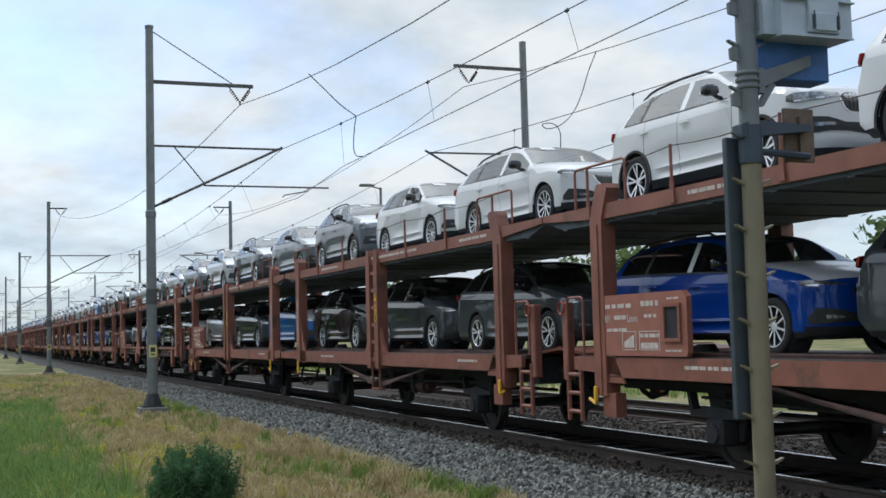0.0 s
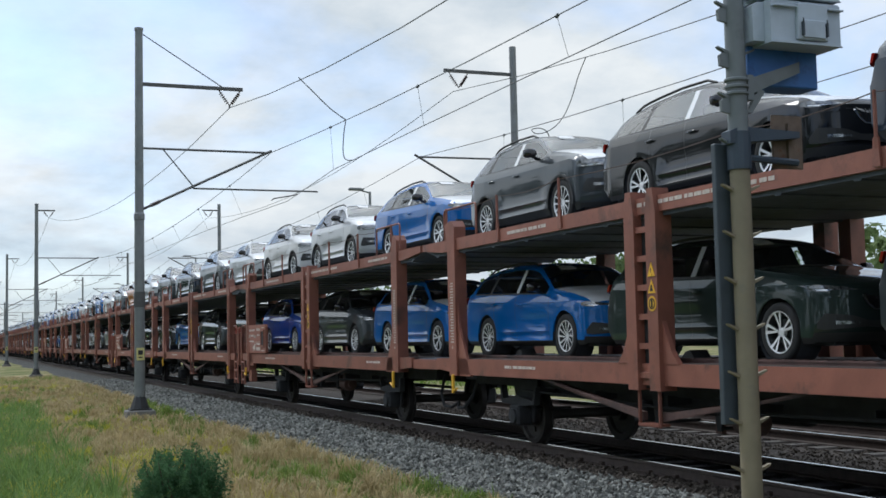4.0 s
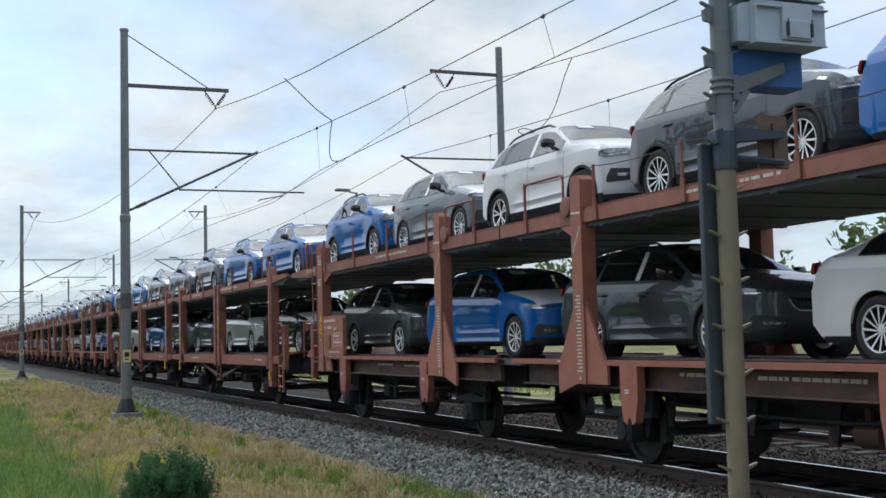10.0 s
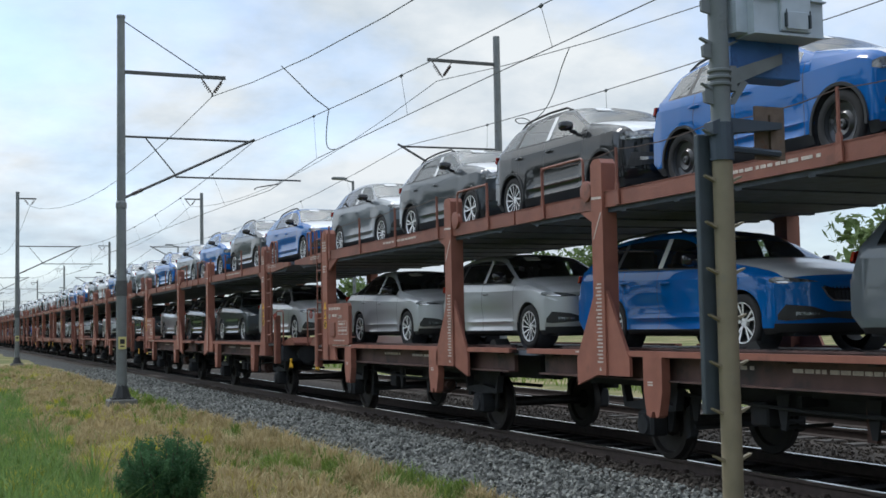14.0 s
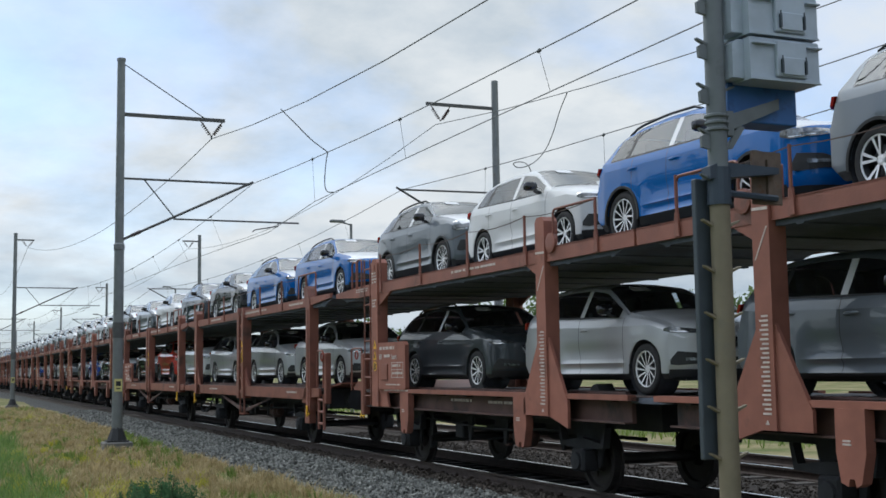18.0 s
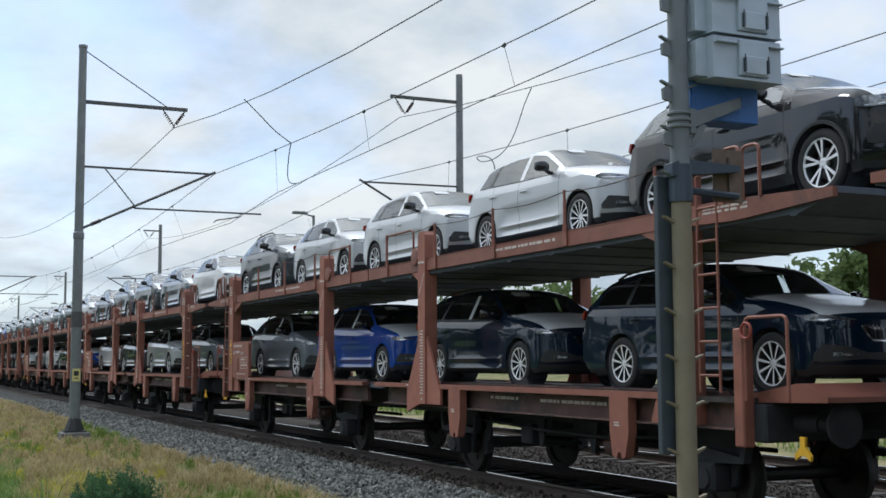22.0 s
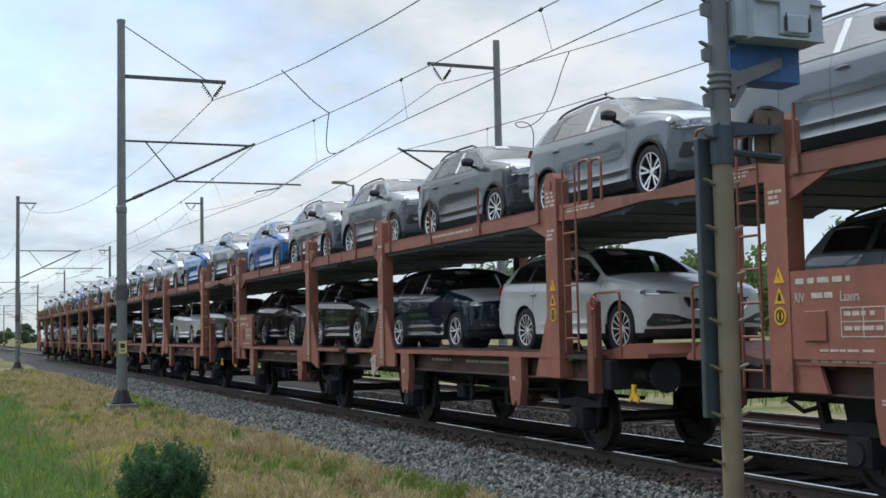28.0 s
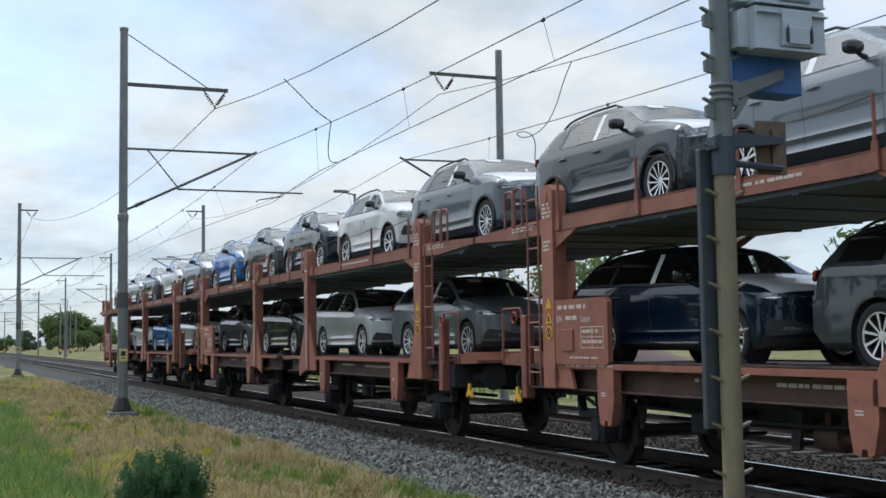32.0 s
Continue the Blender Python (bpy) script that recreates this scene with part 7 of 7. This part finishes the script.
def make_bush(x, y, r, h, seed):
    """A dense shrub: many upright leafy shoots out of one root."""
    rng = np.random.default_rng(seed)
    b = tagged(new("bush"), "dark green round bush in dry grass beside the track", "bush")
    b.location = (x, y, -0.32)
    shoots = []
    for k in range(190):
        a, q = rng.uniform(0, 2 * math.pi), math.sqrt(rng.uniform(0, 1))
        tip = np.array((r * 1.15 * q * math.cos(a), r * 1.15 * q * math.sin(a), h * (1.0 - 0.28 * q * q) * rng.uniform(0.66, 1.08)))
        shoots.append((np.array((0.25 * tip[0], 0.25 * tip[1], 0.0)), tip))

    def stems(bm):
        for p, q in shoots[:60]:
            rod(bm, p, q, 0.009, 5, 0.003)
    part("stem", stems, BARK, b)
    verts, faces = [], []
    for p, q in shoots:
        for f in rng.uniform(0.22, 1.0, 210) ** 0.8:
            at = p + (q - p) * f + rng.normal(size=3) * 0.045 * (1.25 - f)
            d = rng.normal(size=3) + np.array((0, 0, 0.7)); d /= np.linalg.norm(d)
            e = np.cross(d, rng.normal(size=3)); e /= np.linalg.norm(e)
            n = rng.uniform(0.022, 0.042)
            k = len(verts)
            verts += [tuple(at), tuple(at + d * n * 0.5 + e * n * 0.2), tuple(at + d * n), tuple(at + d * n * 0.5 - e * n * 0.2)]
            faces.append((k, k + 1, k + 2, k + 3))
    o = new("foliage", raw_mesh("foliage", verts, faces, BUSH_LEAF))
    o.parent = b
    return b


make_bush(2.06, 11.9, 0.42, 0.95, 3)


# ---- grass ----
def blade_field(name, label, count, area, height, width, colours, seed, keep=None, head=False):
    rng = np.random.default_rng(seed)
    x0, x1, y0, y1 = area
    verts, faces = [], []
    for _ in range(count):
        # denser near the eye
        y = y0 + (y1 - y0) * rng.uniform() ** 1.7
        x = rng.uniform(x0, x1)
        u = rng.uniform()
        if abs(x - 4.47) < 0.6 and 30.2 < y < 32.6 and u > 0.12:
            continue
        if keep and not keep(x, y, u):
            continue
        far = 1.0 + max(0.0, y - 18) * 0.035
        h = height * rng.uniform(0.5, 1.25) * max(0.3, 1.0 + 1.5 * noise.noise((x * 3.2, y * 1.6, 4.0)))
        w = width * far * rng.uniform(0.7, 1.3)
        a = rng.uniform(0, 2 * math.pi)
        lean = h * rng.uniform(0.2, 1.5)
        dx, dy = math.cos(a), math.sin(a)
        z = ground_height(x, y) - 0.02
        k = len(verts)
        sx, sy = -dy * w / 2, dx * w / 2
        verts += [(x - sx, y - sy, z), (x + sx, y + sy, z), (x + sx * 0.8 + dx * lean * 0.4, y + sy * 0.8 + dy * lean * 0.4, z + h * 0.6), (x - sx * 0.8 + dx * lean * 0.4, y - sy * 0.8 + dy * lean * 0.4, z + h * 0.6), (x + dx * lean, y + dy * lean, z + h)]
        faces += [(k, k + 1, k + 2, k + 3), (k + 3, k + 2, k + 4)]
        if head:
            k = len(verts)
            t = (x + dx * lean, y + dy * lean, z + h)
            g = 0.014 * far
            verts += [(t[0] - sx * 3, t[1] - sy * 3, t[2] - 0.02), (t[0] + sx * 3, t[1] + sy * 3, t[2] - 0.02), (t[0] + dx * 0.02, t[1] + dy * 0.02, t[2] + 0.10), (t[0], t[1], t[2] - 0.06)]
            faces += [(k, k + 1, k + 2), (k + 1, k, k + 3)]
    tagged(new(name, raw_mesh(name, verts, faces, colours)), label, "grass", kind="stuff")


DRY = leaf_material("dry_grass_blades", (0.22, 0.17, 0.075), (0.54, 0.44, 0.25), 3.0)
GREEN = leaf_material("green_grass_blades", (0.075, 0.145, 0.03), (0.24, 0.30, 0.07))
LUSH = leaf_material("lush_grass_blades", (0.055, 0.115, 0.03), (0.24, 0.36, 0.10), 5.0)
WEED = leaf_material("yellow_weeds", (0.28, 0.29, 0.04), (0.55, 0.50, 0.08))


def patch(x, y):
    return 0.8 * noise.noise((x * 0.5, y * 0.22, 5.0)) + 0.6 * noise.noise((x * 1.5, y * 0.6, 9.0)) + 0.35 * noise.noise((x * 3.7, y * 1.6, 1.0))


def green_here(x, y):
    p = patch(x, y) - 0.12 * (x - 2.2)
    if (x - 5.4) ** 2 + ((y - 34.5) * 0.15) ** 2 < 0.35 or (x - 5.5) ** 2 * 1.5 + ((y - 13.4) * 0.6) ** 2 < 0.6 or (x - 2.9) ** 2 + ((y - 28) * 0.3) ** 2 < 0.2:
        return True
    return p > 0.09


blade_field("dry_grass", "pale dry grass with seed heads along the ballast", 100000, (-4, 5.65, 11.5, 75), 0.12, 0.011, DRY, 1, lambda x, y, u: not green_here(x, y) or u < 0.25)
blade_field("green_grass", "patches of green grass among dry stalks", 60000, (-5, 5.7, 11.5, 75), 0.13, 0.012, GREEN, 2, lambda x, y, u: green_here(x, y) or u < (0.35 if x < 3 else 0.1))
blade_field("tall_grass", "tall lush green grass beside the path", 30000, (-3.5, 3.0, 11.0, 36), 0.36, 0.012, LUSH, 3, lambda x, y, u: x < 1.72 + 0.02 * (y - 17) + 0.5 * patch(x, y))
blade_field("yellow_weeds", "yellow flowering weeds scattered in the grass", 9000, (-3, 4.6, 12, 60), 0.17, 0.013, WEED, 4, lambda x, y, u: noise.noise((x * 0.8, y * 0.4, 2.0)) > 0.18 or (x - 2.2) ** 2 + ((y - 17.5) * 0.3) ** 2 < 0.16)


def tufts(name, label, count, area, height, colours, seed, keep):
    """Tussocks: fans of arching blades out of one root."""
    rng = np.random.default_rng(seed)
    x0, x1, y0, y1 = area
    verts, faces = [], []
    for _ in range(count):
        y = y0 + (y1 - y0) * rng.uniform() ** 1.5
        x = rng.uniform(x0, x1)
        if not keep(x, y) or (abs(x - 4.47) < 0.6 and 30.2 < y < 32.6):
            continue
        z = ground_height(x, y) - 0.02
        size = rng.uniform(0.6, 1.3)
        for _ in range(16):
            a = rng.uniform(0, 2 * math.pi)
            dx, dy = math.cos(a), math.sin(a)
            h = height * size * rng.uniform(0.6, 1.1)
            r = h * rng.uniform(0.3, 1.0)
            w = 0.007 * (1 + max(0.0, y - 18) * 0.03)
            px, py = x + rng.normal() * 0.03 * size, y + rng.normal() * 0.03 * size
            sx, sy = -dy * w, dx * w
            k = len(verts)
            verts += [(px - sx, py - sy, z), (px + sx, py + sy, z), (px + sx + dx * r * 0.45, py + sy + dy * r * 0.45, z + h * 0.75), (px - sx + dx * r * 0.45, py - sy + dy * r * 0.45, z + h * 0.75), (px + dx * r, py + dy * r, z + h * 0.95)]
            faces += [(k, k + 1, k + 2, k + 3), (k + 3, k + 2, k + 4)]
    tagged(new(name, raw_mesh(name, verts, faces, colours)), label, "grass", kind="stuff")


tufts("dry_tussocks", "pale dry grass tussocks among the stalks", 2600, (0.5, 5.5, 11.5, 55), 0.24, DRY, 31, lambda x, y: not green_here(x, y))
tufts("green_tussocks", "fresh green weeds and tussocks in the dry grass", 2400, (-1.5, 5.6, 11.5, 55), 0.22, GREEN, 32, lambda x, y: green_here(x, y) or patch(x + 9, y) > 0.35)
tufts("yellow_tussocks", "yellow-green weed clumps beside the tall grass", 2200, (0.8, 4.4, 12, 55), 0.22, WEED, 33, lambda x, y: patch(x + 4, y) > 0.27 or (x - 2.2) ** 2 + ((y - 17.5) * 0.3) ** 2 < 0.16)
blade_field("field_grass", "yellow-green meadow grass beyond the tracks", 20000, (17.5, 40, 8, 90), 0.35, 0.03, GREEN, 6)


# ---- ballast stones and sleepers ----
def stone_field(name, label, rects, seed, material):
    rng = np.random.default_rng(seed)
    V, F = [], []
    base = np.array(((1, 0, 0), (-1, 0, 0), (0, 1, 0), (0, -1, 0), (0, 0, 1), (0, 0, -1)), float)
    tri = np.array(((0, 2, 4), (2, 1, 4), (1, 3, 4), (3, 0, 4), (2, 0, 5), (1, 2, 5), (3, 1, 5), (0, 3, 5)))
    n0 = 0
    for x0, x1, y0, y1, dens, size in rects:
        n = int((x1 - x0) * (y1 - y0) * dens)
        xs, ys = rng.uniform(x0, x1, n), rng.uniform(y0, y1, n)
        zs = np.array([bed_height(x) for x in xs]) + rng.uniform(-0.1, 0.6, n) * size
        q = rng.normal(size=(n, 4)); q /= np.linalg.norm(q, axis=1)[:, None]
        w, a, b, c = q.T
        R = np.stack([1 - 2 * (b * b + c * c), 2 * (a * b - c * w), 2 * (a * c + b * w), 2 * (a * b + c * w), 1 - 2 * (a * a + c * c), 2 * (b * c - a * w), 2 * (a * c - b * w), 2 * (b * c + a * w), 1 - 2 * (a * a + b * b)], 1).reshape(n, 3, 3)
        sc = size * rng.uniform(0.55, 1.25, (n, 1, 3)) * np.array((1.0, 0.8, 0.65))
        jit = 1 + rng.uniform(-0.25, 0.25, (n, 6, 1))
        pts = np.einsum("nij,nkj->nki", R, base[None] * sc * jit) + np.stack([xs, ys, zs], 1)[:, None]
        V.append(pts.reshape(-1, 3))
        F.append((tri[None] + (n0 + 6 * np.arange(n))[:, None, None]).reshape(-1, 3))
        n0 += 6 * n
    tagged(new(name, raw_mesh(name, np.concatenate(V).tolist(), np.concatenate(F).tolist(), material)), label, "ballast stones", kind="stuff")


stone_field("ballast_stones", "angular grey crushed ballast stones on the shoulder", ((5.3, 7.5, 9.0, 22.0, 290, 0.042), (5.3, 7.5, 22.0, 36.0, 190, 0.050), (5.2, 7.5, 36.0, 62.0, 80, 0.065), (4.75, 5.3, 9.0, 40.0, 45, 0.036)), 8, STONE)
# these stones carry the same painted shade from under the wagons
stone_field("shaded_ballast_stones", "ballast stones between the rails, the train's shade painted in", ((8.25, 9.65, 8.0, 34.0, 70, 0.036),), 10, BALLAST_SHADE)
stone_field("inner_ballast_stones", "brownish ballast stones between the two tracks", ((7.4, 8.12, 8.0, 40.0, 150, 0.042), (9.8, 12.0, 8.0, 34.0, 130, 0.036), (12.0, 16.0, 9.0, 30.0, 45, 0.04)), 9, BALLAST_FAR)
# near-track sleepers, the train's shade put into their base colour
SLEEPER_SHADE = mat("shaded_sleeper", (0.016, 0.015, 0.015), 0.85, var=0.25, scale=5, bump=0.2, rnd=0.2, dirt=(0.02, 0.018, 0.018), dirt_scale=3, spec=0.08)
SLEEPER = mat("old_concrete_sleeper", (0.085, 0.075, 0.066), 0.9, var=0.25, scale=5, bump=0.2, rnd=0.2, dirt=(0.07, 0.055, 0.045), dirt_scale=3)
bed = bpy.data.objects["ballast_bed"]
for cx, n in ((TRACK_X, 55), (FAR_TRACK_X, 25)):
    for k in range(n):
        put("sleeper", ("sleeper",), lambda bm: prism(bm, ((-0.15, -0.30), (0.15, -0.30), (0.12, -0.165), (-0.12, -0.165)), -1.22, 1.22), SLEEPER_SHADE if cx == TRACK_X else SLEEPER, bed, "", (cx, 6.0 + 0.6 * k, 0))
FASTENER = mat("rail_fastener", (0.06, 0.045, 0.038), 0.7, metal=0.4)
for k in range(30):
    put("rail_fastener", ("rail_fastener",), lambda bm: (box(bm, -0.16, 0.10, -0.09, 0.09, -0.158, -0.14), box(bm, -0.13, -0.06, -0.04, 0.04, -0.14, -0.09, 0.01)), FASTENER, bed, "", (TRACK_X - 0.753, 6.0 + 0.6 * k, 0))


# ---- what moves ----
def motions():
    times = [0.0] + [float(t) for t in range(2, 33, 2)]
    gone = [travelled(t) for t in times]
    for thing, x, y, z in MOVERS:
        walk(thing, [(t, pose(x, y - g, z)) for t, g in zip(times, gone)])
    # every wheelset rolls with the way that its wagon has gone
    total = travelled(32.0)
    steps = 560
    ts = np.interp(np.linspace(0, total, steps + 1), [travelled(t) for t in np.linspace(0, 32, 641)], np.linspace(0, 32, 641))
    rolls = [(float(t), math.degrees(total * k / steps / 0.42)) for k, t in enumerate(ts)]
    for thing, x, y, z in MOVERS:
        for child in thing.children:
            if child.name.startswith("wheelset"):
                at = child.location.copy()
                walk(child, [(t, pose(at.x, at.y, at.z, a)) for t, a in rolls])


motions()
